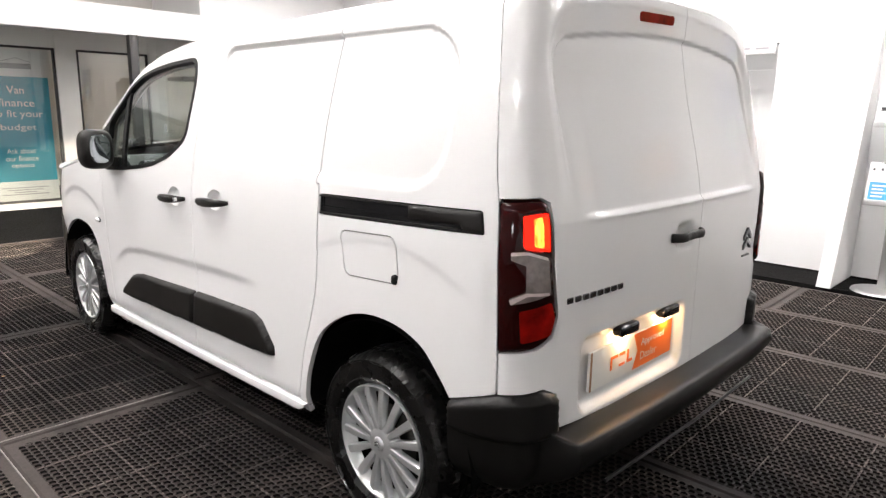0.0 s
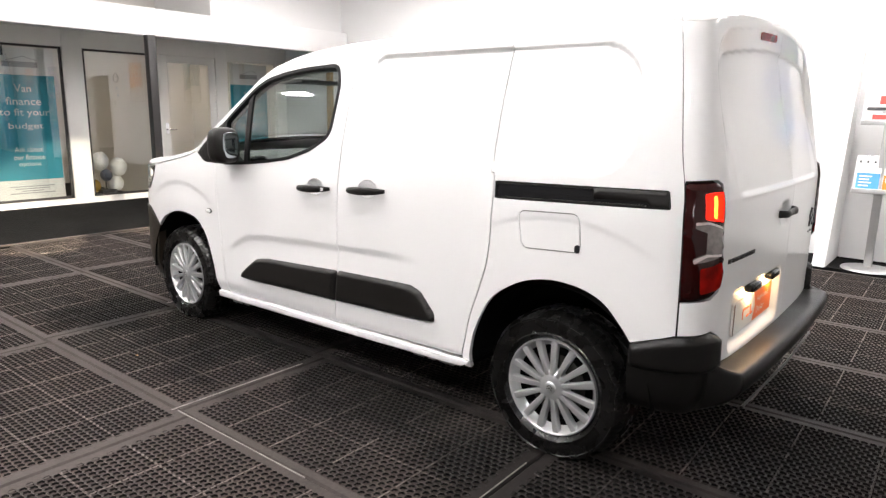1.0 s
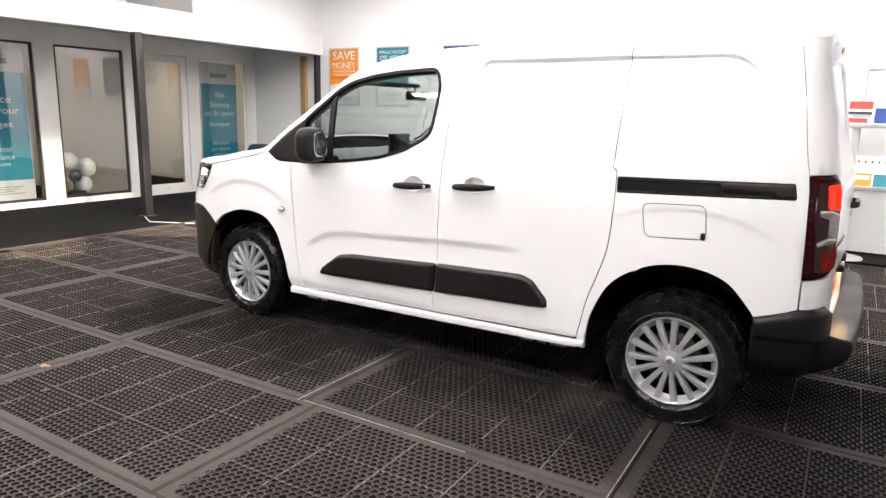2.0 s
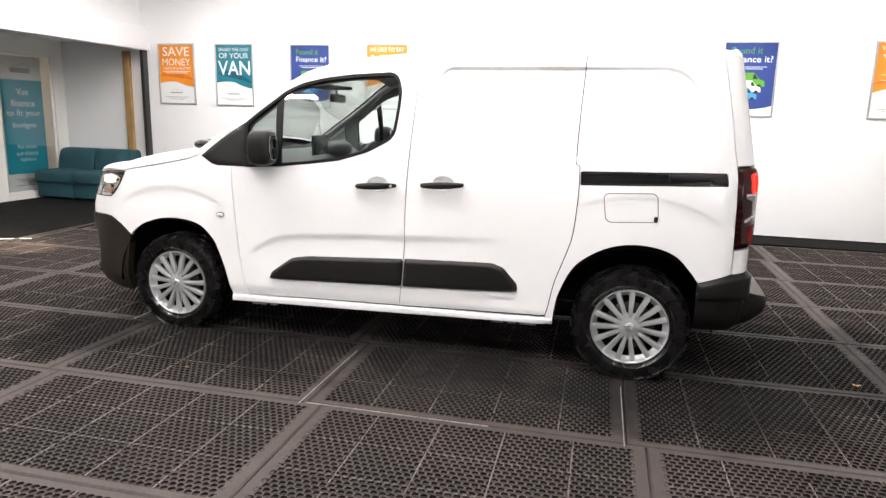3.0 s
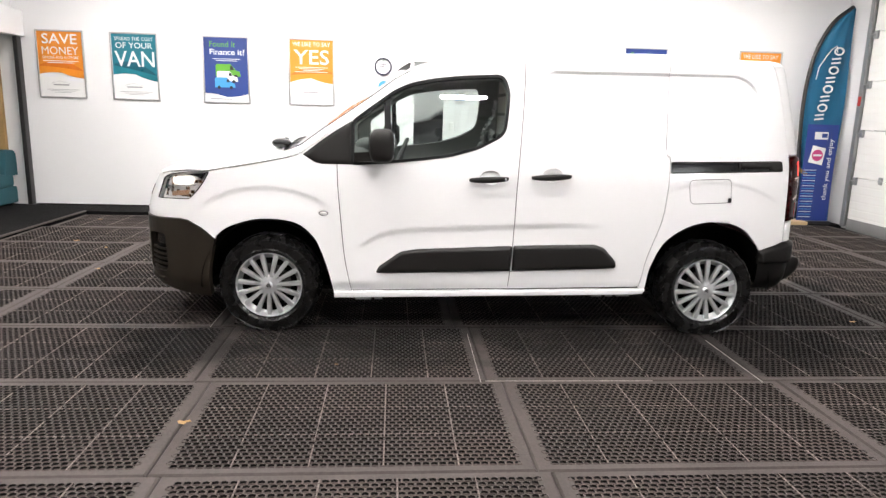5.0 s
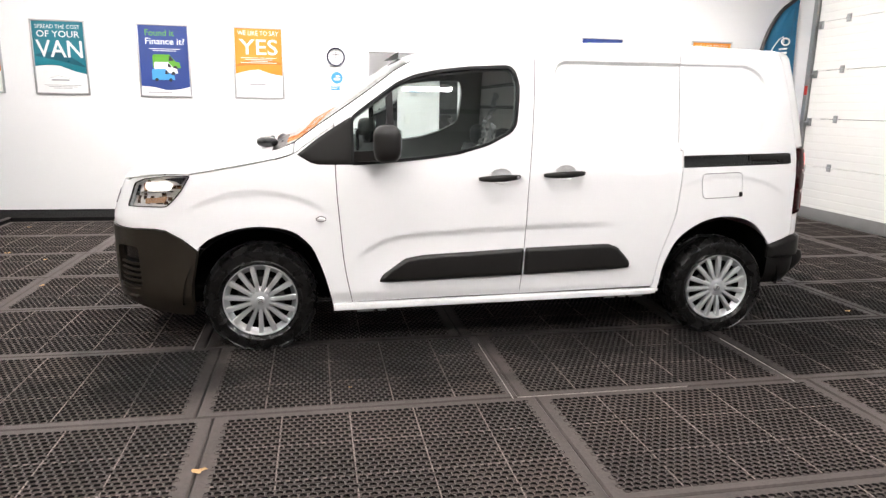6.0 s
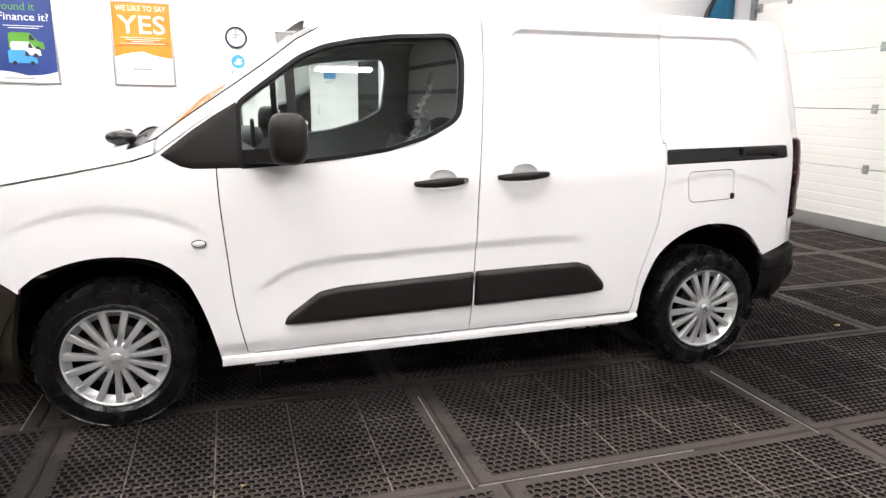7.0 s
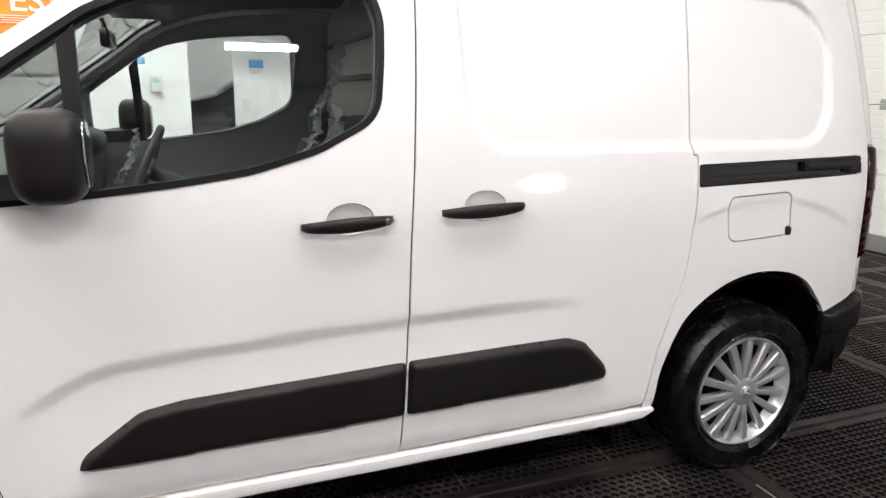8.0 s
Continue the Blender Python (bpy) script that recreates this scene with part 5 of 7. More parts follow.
for x, w in ((-3.84, 0.10), (-3.72, 0.05), (-2.34, 0.07), (-2.25, 0.05), (-2.18, 0.09)):
    z = 0.222 + 0.0173 * (x + 3.97)
    both("jacking_point", Shape().box(x - VAN.x, x + w - VAN.x, SIDE_Y + 0.014 - VAN.y, SIDE_Y + 0.020 - VAN.y, z - 0.015, z + 0.004, 0.002), GREY_METAL, "bare metal jacking flange", False)
part("axle", Shape().tube([(HUB_R - VAN.x, -0.7, HUB_Z), (HUB_R - VAN.x, 0.7, HUB_Z)], 0.04), UNDERSIDE, van)

# door mirrors
housing = Shape().ball((-3.668 - VAN.x, -(MID_Y - 1.222), 1.174), 0.074, 0.078, 0.100, 3.4, 40)
arm = Shape().loft([[(x - VAN.x, y - VAN.y, z) for x, y, z in r] for r in (
    [(-3.86, 1.36, 1.065), (-3.72, 1.35, 1.065), (-3.72, 1.35, 1.125), (-3.86, 1.36, 1.125)],
    [(-3.80, 1.30, 1.075), (-3.69, 1.30, 1.075), (-3.69, 1.30, 1.13), (-3.80, 1.30, 1.13)],
    [(-3.73, 1.22, 1.085), (-3.64, 1.22, 1.085), (-3.64, 1.22, 1.14), (-3.73, 1.22, 1.14)])])
me = arm.mesh("mirror_arm", 40)
hs, hm = both("door_mirror", housing, BLACK_PLASTIC, "black door mirror")
glass_me = Shape().ball((-3.597 - VAN.x, -(MID_Y - 1.222), 1.178), 0.005, 0.049, 0.070, 3.4, 32).mesh("mirror_glass", True)
for q in (hs, hm):
    part("mirror_arm", me, BLACK_PLASTIC, q)
    part("mirror_glass", glass_me, MIRROR, q, "mirror glass")

# antenna, wipers
part("antenna", Shape().loft([[(x - VAN.x, y - VAN.y, z) for x, y, z in r] for r in ([(-3.60, 2.222, 1.665), (-3.51, 2.205, 1.675), (-3.51, 2.293, 1.675), (-3.60, 2.276, 1.665)], [(-3.555, 2.240, 1.698), (-3.505, 2.238, 1.704), (-3.505, 2.260, 1.704), (-3.555, 2.258, 1.698)], [(-3.520, 2.246, 1.718), (-3.500, 2.246, 1.722), (-3.500, 2.252, 1.722), (-3.520, 2.252, 1.718)])]), BLACK_PLASTIC, van, "small black roof antenna")
edge_line = skin(np.array([px(x) for x in np.linspace(-4.21, -3.50, 30)]), np.array([float(np.interp(x, cant[:, 0], cant[:, 1])) + ARC for x in np.linspace(-4.21, -3.50, 30)]))
both("screen_seal", Shape().tube([Vector(q) - VAN for q in edge_line], 0.006, 8), SEAL, "black windscreen seal")
part("wiper_pivot", Shape().ball((-4.325 - VAN.x, 1.64 - VAN.y, 1.162), 0.062, 0.055, 0.032, 2.2).ball((-4.30 - VAN.x, 1.66 - VAN.y, 1.185), 0.02, 0.02, 0.014), GLOSS_BLACK, van, "black wiper pivot cover", True)
part("wiper", Shape().tube([(-4.30 - VAN.x, -0.58, 1.150), (-4.27 - VAN.x, -0.35, 1.160), (-4.24 - VAN.x, 0.05, 1.172)], 0.007).tube([(-4.25 - VAN.x, -0.45, 1.158), (-4.23 - VAN.x, 0.15, 1.176)], 0.006, 6), BLACK_PLASTIC, van, "black wiper arm and blade")

# rear plate, lamps, badges
def rear_x(y, z):
    return float(skin(np.array(pr(y)), np.array(z))[0]) - VAN.x


xp = rear_x(1.96, 0.60)
plate = part("plate", Shape().box(xp + 0.002, xp + 0.012, 1.692 - VAN.y, 2.238 - VAN.y, 0.535, 0.663, 0.003), PLATE_WHITE, left, "white and orange display plate")
part("orange_field", Shape().add([(xp + 0.0135, y - VAN.y, z) for y, z in ((1.955, 0.538), (2.232, 0.538), (2.232, 0.662), (1.955, 0.662), (1.985, 0.60))], [(0, 1, 2, 3, 4)]), PLATE_ORANGE, plate, "orange field")
part("mark", Shape().box(xp + 0.0122, xp + 0.0138, 1.812 - VAN.y, 1.822 - VAN.y, 0.575, 0.62).box(xp + 0.0122, xp + 0.0138, 1.822 - VAN.y, 1.857 - VAN.y, 0.61, 0.62).box(xp + 0.0122, xp + 0.0138, 1.867 - VAN.y, 1.902 - VAN.y, 0.575, 0.583).box(xp + 0.0122, xp + 0.0138, 1.867 - VAN.y, 1.902 - VAN.y, 0.61, 0.62).box(xp + 0.0122, xp + 0.0138, 1.917 - VAN.y, 1.927 - VAN.y, 0.575, 0.62).box(xp + 0.0122, xp + 0.0138, 1.927 - VAN.y, 1.952 - VAN.y, 0.575, 0.584), PLATE_ORANGE, plate, "orange mark of plain shapes")
part("edge_strip", Shape().box(xp + 0.0122, xp + 0.0138, 1.692 - VAN.y, 1.701 - VAN.y, 0.537, 0.663), AMBER, plate)


def rear_text(text, width, height, y, z, off, parent, material):
    me = lettering(text, width, height, 0, 0, 0)
    me.transform(Matrix.Translation((xp + off, y - VAN.y, z)) @ Matrix.Rotation(radians(90), 4, "Z"))
    part("letters", me, material, parent, smooth=False)


rear_text("Approved", 0.165, 0.032, 2.005, 0.605, 0.0146, plate, PLATE_WHITE)
rear_text("Dealer", 0.115, 0.028, 2.005, 0.562, 0.0146, plate, PLATE_WHITE)
for y in (1.875, 2.165):
    part("plate_lamp", Shape().box(xp + 0.004, xp + 0.046, y - 0.055 - VAN.y, y + 0.055 - VAN.y, 0.688, 0.725, 0.01), GLOSS_BLACK, left, "black plate lamp housing")
q = rear_x(1.69, 0.86)
s = Shape()
for i in range(8):
    y = 1.545 + i * 0.0365
    xq, wb = rear_x(y + 0.014, 0.857), 0.027
    s.box(xq - 0.001, xq + 0.005, y - VAN.y, y + wb - VAN.y, 0.848, 0.865, 0.0015)
part("model_badge", s, DARK_CHROME, left, "chrome badge of plain bars", False)
s = Shape()
xq = rear_x(2 * MID_Y - 2.86, 0.87)
for dz in (0.0, 0.040):
    y0 = 2.86
    s.loft([[(xq + d, y - VAN.y, z + dz) for y, z in ((y0 - 0.038, 0.830), (y0, 0.862), (y0 + 0.038, 0.830), (y0 + 0.038, 0.848), (y0, 0.882), (y0 - 0.038, 0.848))] for d in (-0.004, 0.010)])
s.box(xq - 0.004, xq + 0.006, 2.82 - VAN.y, 2.90 - VAN.y, 0.800, 0.807)
part("emblem", s, DARK_CHROME, right, "chrome double chevron emblem", False)

# cabin and lining
lining_poly = [(px(-3.95), 0.74), (px(-2.72), 0.74)] + [rail(x, 0.12) for x in np.linspace(-2.72, -3.95, 20)]
s = sheet("lining", np.array(lining_poly), [resample(shrink(GLASS_LINE, 0.006), 0.02)], proud=-0.040, edge=0.012, step=0.022)
both("lining", s, LINING, "dark grey inner lining")
part("headlining", cap("headlining", [px(x) for x in np.linspace(-3.50, -2.72, 16)], crown, 0.035), LINING, van, "grey headlining", smooth=True)
part("bulkhead", Shape().loft([[(x - VAN.x, y, z) for y, z in ((-0.86, 0.32), (0.86, 0.32), (0.86, 1.0), (0.80, 1.35), (0.74, 1.62), (0.6, 1.68), (-0.6, 1.68), (-0.74, 1.62), (-0.80, 1.35), (-0.86, 1.0))] for x in (-2.76, -2.74)]), BULKHEAD, van, "grey steel bulkhead behind the seats")
for z in (0.86, 1.03, 1.20, 1.37, 1.52):
    part("bulkhead_rib", Shape().box(-2.772 - VAN.x, -2.761 - VAN.x, -0.74, 0.74, z - 0.012, z + 0.012, 0.004), TRIM_GREY, van)
part("cabin_floor", Shape().box(-3.90 - VAN.x, -2.76 - VAN.x, -0.84, 0.84, 0.30, 0.36), TRIM_GREY, van)
dash = Shape().loft([[(x - VAN.x, y, z) for x, z in ((-4.27, 1.085), (-4.05, 1.115), (-3.86, 1.10), (-3.78, 1.05), (-3.80, 0.90), (-3.88, 0.70), (-4.27, 0.70))] for y in (-0.80, -0.3, 0.1, 0.5, 0.80)])
db = part("dashboard", dash, TRIM_GREY, van, "dark grey dashboard")
part("instrument_hood", Shape().ball((-3.83 - VAN.x, 0.38, 1.11), 0.10, 0.18, 0.06, 2.6), TRIM_GREY, db)
part("air_vent", Shape().ball((-3.81 - VAN.x, -0.70, 1.06), 0.035, 0.06, 0.04, 3.0), GLOSS_BLACK, db, "black air vent")
part("screen", Shape().box(-3.80 - VAN.x, -3.78 - VAN.x, -0.12, 0.12, 1.08, 1.22, 0.006), GLOSS_BLACK, db, "black display screen")
wheel_ring = []
m = Matrix.Translation((-3.60 - VAN.x, 0.40, 0.99)) @ Matrix.Rotation(radians(-66), 4, "Y")
for k in range(33):
    a = 2 * math.pi * k / 32
    wheel_ring.append(m @ Vector((0.185 * math.cos(a), 0.185 * math.sin(a), 0)))
s = Shape().tube(wheel_ring, 0.016, 10)
for a in (0.15, math.pi - 0.15, 1.5 * math.pi):
    s.tube([m @ Vector((0, 0, -0.02)), m @ Vector((0.18 * math.cos(a), 0.18 * math.sin(a), 0))], 0.014, 8)
s.tube([m @ Vector((0, 0, -0.005)), m @ Vector((0, 0, -0.03))], 0.06, 16)
s.tube([m @ Vector((0, 0, -0.03)), m @ Vector((0, 0, -0.25))], 0.03, 10)
part("steering_wheel", s, TRIM_GREY, van, "black steering wheel", True)


def seat(y, wid):
    st = part("seat", Shape().box(-3.42 - VAN.x, -2.92 - VAN.x, y - wid / 2, y + wid / 2, 0.36, 0.66, 0.05), SEAT_CLOTH, van, "charcoal cloth cabin seat")
    b = Shape().loft([[(x - VAN.x, yy, z) for x, yy in ((x0, y - wid / 2), (x0 - 0.02, y), (x0, y + wid / 2), (x0 + 0.11, y + wid / 2 - 0.03), (x0 + 0.11, y - wid / 2 + 0.03))] for x0, z in ((-3.02, 0.60), (-3.00, 0.8), (-2.96, 1.00), (-2.92, 1.10))])
    part("backrest", b, SEAT_CLOTH, st)
    part("headrest", Shape().ball((-2.87 - VAN.x, y, 1.17), 0.045, 0.12, 0.07, 3.0).tube([(-2.87 - VAN.x, y - 0.05, 1.07), (-2.87 - VAN.x, y - 0.05, 1.17)], 0.007).tube([(-2.87 - VAN.x, y + 0.05, 1.07), (-2.87 - VAN.x, y + 0.05, 1.17)], 0.007), SEAT_CLOTH, st)


seat(0.38, 0.50)
seat(-0.42, 0.52)
part("cabin_mirror", Shape().box(-3.66 - VAN.x, -3.63 - VAN.x, -0.11, 0.11, 1.45, 1.51, 0.01).tube([(-3.65 - VAN.x, 0, 1.50), (-3.66 - VAN.x, 0, 1.55)], 0.008), GLOSS_BLACK, van, "cabin rear-view mirror")
part("sun_visor", Shape().box(-3.60 - VAN.x, -3.42 - VAN.x, -0.66, -0.28, 1.525, 1.545, 0.006), LINING, van, "grey sun visor")
def wrap(x0, y0, z0, drop, wide, seed):
    """A crumpled strip of clear plastic."""
    rnd = random.Random(seed)
    rows_w = []
    for i in range(13):
        t = i / 12
        rows_w.append([(x0 + 0.02 * rnd.uniform(-1, 1) - 0.09 * t * t - VAN.x, y0 + wide * (k / 4 - 0.5) * (0.5 + 0.9 * t) + 0.012 * rnd.uniform(-1, 1) - VAN.y, z0 - drop * t + 0.012 * rnd.uniform(-1, 1)) for k in range(5)])
    part("seat_wrap", Shape().loft(rows_w, closed=False, caps=False), FILM, van, "crumpled clear plastic seat wrap", False)


wrap(-2.93, 1.83, 1.46, 0.22, 0.07, 1)
wrap(-2.96, 1.80, 1.27, 0.32, 0.20, 2)
wrap(-3.02, 1.74, 1.24, 0.16, 0.10, 7)
wrap(-3.62, 2.62, 1.16, 0.22, 0.14, 4)
part("belt", Shape().box(-2.80 - VAN.x, -2.795 - VAN.x, -0.80, -0.755, 0.75, 1.48).box(-2.81 - VAN.x, -2.78 - VAN.x, -0.81, -0.745, 1.46, 1.54, 0.008), SEAL, van, "black seat belt")
# lamps of the van that shine on what stands near
for y in (1.875, 2.165):
    lp = bpy.data.lights.new("plate_bulb", "POINT")
    lp.energy, lp.color, lp.shadow_soft_size = 0.55, (1.0, 0.62, 0.28), 0.012
    ob = new("plate_bulb", lp)
    ob.matrix_basis = LEVEL @ pose(VAN.x + xp + 0.030, y, 0.676)
    tagged(ob, "warm number plate bulb", "lamp")
for sgn in (-1, 1):
    sp = bpy.data.lights.new("headlamp_bulb", "SPOT")
    sp.energy, sp.color, sp.shadow_soft_size, sp.spot_size, sp.spot_blend = 420.0, (1.0, 0.86, 0.66), 0.02, radians(30), 0.35
    ob = new("headlamp_bulb", sp)
    ob.matrix_basis = LEVEL @ look((-5.30, MID_Y + sgn * 0.66, 0.90), (-10.2, MID_Y + sgn * 0.8, -0.28))
    tagged(ob, "warm white headlamp beam", "lamp")


# ---- posters and things ----
def bars(s, x, z, w, n, h, gapz, y, ragged=True, centre=False):
    for i in range(n):
        k = w * (0.72 + 0.28 * math.sin(i * 2.1 + 1)) if ragged else w
        o = (w - k) / 2 if centre else 0
        s.box(x + o, x + o + k, y - 0.0006, y, z - i * gapz - h, z - i * gapz)
    return s


def wave_sheet(x0, x1, z_low, z_left, z_mid, z_right, y):
    n = 16
    top = [(x0 + (x1 - x0) * k / n, float(np.interp(k / n, [0, 0.5, 1], [z_left, z_mid, z_right])) + 0.012 * math.sin(math.pi * 2 * k / n)) for k in range(n + 1)]
    s = Shape()
    s.add([(x, y, z) for x, z in top] + [(x, y, z_low) for x, z in top], [(k, k + 1, k + n + 2, k + n + 1) for k in range(n)])
    return s


def swoosh(sh, material, z_left, z_right, thick, y=-0.0092):
    """A curved darker band printed across a poster's field."""
    n = 18
    mid = [(0.022 + 0.576 * k / n, z_left + (z_right - z_left) * k / n + 0.05 * math.sin(math.pi * k / n), thick * math.sin(math.pi * (k + 0.6) / (n + 1.2))) for k in range(n + 1)]
    part("printed_band", Shape().add([(x, y, z + t) for x, z, t in mid] + [(x, y, z - t) for x, z, t in mid], [(k, k + 1, k + n + 2, k + n + 1) for k in range(n)]), material, sh, smooth=False)


def poster_frame(m, label, w=0.62, h=0.88):
    """A silver snap frame with white paper; local x to the right, z up from the lower left corner, -y outwards."""
    ps = thing("poster", m, label, "poster", group="framed posters on the wall")
    e = 0.022
    fr = Shape().box(0, w, -0.018, -0.001, 0, e, 0.003).box(0, w, -0.018, -0.001, h - e, h, 0.003).box(0, e, -0.018, -0.001, e, h - e, 0.003).box(w - e, w, -0.018, -0.001, e, h - e, 0.003)
    part("snap_frame", fr, SILVER, ps, "silver snap frame")
    sh = part("sheet", Shape().box(e * 0.8, w - e * 0.8, -0.006, -0.002, e * 0.8, h - e * 0.8), PAPER, ps, "printed paper sheet")
    return ps, sh


def text(t, w, h, x, z, parent, material, y=-0.0105, bold=0.0):
    part("letters", lettering(t, w, h, x, z, y, bold), material, parent, smooth=False)


def foot(sh, x=0.17):
    s = Shape().tube([(x, -0.0075, 0.195), (x + 0.10, -0.0075, 0.225), (x + 0.18, -0.0075, 0.205), (x + 0.24, -0.0075, 0.19)], 0.002, 4)
    s.box(x + 0.02, x + 0.22, -0.0075, -0.0065, 0.165, 0.182)
    part("mark", s, GREY_PRINT, sh, "small grey mark of plain shapes", False)
    part("print_block", bars(Shape(), 0.09, 0.115, 0.44, 3, 0.006, 0.018, -0.0068, centre=True), GREY_PRINT, sh, smooth=False)


def poster_yes(m):
    ps, sh = poster_frame(m, "orange framed poster with white words on the wall")
    part("colour_field", wave_sheet(0.022, 0.598, 0.858, 0.30, 0.36, 0.29, -0.0085), ORANGE, sh, "orange field")
    swoosh(sh, ORANGE_DEEP, 0.40, 0.43, 0.045)
    text("WE LIKE TO SAY", 0.50, 0.055, 0.06, 0.775, sh, PAPER)
    text("YES", 0.47, 0.19, 0.075, 0.54, sh, PAPER, bold=0.008)
    part("print_block", bars(Shape(), 0.08, 0.505, 0.46, 4, 0.006, 0.020, -0.0100, centre=True), PAPER, sh, smooth=False)
    foot(sh)


def poster_save(m):
    ps, sh = poster_frame(m, "orange framed poster about saving money on the wall")
    part("colour_field", wave_sheet(0.022, 0.598, 0.858, 0.31, 0.33, 0.26, -0.0085), ORANGE, sh, "orange field")
    swoosh(sh, ORANGE_DEEP, 0.42, 0.36, 0.045)
    text("SAVE", 0.45, 0.13, 0.085, 0.70, sh, PAPER, bold=0.008)
    text("MONEY", 0.47, 0.10, 0.075, 0.565, sh, PAPER)
    text("ONLINE AND IN-STORE", 0.47, 0.034, 0.075, 0.510, sh, PAPER)
    part("print_block", bars(Shape(), 0.07, 0.485, 0.48, 2, 0.008, 0.022, -0.0095, centre=True), PAPER, sh, smooth=False)
    foot(sh)


def poster_van(m):
    ps, sh = poster_frame(m, "teal framed poster about spreading the cost on the wall")
    part("colour_field", wave_sheet(0.022, 0.598, 0.858, 0.33, 0.34, 0.25, -0.0085), TEAL, sh, "teal field")
    swoosh(sh, TEAL_DEEP, 0.46, 0.33, 0.05)
    text("SPREAD THE COST", 0.50, 0.045, 0.06, 0.775, sh, PAPER)
    text("OF YOUR", 0.48, 0.075, 0.07, 0.675, sh, PAPER, bold=0.004)
    text("VAN", 0.52, 0.20, 0.05, 0.44, sh, PAPER, bold=0.010)
    foot(sh)


def poster_found(m):
    ps, sh = poster_frame(m, "blue framed poster about finance with printed vans")
    part("colour_field", wave_sheet(0.022, 0.598, 0.858, 0.13, 0.085, 0.13, -0.0085), BLUE, sh, "blue field")
    text("Found it", 0.34, 0.075, 0.10, 0.735, sh, GREEN)
    text("Finance it?", 0.46, 0.075, 0.10, 0.635, sh, PAPER, bold=0.006)
    part("print_block", bars(Shape(), 0.13, 0.585, 0.38, 2, 0.007, 0.022, -0.0095, centre=True), PAPER, sh, smooth=False)

    def small_van(x, z, k, material, y):
        s = Shape().prism([(x + a * k, z + b * k) for a, b in ((0, 0.03), (0, 0.17), (0.02, 0.19), (0.20, 0.19), (0.27, 0.11), (0.32, 0.095), (0.33, 0.03))], y - 0.0005, y)
        v = part("printed_van", s, material, sh, "printed toy-like van shape", False)
        for a in (0.065, 0.265):
            part("wheel_print", Shape().lathe([(0.0005, y - 0.0012), (0.026 * k, y - 0.0012)], (x + a * k, 0, z + 0.03 * k), 14), INK, v, smooth=False)
        part("window_print", Shape().prism([(x + a * k, z + b * k) for a, b in ((0.19, 0.115), (0.195, 0.17), (0.215, 0.17), (0.25, 0.115))], y - 0.0014, y - 0.0008), INK, v, smooth=False)
    small_van(0.17, 0.325, 1.0, GREEN, -0.0090)
    small_van(0.185, 0.265, 0.84, PAPER, -0.0112)
    small_van(0.155, 0.185, 0.82, LIGHT_BLUE, -0.0134)
    part("print_block", bars(Shape(), 0.09, 0.062, 0.30, 1, 0.012, 0.02, -0.0068), GREY_PRINT, sh, smooth=False)


PZ = 1.445
poster_save(pose(-8.463, WALL_Y, PZ))
poster_van(pose(-7.503, WALL_Y, PZ - 0.004))
poster_found(pose(-6.303, WALL_Y, PZ - 0.010))
poster_yes(pose(-5.163, WALL_Y, PZ - 0.007))
poster_found(pose(-0.573, WALL_Y, PZ + 0.016))
poster_yes(pose(1.057, WALL_Y, PZ + 0.018))

# clock and notices by the opening
clock = thing("wall_clock", pose(-3.885, WALL_Y, 1.98), "round white wall clock with a dark blue rim", "clock")
part("rim", Shape().lathe([(0.098, -0.004), (0.098, -0.030), (0.106, -0.036), (0.116, -0.030), (0.118, -0.002)], (0, 0, 0), 48), surface("dark_blue_plastic", (0.015, 0.018, 0.05), 0.3), clock, "dark blue rim")
part("dial", Shape().lathe([(0.0005, -0.008), (0.10, -0.008)], (0, 0, 0), 48), PAPER, clock, "white dial")
part("pointer", Shape().box(-0.003, 0.003, -0.0125, -0.011, -0.01, 0.075), INK, clock)
part("pointer", Shape().box(-0.05, 0.01, -0.0105, -0.009, -0.003, 0.003), INK, clock)
part("mark", Shape().box(-0.045, 0.045, -0.0098, -0.0085, 0.02, 0.035).tube([(-0.04, -0.009, 0.045), (0, -0.009, 0.06), (0.05, -0.009, 0.042)], 0.002, 4), GREY_PRINT, clock)
for k in range(12):
    a = math.pi * k / 6
    part("hour_mark", Shape().box(0.088 * math.sin(a) - 0.003, 0.088 * math.sin(a) + 0.003, -0.0096, -0.0085, 0.088 * math.cos(a) - 0.004, 0.088 * math.cos(a) + 0.004), INK, clock)
notice = thing("notice", pose(-3.875, WALL_Y, 1.72), "round blue wash-basin notice sticker on the wall", "notice")
part("disc", Shape().lathe([(0.0005, -0.003), (0.074, -0.003), (0.075, -0.0005)], (0, 0, 0), 40), LIGHT_BLUE, notice)
part("symbol", Shape().ball((0.0, -0.004, -0.015), 0.045, 0.0015, 0.018).ball((0.012, -0.004, 0.02), 0.03, 0.0015, 0.012), PAPER, notice, "white symbol")
notice = thing("notice", pose(-3.95, WALL_Y, 1.58), "small blue and white notice on the wall", "notice")
part("sheet", Shape().box(0, 0.11, -0.004, -0.0005, -0.02, 0.04), LIGHT_BLUE, notice)
part("print_block", bars(Shape(), 0.01, 0.03, 0.09, 2, 0.008, 0.02, -0.0045), PAPER, notice, smooth=False)
notice = thing("notice", pose(-2.86, 7.30, 1.50), "blue and white notice on the dividing panel", "notice")
part("sheet", Shape().box(0, 0.16, -0.004, -0.0005, 0.0, 0.16), PAPER, notice)
part("colour_field", Shape().box(0.005, 0.155, -0.006, -0.0045, 0.07, 0.155), LIGHT_BLUE, notice)
part("print_block", bars(Shape(), 0.02, 0.05, 0.12, 2, 0.01, 0.022, -0.0045), GREY_PRINT, notice, smooth=False)
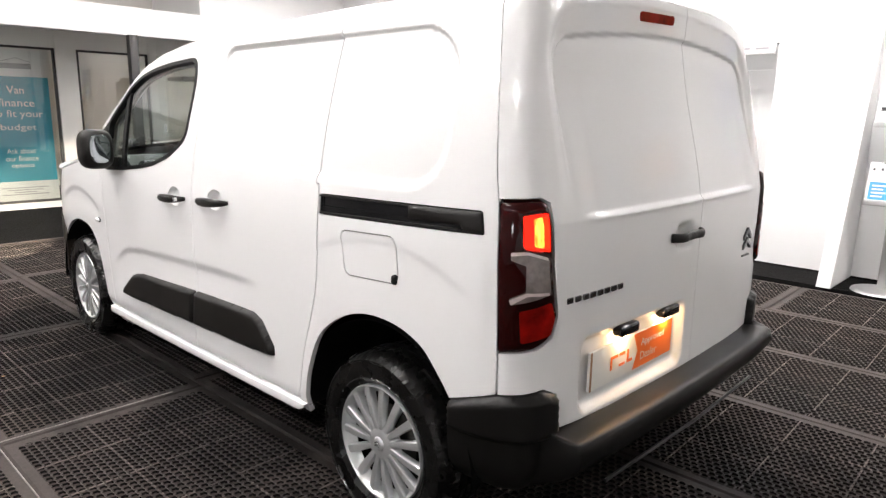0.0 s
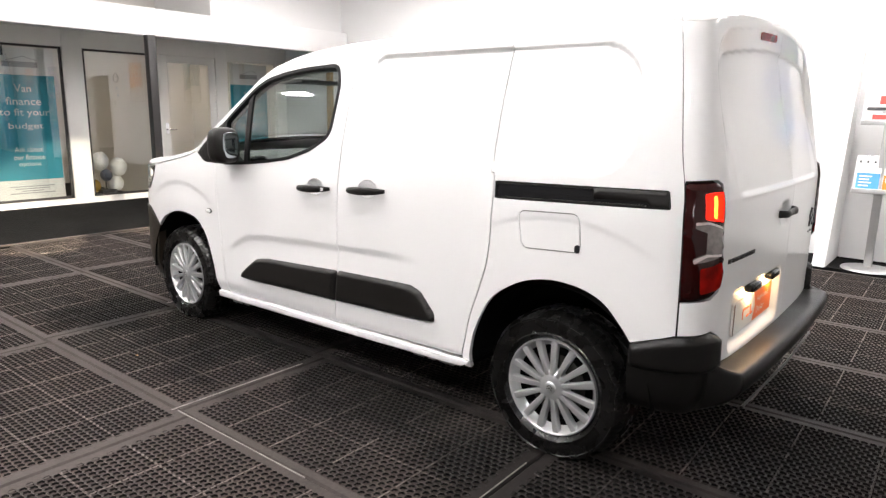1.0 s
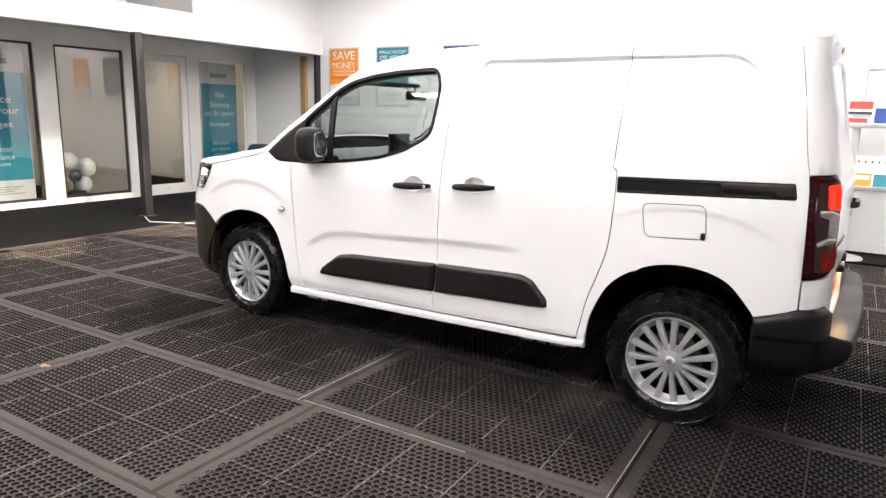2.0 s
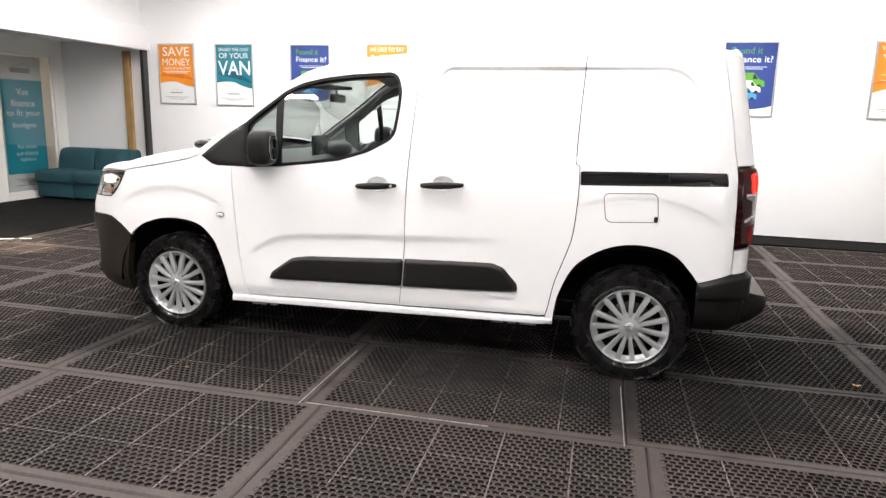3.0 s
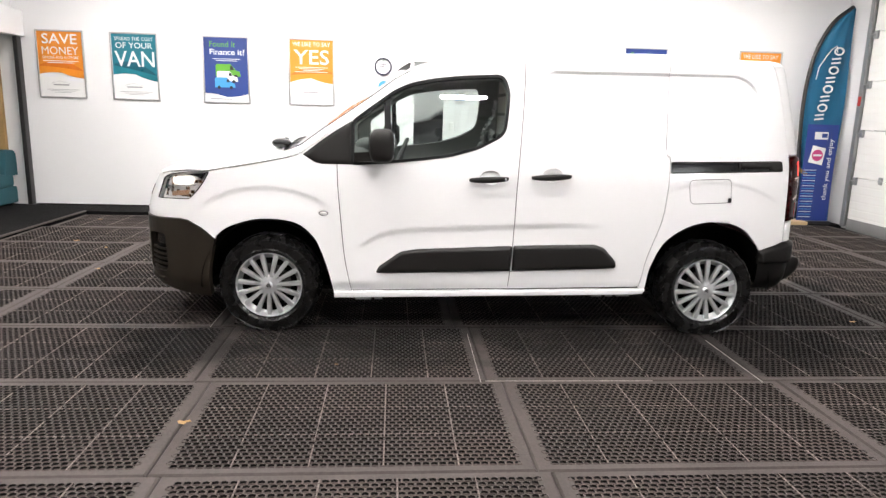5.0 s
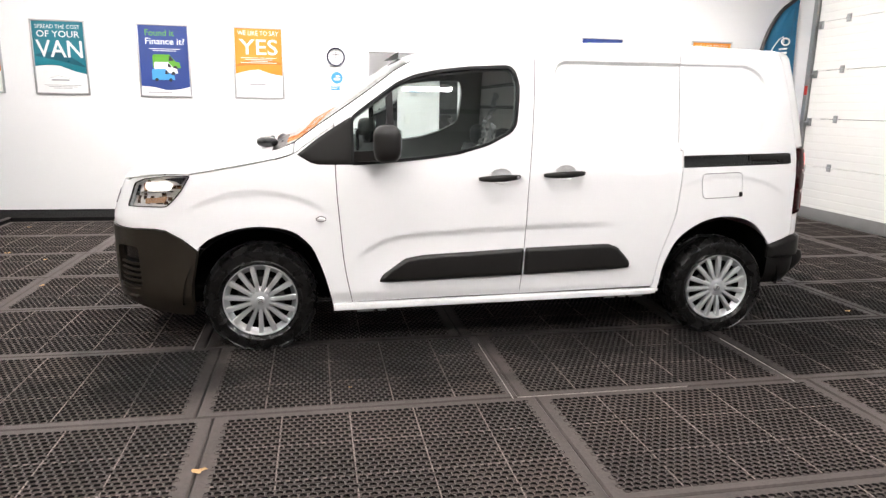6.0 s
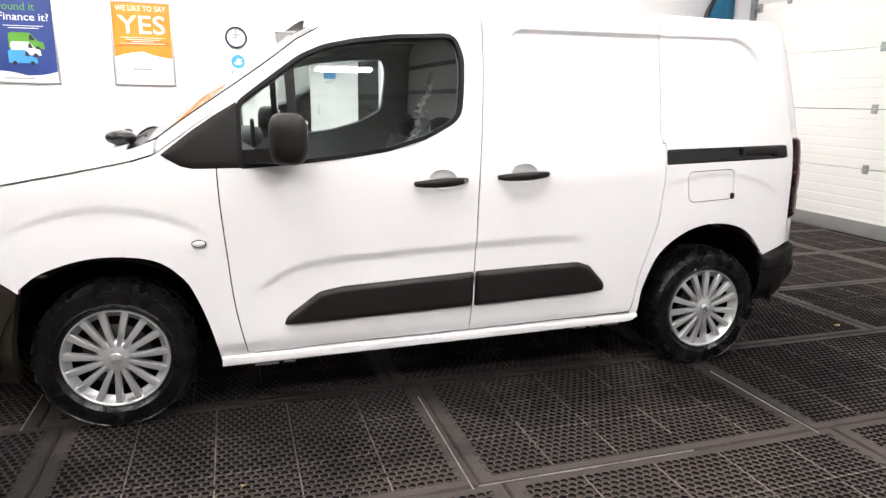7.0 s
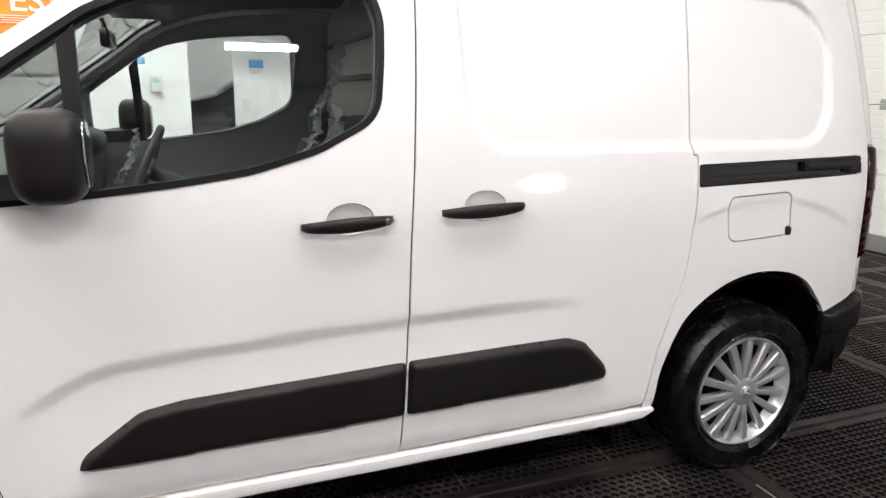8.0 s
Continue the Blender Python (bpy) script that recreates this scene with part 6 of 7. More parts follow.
sw = thing("wall_box", pose(-2.93, 7.30, 1.13), "small white plastic box on the dividing panel", "box")
part("case", Shape().box(0, 0.07, -0.03, -0.0005, 0, 0.12, 0.006), WHITE_FRAME, sw)
disp = thing("soap_dispenser", pose(-3.80, WALL_Y + 0.0, 1.42), "small white and green dispenser on the wall", "dispenser")
part("case", Shape().box(0, 0.09, -0.06, -0.0005, -0.12, 0.04, 0.012), WHITE_FRAME, disp)
part("label", Shape().box(0.015, 0.075, -0.062, -0.0602, -0.03, 0.02), surface("pale_green_print", (0.35, 0.6, 0.5), 0.4), disp)
head = thing("header_sign", pose(-2.62, WALL_Y - 0.001, 2.065), "pale header sign above the opening with grey marks", "sign")
part("board", Shape().box(0, 0.36, -0.02, 0, -0.10, 0.0, 0.003), PAPER, head)
part("mark", Shape().box(0.06, 0.13, -0.0225, -0.0205, -0.06, -0.04).box(0.18, 0.30, -0.0225, -0.0205, -0.06, -0.04), GREY_PRINT, head)


# finance banners behind the office glass
def finance_banner(m, label, w=0.82, h=1.95):
    b = thing("banner", m, label, "banner", group="finance banners")
    bd = part("board", Shape().box(0, w, -0.012, 0, 0, h, 0.002), PAPER, b, "white printed board")
    part("colour_field", Shape().box(0.01, w - 0.01, -0.0145, -0.0125, 0.27, h - 0.34), CYAN, bd, "teal field")
    z = h - 0.56
    for t, wd in (("Van", 0.20), ("finance", 0.42), ("to fit your", 0.60), ("budget", 0.42)):
        text(t, wd, 0.10 if "f" not in t or t == "finance" else 0.12, (w - wd) / 2, z, bd, PAPER, y=-0.0165, bold=0.006)
        z -= 0.165
    z -= 0.12
    for t, wd in (("Ask about", 0.34), ("our finance", 0.38), ("options", 0.27)):
        text(t, wd, 0.07, (w - wd) / 2, z, bd, PAPER, y=-0.0165)
        z -= 0.10
    part("mark", Shape().box(0.2, w - 0.2, -0.0135, -0.0123, h - 0.24, h - 0.17).tube([(0.25, -0.013, h - 0.16), (0.45, -0.013, h - 0.10), (w - 0.2, -0.013, h - 0.15)], 0.004, 5), GREY_PRINT, bd, "grey mark of plain shapes", False)
    part("print_block", bars(Shape(), 0.12, 0.19, w - 0.24, 4, 0.012, 0.03, -0.0122, centre=True), GREY_PRINT, bd, smooth=False)


finance_banner(pose(GLAZED_X - 0.12, 2.10, 0.10, 0, 0, 90), "teal and white finance banner behind the office glass", 0.82, 1.98)
finance_banner(pose(GLAZED_X - 0.12, 5.62, 0.10, 0, 0, 90), "teal and white finance banner behind the office window", 0.74, 1.98)


curtain = thing("blind_box", pose(GLAZED_X - 0.10, 1.9, 1.98), "dark brown box at the head of the window", "box")
part("case", Shape().box(-0.04, 0.02, 0, 0.42, 0, 0.14, 0.004), BLACK_STEEL, curtain)

for k, (y, z, r, mt, lb) in enumerate(((3.55, 0.55, 0.125, BALLOON, "white"), (3.84, 0.45, 0.125, BALLOON, "white"), (3.80, 0.20, 0.12, BALLOON, "white"), (3.63, 0.34, 0.085, BALLOON_GREY, "grey"), (3.47, 0.18, 0.09, BALLOON_GOLD, "gold"))):
    bl = thing("balloon", pose(-10.62 - 0.05 * (k % 3), y, z), lb + " party balloon behind the office glass", "balloon", group="balloons")
    part("skin", Shape().ball((0, 0, 0), r, r, r * 1.12, 2.0, 24), mt, bl, smooth=True)
    part("knot", Shape().lathe([(0.002, -r * 1.12), (0.012, -r * 1.12 - 0.02)], (0, 0, 0), 10, "z"), mt, bl)
tree = thing("balloon_stand", pose(-10.72, 3.66, -0.042), "dark balloon stand on the office floor", "stand")
part("base", Shape().box(-0.12, 0.12, -0.12, 0.12, 0, 0.16, 0.02), BLACK_STEEL, tree)
part("pole", Shape().tube([(0, 0, 0.15), (0, 0, 0.5)], 0.008), BLACK_STEEL, tree)

# teal sofa of two units under the beam
def sofa_unit(x):
    so = thing("sofa_unit", pose(x, 6.12, 0.004), "low teal upholstered sofa unit against the wall", "sofa", group="teal sofa units")
    part("base", Shape().box(0.01, 0.65, -0.16, 0.52, 0.03, 0.25, 0.02), TEAL_CLOTH, so)
    part("seat", Shape().box(0.0, 0.66, -0.20, 0.46, 0.24, 0.43, 0.05), TEAL_CLOTH, so)
    part("backrest", Shape().loft([[(xx, yy, z) for xx, yy in ((0.01 + c, y0), (0.05 + c, y0 - 0.02), (0.61 - c, y0 - 0.02), (0.65 - c, y0), (0.65 - c, y1), (0.01 + c, y1))] for y0, y1, z, c in ((0.27, 0.55, 0.40, 0.0), (0.30, 0.55, 0.58, 0.0), (0.33, 0.55, 0.68, 0.004), (0.37, 0.54, 0.725, 0.016), (0.41, 0.52, 0.740, 0.04))]), TEAL_CLOTH, so)
    for xx in (0.06, 0.56):
        for yy in (-0.10, 0.44):
            part("foot", Shape().box(xx, xx + 0.04, yy, yy + 0.04, 0, 0.032), BLACK_STEEL, so)


sofa_unit(-10.17)
sofa_unit(-9.50)

# leaflet stand
st = thing("leaflet_stand", pose(-1.10, 6.28, 0.0), "silver leaflet stand with two brochure trays", "leaflet stand")
part("base", Shape().lathe([(0.0005, 0.030), (0.15, 0.028), (0.215, 0.016), (0.22, 0.004)], (0, 0.02, 0), 48, "z"), SILVER, st, "round silver base", True)
part("pole", Shape().box(-0.035, 0.035, 0.02, 0.05, 0.02, 1.90, 0.008).box(-0.035, 0.30, 0.02, 0.05, 1.88, 1.94, 0.012), SILVER, st)


def tray(z, leaflets):
    t = part("tray", Shape().add([(-0.21, -0.01, z), (0.36, -0.01, z), (0.36, 0.06, z + 0.33), (-0.21, 0.06, z + 0.33), (-0.21, 0.01, z - 0.01), (0.36, 0.01, z - 0.01), (0.36, 0.08, z + 0.33), (-0.21, 0.08, z + 0.33)], [(0, 1, 2, 3), (7, 6, 5, 4), (0, 4, 5, 1), (1, 5, 6, 2), (2, 6, 7, 3), (3, 7, 4, 0)]).box(-0.21, 0.36, -0.05, 0.01, z - 0.012, z + 0.035, 0.004), SILVER, st, "grey metal tray")
    for x, w, h, mt in leaflets:
        lf = part("leaflet", Shape().add([(x, -0.022, z + 0.012), (x + w, -0.022, z + 0.012), (x + w, -0.022 + h * 0.2, z + 0.012 + h), (x, -0.022 + h * 0.2, z + 0.012 + h)], [(0, 1, 2, 3)]), PAPER, t, "white printed leaflet")
        if mt is not PAPER:
            part("colour_field", Shape().add([(x + 0.004, -0.0245, z + 0.02), (x + w - 0.004, -0.0245, z + 0.02), (x + w - 0.004, -0.0245 + h * 0.12, z + 0.02 + h * 0.62), (x + 0.004, -0.0245 + h * 0.12, z + 0.02 + h * 0.62)], [(0, 1, 2, 3)]), mt, lf)
    return t


low = tray(0.72, [(-0.19, 0.19, 0.25, LIGHT_BLUE), (0.02, 0.17, 0.23, ORANGE), (0.20, 0.15, 0.22, TEAL)])
top = tray(1.34, [(-0.185, 0.30, 0.27, PAPER), (0.13, 0.21, 0.26, BLUE)])


def slanted(name, x0, x1, z0, z1, base, material, parent, lift=0.027):
    """A flat patch that follows the leaflets' slope."""
    y = lambda z: -lift + (z - base - 0.012) * 0.2
    return part(name, Shape().add([(x0, y(z0), z0), (x1, y(z0), z0), (x1, y(z1), z1), (x0, y(z1), z1)], [(0, 1, 2, 3)]), material, parent, smooth=False)


slanted("red_block", -0.09, 0.11, 1.51, 1.585, 1.34, RED, top)
slanted("dark_band", -0.18, 0.11, 1.455, 1.485, 1.34, INK, top)
slanted("printed_car", -0.13, 0.08, 1.375, 1.42, 1.34, RED, top)
slanted("printed_car", -0.06, 0.10, 1.43, 1.452, 1.34, GREY_PRINT, top)
for k in range(9):
    slanted("dot", -0.18 + k * 0.058, -0.165 + k * 0.058, 0.985, 1.005, 0.72, INK, low)
for k in range(4):
    slanted("print_bar", -0.165, -0.165 + 0.10 * (1 - 0.2 * (k % 2)), 0.86 - k * 0.028, 0.872 - k * 0.028, 0.72, PAPER, low, 0.030)
slanted("print_bar", 0.04, 0.17, 0.82, 0.86, 0.72, PAPER, low, 0.030)

# sail banner in the corner
fb = thing("feather_banner", pose(2.27, 6.40, 0.004), "tall teal feather banner with a dark pole", "banner")
outline = [(-0.27, 0.30), (-0.33, 0.9), (-0.36, 1.5), (-0.34, 2.0), (-0.25, 2.4), (-0.08, 2.72), (0.16, 2.92), (0.42, 2.2), (0.40, 1.3), (0.30, 0.30)]
n = 30
edge_l = catmull(outline[:7], 8)
s = Shape()
rows_z = np.linspace(0.02, 2.90, 60)
rings = []
for z in rows_z:
    xl = float(np.interp(z, edge_l[:, 1], edge_l[:, 0], left=-0.27)) if z > 0.3 else -0.27
    rings.append([(xl + (0.20 - xl) * k / 12, 0.02 * math.sin(3.0 * z + k * 0.5) + 0.012 * math.sin(k * 1.3), z) for k in range(13)])
part("cloth", s.loft(rings, closed=False, caps=False), surface("teal_banner_cloth", (0.008, 0.13, 0.25), 0.7, vary=0.25, scale=3), fb, "teal cloth sail", True)
part("pole", Shape().tube([(-0.27, 0.0, 0.0), (-0.275, 0.0, 0.2)] + [(float(q[0]) - 0.012, 0.0, float(q[1])) for q in edge_l], 0.026, 10), BLACK_STEEL, fb, "dark pole with black sleeve", True)
part("foot", Shape().box(-0.34, 0.1, -0.14, 0.14, 0.0, 0.03, 0.01), BLACK_STEEL, fb)
def mark_bars(parent, bars_list, material, y):
    for x0, z0, x1, z1, wd in bars_list:
        d = Vector((x1 - x0, 0, z1 - z0))
        nrm = Vector((-d.z, 0, d.x)).normalized() * wd / 2
        a, b = Vector((x0, y, z0)), Vector((x1, y, z1))
        part("mark", Shape().add([a - nrm, b - nrm, b + nrm, a + nrm], [(0, 1, 2, 3)]), material, parent, smooth=False)


# plain strokes up the sail in place of a logo
for k in range(8):
    cx, cz = -0.15 + 0.022 * k, 1.46 + 0.125 * k
    if k % 2:
        part("mark", Shape().tube([(cx + 0.060 * math.cos(a), -0.05, cz + 0.045 * math.sin(a)) for a in np.linspace(0, 2 * math.pi, 17)], 0.012, 6), PAPER, fb, smooth=True)
    else:
        mark_bars(fb, [(cx - 0.07, cz - 0.035, cx + 0.06, cz - 0.02, 0.022), (cx - 0.07, cz + 0.02, cx + 0.06, cz + 0.035, 0.022)], PAPER, -0.05)
part("mark", Shape().tube([(-0.27, -0.05, 1.96), (-0.25, -0.05, 2.12), (-0.17, -0.05, 2.26), (-0.10, -0.05, 2.36), (-0.04, -0.05, 2.40), (-0.02, -0.05, 2.32)], 0.008, 6), PAPER, fb, "thin white outline shape", True)
me = lettering("thank you and enjoy", 0.84, 0.085, 0, 0, 0, 0.006)
pb = thing("pull_up_banner", pose(2.14, 6.22, 0.004), "royal blue banner foot with white words and stripes", "banner")
pbs = part("sheet", Shape().box(-0.24, 0.20, 0.0, 0.006, 0.03, 1.36), surface("navy_print", (0.014, 0.04, 0.24), 0.4, vary=0.2), pb, "royal blue printed sheet")
me.transform(Matrix.Translation((0.160, -0.004, 0.33)) @ Matrix.Rotation(radians(-90), 4, "Y"))
part("letters", me, PAPER, pbs, smooth=False)
for k in range(19):
    part("stripe", Shape().box(-0.225, -0.045, -0.0035, -0.001, 0.09 + k * 0.036, 0.097 + k * 0.036), LIGHT_BLUE if k % 2 else PAPER, pbs, smooth=False)
part("mark", Shape().box(-0.13, 0.06, -0.004, -0.001, 1.16, 1.26, 0.001), PAPER, pbs)
part("mark", Shape().box(-0.03, 0.045, -0.006, -0.0045, 1.185, 1.24), BLUE, pbs)
nt = part("notice", Shape().add([(-0.18, -0.005, 0.85), (0.02, -0.005, 0.81), (0.05, -0.005, 1.04), (-0.14, -0.005, 1.08)], [(0, 1, 2, 3)]), PAPER, pbs, "white notice with a red disc")
part("disc", Shape().lathe([(0.0005, -0.0075), (0.078, -0.0075)], (-0.062, 0, 0.945), 30), MAGENTA, nt)
part("disc_bar", Shape().box(-0.12, -0.004, -0.0095, -0.0085, 0.932, 0.958), PAPER, nt)
part("base", Shape().box(-0.27, 0.23, -0.06, 0.06, 0.0, 0.04, 0.01), BLACK_STEEL, pb)

# barrier post on a timber foot
bp = thing("barrier_post", pose(1.74, 6.25, 0.004), "steel post on a pale timber foot", "post")
part("foot", Shape().box(-0.23, 0.23, -0.20, 0.20, 0.0, 0.045, 0.004), surface("pale_plywood", (0.55, 0.40, 0.23), 0.7, vary=0.2, scale=5), bp, "pale plywood foot")
part("post", Shape().tube([(0, 0, 0.045), (0.03, 0, 0.88)], 0.028, 16), STEEL, bp, "grey steel post", True)
part("post", Shape().tube([(0.15, 0.05, 0.045), (0.16, 0.05, 0.30)], 0.025, 16), STEEL, bp, "grey steel post", True)
part("sign_plate", Shape().add([(-0.18, -0.03, 0.87), (0.22, -0.03, 0.66), (0.24, -0.03, 0.70), (-0.02, -0.03, 0.86), (-0.18, -0.022, 0.87), (0.22, -0.022, 0.66), (0.24, -0.022, 0.70), (-0.02, -0.022, 0.86)], [(0, 1, 2, 3), (7, 6, 5, 4), (0, 4, 5, 1), (1, 5, 6, 2), (2, 6, 7, 3), (3, 7, 4, 0)]), RAW_WOOD, bp, "pale tilted plate")

# dark car in the next room
car = thing("car", pose(-2.02, 9.6, -0.042), "black parked car in the next room", "car")
prof = [(-2.1, 0.35), (-2.14, 0.80), (-1.95, 1.12), (-1.15, 1.34), (-0.35, 1.86), (0.1, 1.97), (1.9, 1.97), (2.1, 1.85), (2.15, 1.2), (2.15, 0.4), (1.9, 0.25), (-1.9, 0.22)]
rings = []
for yy, k in ((-0.90, 0.93), (-0.92, 0.97), (-0.84, 1.0), (0.84, 1.0), (0.92, 0.97), (0.90, 0.93)):
    rings.append([(x, yy * (1 - 0.12 * max(0, (z - 1.25) / 0.7)), 0.25 + (z - 0.25) * (k if z > 1.2 else 1)) for x, z in prof])
part("body", Shape().loft(rings), CAR_BLACK, car, "black bodywork")
part("windscreen", Shape().add([(-1.13, -0.76, 1.37), (-1.13, 0.76, 1.37), (-0.40, 0.66, 1.845), (-0.40, -0.66, 1.845)], [(0, 1, 2, 3)]), SCREEN_DARK, car, "dark windscreen")
part("pillar", Shape().tube([(-1.13, -0.80, 1.36), (-0.38, -0.70, 1.86)], 0.022, 8), SILVER, car, "bright windscreen edge")
part("side_window", Shape().add([(-0.90, -0.918, 1.28), (0.5, -0.918, 1.28), (0.5, -0.86, 1.78), (-0.20, -0.86, 1.78)], [(0, 1, 2, 3)]), SCREEN_DARK, car, "dark side window")
for x in (-1.35, 1.35):
    for y, d in ((-0.90, 0.0), (0.70, 0.0)):
        part("wheel", Shape().lathe([(0.001, 0.0), (0.2, 0.0), (0.3, 0.01), (0.32, 0.04), (0.32, 0.18), (0.2, 0.2)], (x, y, 0.32), 32), TYRE, car, "black wheel")
part("headlamp", Shape().ball((-1.95, -0.62, 0.74), 0.12, 0.16, 0.06), CHROME, car)

# dry leaves and bits on the mats
for x, y, a, k in ((-4.49, 0.045, 20, 0.034), (-1.03, 0.25, 70, 0.036), (-0.38, 1.62, 10, 0.028), (-6.88, 4.10, 50, 0.032), (-6.45, 3.79, 130, 0.03), (-6.13, 2.90, 80, 0.03), (-7.24, 5.45, 15, 0.024), (-3.9, 0.75, 0, 0.012)):
    s = Shape()
    pts = []
    for i in range(12):
        t = 2 * math.pi * i / 12
        r = k * (0.6 + 0.4 * abs(math.cos(t * 1.5)))
        pts.append((r * math.cos(t), 0.6 * r * math.sin(t), 0.004 + 0.25 * abs(r * math.sin(t * 2))))
    s.add([(0, 0, 0.003)] + pts, [(0, i + 1, (i + 1) % 12 + 1) for i in range(12)])
    solid("leaf", s, LEAF, pose(x, y, 0.006, 0, 0, a), "small dry brown leaf on the rubber mats", "leaf", "dry leaves", smooth=True)
cab = Shape().tube([(-8.5, 3.3, 0.01), (-8.1, 3.1, 0.01), (-7.9, 3.2, 0.01), (-7.6, 3.35, 0.012)], 0.006, 6)
solid("cable", cab, surface("white_cable", (0.6, 0.6, 0.58), 0.5), None, "thin white cable lying on the floor", "cable")


# ---- rubber ring mats: pieces of the floor ----
MAT_X, MAT_Y = 1.502, 0.900
HOLE_X, HOLE_Y = 0.0338, 0.0300


def mat_mesh(seed, wide=MAT_X):
    """One mat: a smooth border, and inside it staggered holes with walls."""
    rnd = random.Random(seed)
    bx, by = 0.046, 0.040
    nx, ny = int((wide - 2 * bx) / HOLE_X), int((MAT_Y - 2 * by) / HOLE_Y)
    gx, gy = nx * HOLE_X, ny * HOLE_Y
    verts, faces, mats = [], [], []
    x0, y0 = -gx / 2, -gy / 2
    index = {}

    def vid(x, y, z=0.0):
        key = (round(x, 5), round(y, 5), z)
        if key not in index:
            index[key] = len(verts)
            verts.append((x, y, z))
        return index[key]
    for j in range(ny):
        shift = 0.25 if j % 2 else -0.25
        for i in range(nx):
            cx, cy = x0 + (i + 0.5 + shift) * HOLE_X, y0 + (j + 0.5) * HOLE_Y
            # quarter points of the cell's lower and upper edge keep the rows joined
            l, r, b, t = cx - HOLE_X / 2, cx + HOLE_X / 2, cy - HOLE_Y / 2, cy + HOLE_Y / 2
            ring = [(l, t), (l, b), (cx, b), (r, b), (r, t), (cx, t)]
            hw, hh = HOLE_X * 0.94, HOLE_Y * 0.88
            ox = 0.0
            hole = [(cx + ox + a * hw, cy + c * hh) for a, c in ((-0.40, 0.36), (-0.40, -0.30), (0.0, -0.5), (0.40, -0.30), (0.40, 0.36), (0.0, 0.5))]
            o = [vid(*q) for q in ring]
            z = 0.0022 + 0.0016 * rnd.random()
            h = len(verts)
            verts.extend((x, y, z) for x, y in hole)
            d = len(verts)
            verts.extend((cx + (x - cx) * 0.92, cy + (y - cy) * 0.92, -0.0055) for x, y in hole)
            if rnd.random() < 0.55:
                g = len(verts)
                gx0, gy0 = cx + HOLE_X * 0.5, cy + rnd.uniform(-0.003, 0.003)
                verts.extend([(gx0 - 0.0035, gy0 - 0.007, 0.0005), (gx0 + 0.0035, gy0 - 0.007, 0.0005), (gx0 + 0.0035, gy0 + 0.007, 0.0005), (gx0 - 0.0035, gy0 + 0.007, 0.0005), (gx0, gy0 - 0.004, 0.0045), (gx0, gy0 + 0.004, 0.0045)])
                faces.extend([(g, g + 1, g + 4), (g + 1, g + 2, g + 5, g + 4), (g + 2, g + 3, g + 5), (g + 3, g, g + 4, g + 5)])
                mats += [1] * 4
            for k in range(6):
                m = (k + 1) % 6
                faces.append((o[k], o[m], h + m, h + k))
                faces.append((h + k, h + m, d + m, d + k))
                # slot 3 paints the walls of each hole as shaded
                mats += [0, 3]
            faces.append(tuple(range(d, d + 6)))
            mats.append(4)
    hx, hy = wide / 2 - 0.002, MAT_Y / 2 - 0.002
    k = len(verts)
    verts += [(-hx, -hy, -0.006), (hx, -hy, -0.006), (hx, hy, -0.006), (-hx, hy, -0.006), (-hx + 0.008, -hy + 0.008, 0.001), (hx - 0.008, -hy + 0.008, 0.001), (hx - 0.008, hy - 0.008, 0.001), (-hx + 0.008, hy - 0.008, 0.001),
              (-gx / 2 + 0.009, -gy / 2, 0.0006), (gx / 2 - 0.009, -gy / 2, 0.0006), (gx / 2 - 0.009, gy / 2, 0.0006), (-gx / 2 + 0.009, gy / 2, 0.0006), (-hx, -hy, -0.040), (hx, -hy, -0.040), (hx, hy, -0.040), (-hx, hy, -0.040)]
    for a in range(4):
        b = (a + 1) % 4
        faces += [(k + 12 + a, k + 12 + b, k + b, k + a), (k + a, k + b, k + 4 + b, k + 4 + a), (k + 4 + a, k + 4 + b, k + 8 + b, k + 8 + a)]
        mats += [1, 1, 1]
    # raised ribs across the mat
    for j in (ny // 3, 2 * ny // 3):
        y = y0 + j * HOLE_Y
        for i in range(nx):
            x = x0 + (i + 0.5) * HOLE_X
            k = len(verts)
            verts += [(x - 0.008, y - 0.005, 0.002), (x + 0.008, y - 0.005, 0.002), (x + 0.008, y + 0.005, 0.002), (x - 0.008, y + 0.005, 0.002), (x - 0.005, y, 0.006), (x + 0.005, y, 0.006)]
            faces += [(k, k + 1, k + 5, k + 4), (k + 2, k + 3, k + 4, k + 5), (k + 1, k + 2, k + 5), (k + 3, k, k + 4)]
            mats += [2] * 4
    for i in range(1, 5 if wide > 1.2 else 3):
        x = -wide / 2 + MAT_X * i / 5 + rnd.uniform(-0.01, 0.01)
        for j in range(ny):
            if rnd.random() < 0.12:
                continue
            k = len(verts)
            a, b, w = y0 + (j + 0.04) * HOLE_Y, y0 + (j + rnd.uniform(0.8, 0.99)) * HOLE_Y, rnd.uniform(0.0026, 0.0042)
            verts += [(x - w, a, 0.0015), (x + w, a, 0.0015), (x + w, b, 0.0015), (x - w, b, 0.0015), (x - w * 0.6, a, 0.004), (x + w * 0.6, a, 0.004), (x + w * 0.6, b, 0.004), (x - w * 0.6, b, 0.004)]
            faces += [(k, k + 1, k + 5, k + 4), (k + 1, k + 2, k + 6, k + 5), (k + 2, k + 3, k + 7, k + 6), (k + 3, k, k + 4, k + 7), (k + 4, k + 5, k + 6, k + 7)]
            mats += [2] * 5
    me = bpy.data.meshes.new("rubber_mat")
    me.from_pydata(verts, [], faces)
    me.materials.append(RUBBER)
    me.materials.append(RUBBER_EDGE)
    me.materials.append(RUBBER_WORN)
    me.materials.append(HOLE_SHADE)
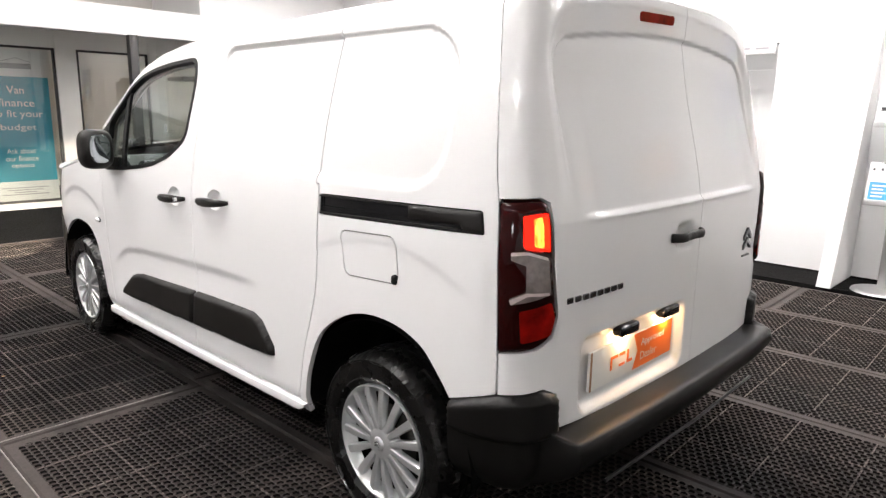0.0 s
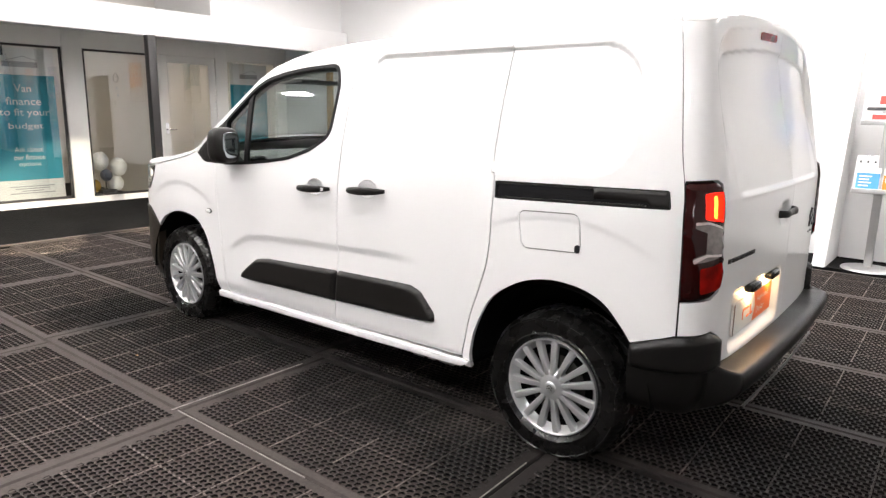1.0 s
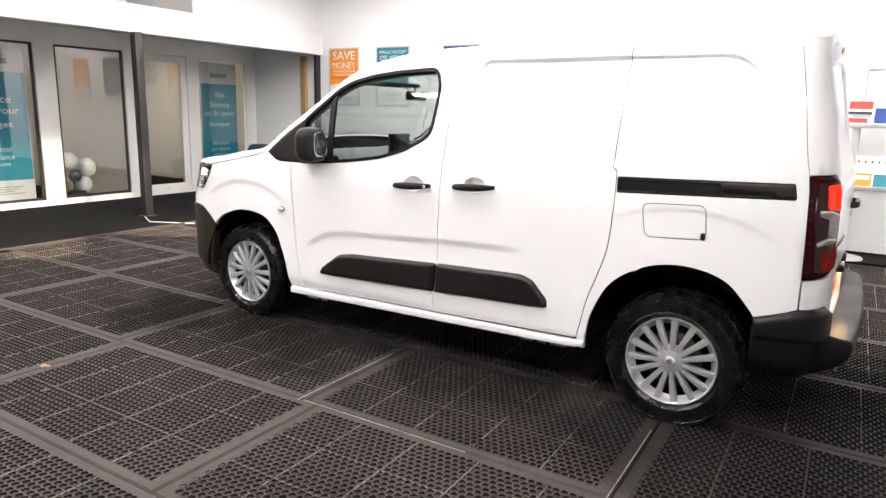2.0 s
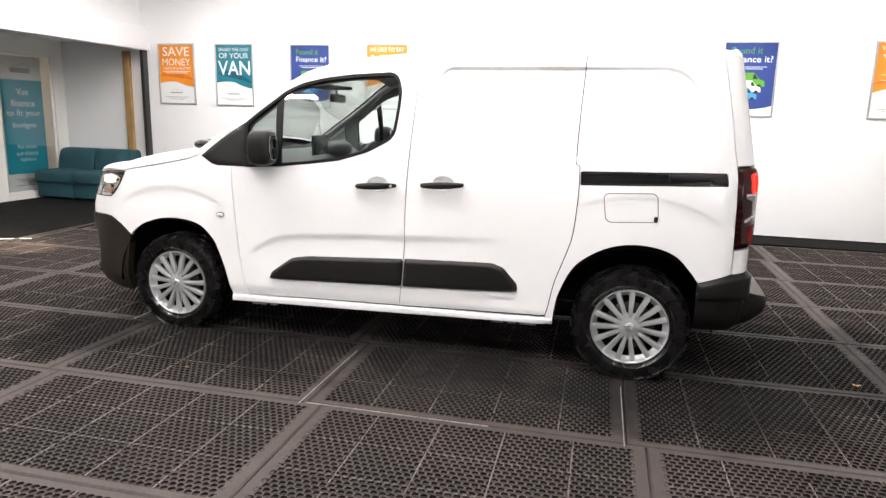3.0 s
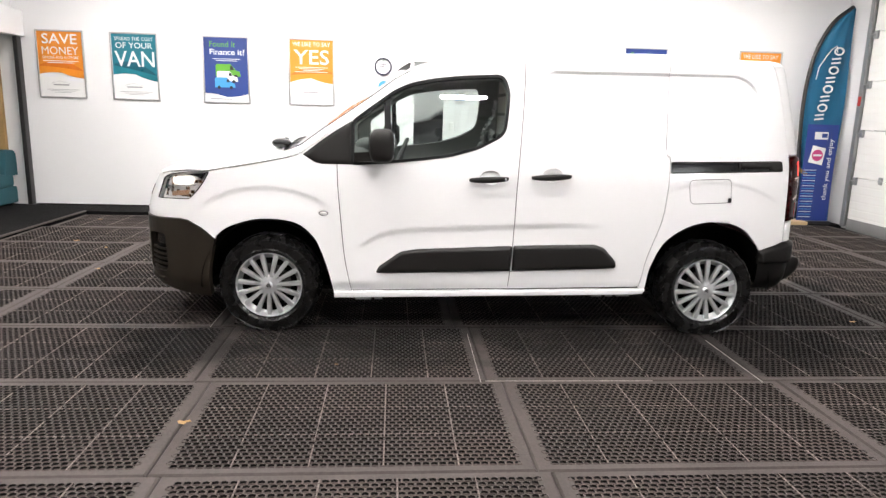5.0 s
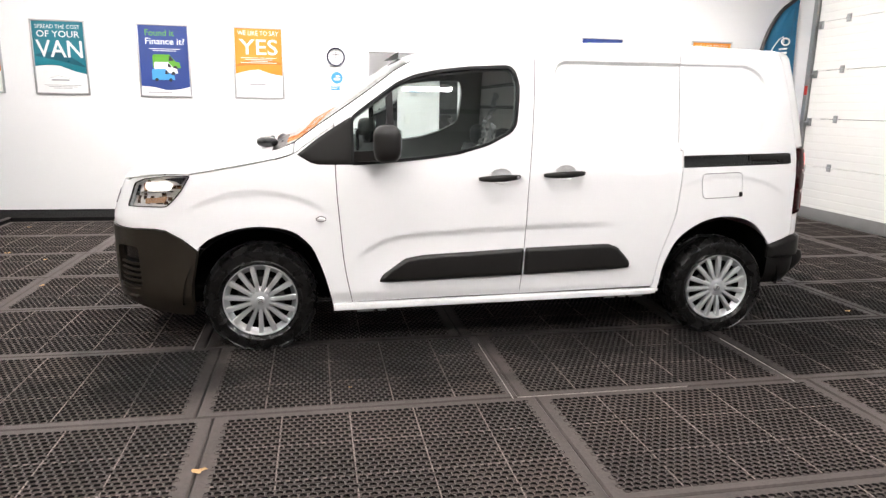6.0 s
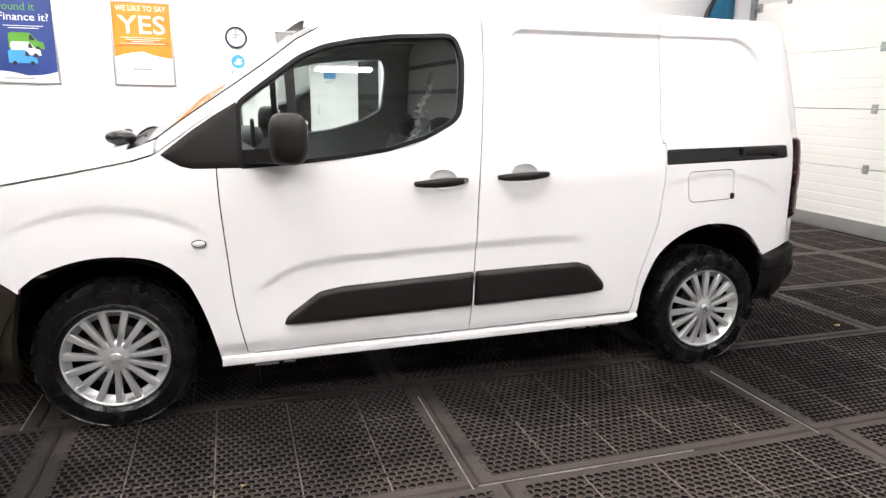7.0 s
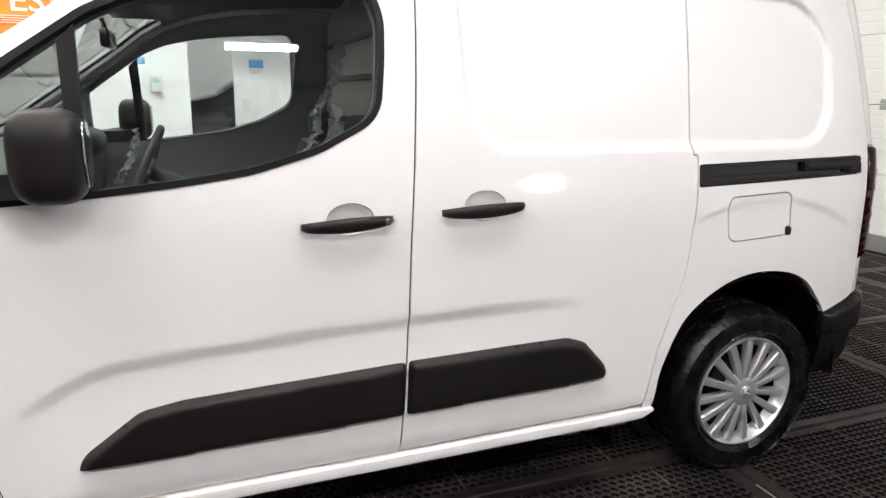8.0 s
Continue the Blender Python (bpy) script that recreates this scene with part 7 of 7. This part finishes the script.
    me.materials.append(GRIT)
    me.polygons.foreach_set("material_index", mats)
    me.update()
    return me


def far_rubber():
    """Rubber whose holes are too far off to be built: dark dots and relief."""
    m = surface("perforated_rubber", (0.078, 0.060, 0.052), 0.75, vary=0.45, scale=1.6, fine=90)
    n, l = m.node_tree.nodes, m.node_tree.links
    co, mp, vo, mr, mx, bp = n.new("ShaderNodeTexCoord"), n.new("ShaderNodeMapping"), n.new("ShaderNodeTexVoronoi"), n.new("ShaderNodeMapRange"), n.new("ShaderNodeMix"), n.new("ShaderNodeBump")
    mp.inputs["Scale"].default_value = (1 / HOLE_X, 1 / HOLE_Y, 1.0)
    vo.inputs["Scale"].default_value, vo.inputs["Randomness"].default_value = 1.0, 0.25
    l.new(co.outputs["Object"], mp.inputs["Vector"])
    l.new(mp.outputs["Vector"], vo.inputs["Vector"])
    mr.inputs["From Min"].default_value, mr.inputs["From Max"].default_value = 0.28, 0.40
    l.new(vo.outputs["Distance"], mr.inputs["Value"])
    mx.data_type = "RGBA"
    b = n["Principled BSDF"]
    src = b.inputs["Base Color"].links[0].from_socket
    mx.inputs["A"].default_value = (0.026, 0.0205, 0.0185, 1)
    l.new(mr.outputs["Result"], mx.inputs["Factor"])
    l.new(src, mx.inputs["B"])
    l.new(mx.outputs["Result"], b.inputs["Base Color"])
    bp.inputs["Strength"].default_value, bp.inputs["Distance"].default_value = 0.6, 0.006
    l.new(mr.outputs["Result"], bp.inputs["Height"])
    l.new(bp.outputs["Normal"], b.inputs["Normal"])
    return m


CUT = 0.93
near_mats = [mat_mesh(k) for k in range(2)]
cut_mat = mat_mesh(9, CUT)
s = Shape().box(-MAT_X / 2 + 0.002, MAT_X / 2 - 0.002, -MAT_Y / 2 + 0.002, MAT_Y / 2 - 0.002, -0.040, 0.0, 0.004)
far_mat = s.mesh("rubber_mat", False)
far_mat.materials.append(RUBBER_EDGE)
far_mat.materials.append(far_rubber())
bm = bmesh.new()
bm.from_mesh(far_mat)
q = [bm.verts.new((x, y, 0.0015)) for x, y in ((-MAT_X / 2 + 0.046, -MAT_Y / 2 + 0.04), (MAT_X / 2 - 0.046, -MAT_Y / 2 + 0.04), (MAT_X / 2 - 0.046, MAT_Y / 2 - 0.04), (-MAT_X / 2 + 0.046, MAT_Y / 2 - 0.04))]
f = bm.faces.new(q)
f.material_index = 1
bm.to_mesh(far_mat)
bm.free()
rnd = random.Random(5)
for j in range(-6, 8):
    y = 0.552 + (j - 0.5) * MAT_Y
    jog = {-2: 0.10, -1: 0.09, 0: 0.035, 1: -0.045, 2: -0.14, 3: -0.10, 4: -0.09}.get(j, rnd.uniform(-0.06, 0.06))
    for i in range(-4, 4):
        x = -3.045 + (i + 0.5) * MAT_X + jog
        if x - MAT_X / 2 < -7.75 or x + MAT_X / 2 > 2.62 or y + MAT_Y / 2 > 6.2 or y - MAT_Y / 2 < -5.7:
            if not (x + MAT_X / 2 < 2.75 and -7.75 < x - MAT_X / 2 and y + MAT_Y / 2 <= 6.2 and y - MAT_Y / 2 >= -5.7):
                continue
        close = -1.6 < y < 6.0 and -7.5 < x < 2.0
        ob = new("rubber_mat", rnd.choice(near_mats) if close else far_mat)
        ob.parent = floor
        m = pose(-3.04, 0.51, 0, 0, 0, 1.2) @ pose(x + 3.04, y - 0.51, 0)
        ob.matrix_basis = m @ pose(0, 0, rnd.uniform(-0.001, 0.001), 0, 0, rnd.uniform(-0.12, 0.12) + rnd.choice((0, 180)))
# cut mats that fill the floor up to the sectional door
for j in range(-1, 7):
    y = 0.552 + (j - 0.5) * MAT_Y
    jog = {-1: 0.09, 0: 0.035, 1: -0.045, 2: -0.14, 3: -0.10, 4: -0.09}.get(j, 0.0)
    x = -3.045 + 3 * MAT_X + CUT / 2 + jog
    ob = new("rubber_mat", cut_mat)
    ob.parent = floor
    ob.matrix_basis = pose(-3.04, 0.51, 0, 0, 0, 1.2) @ pose(x + 3.04, y - 0.51, 0.0005)
for x0, y0, x1, y1 in ((-3.125, 0.53, -3.130, 1.30), (-1.60, 0.55, -1.615, 1.22), (-3.10, 0.545, -2.20, 0.562), (-4.765, 1.40, -4.775, 1.86)):
    dx, dy = x1 - x0, y1 - y0
    k = math.hypot(dx, dy)
    nx, ny = -dy / k * 0.0018, dx / k * 0.0018
    q = Shape().add([(x0 - nx, y0 - ny, 0.0005), (x1 - nx, y1 - ny, 0.0005), (x1 + nx, y1 + ny, 0.0005), (x0 + nx, y0 + ny, 0.0005), (x0 - nx, y0 - ny, 0.005), (x1 - nx, y1 - ny, 0.005), (x1 + nx, y1 + ny, 0.005), (x0 + nx, y0 + ny, 0.005)], [(4, 5, 6, 7), (0, 1, 5, 4), (1, 2, 6, 5), (2, 3, 7, 6), (3, 0, 4, 7)])
    part("seam_edge", q, SEAM, floor, "pale edge of a mat seam", False)
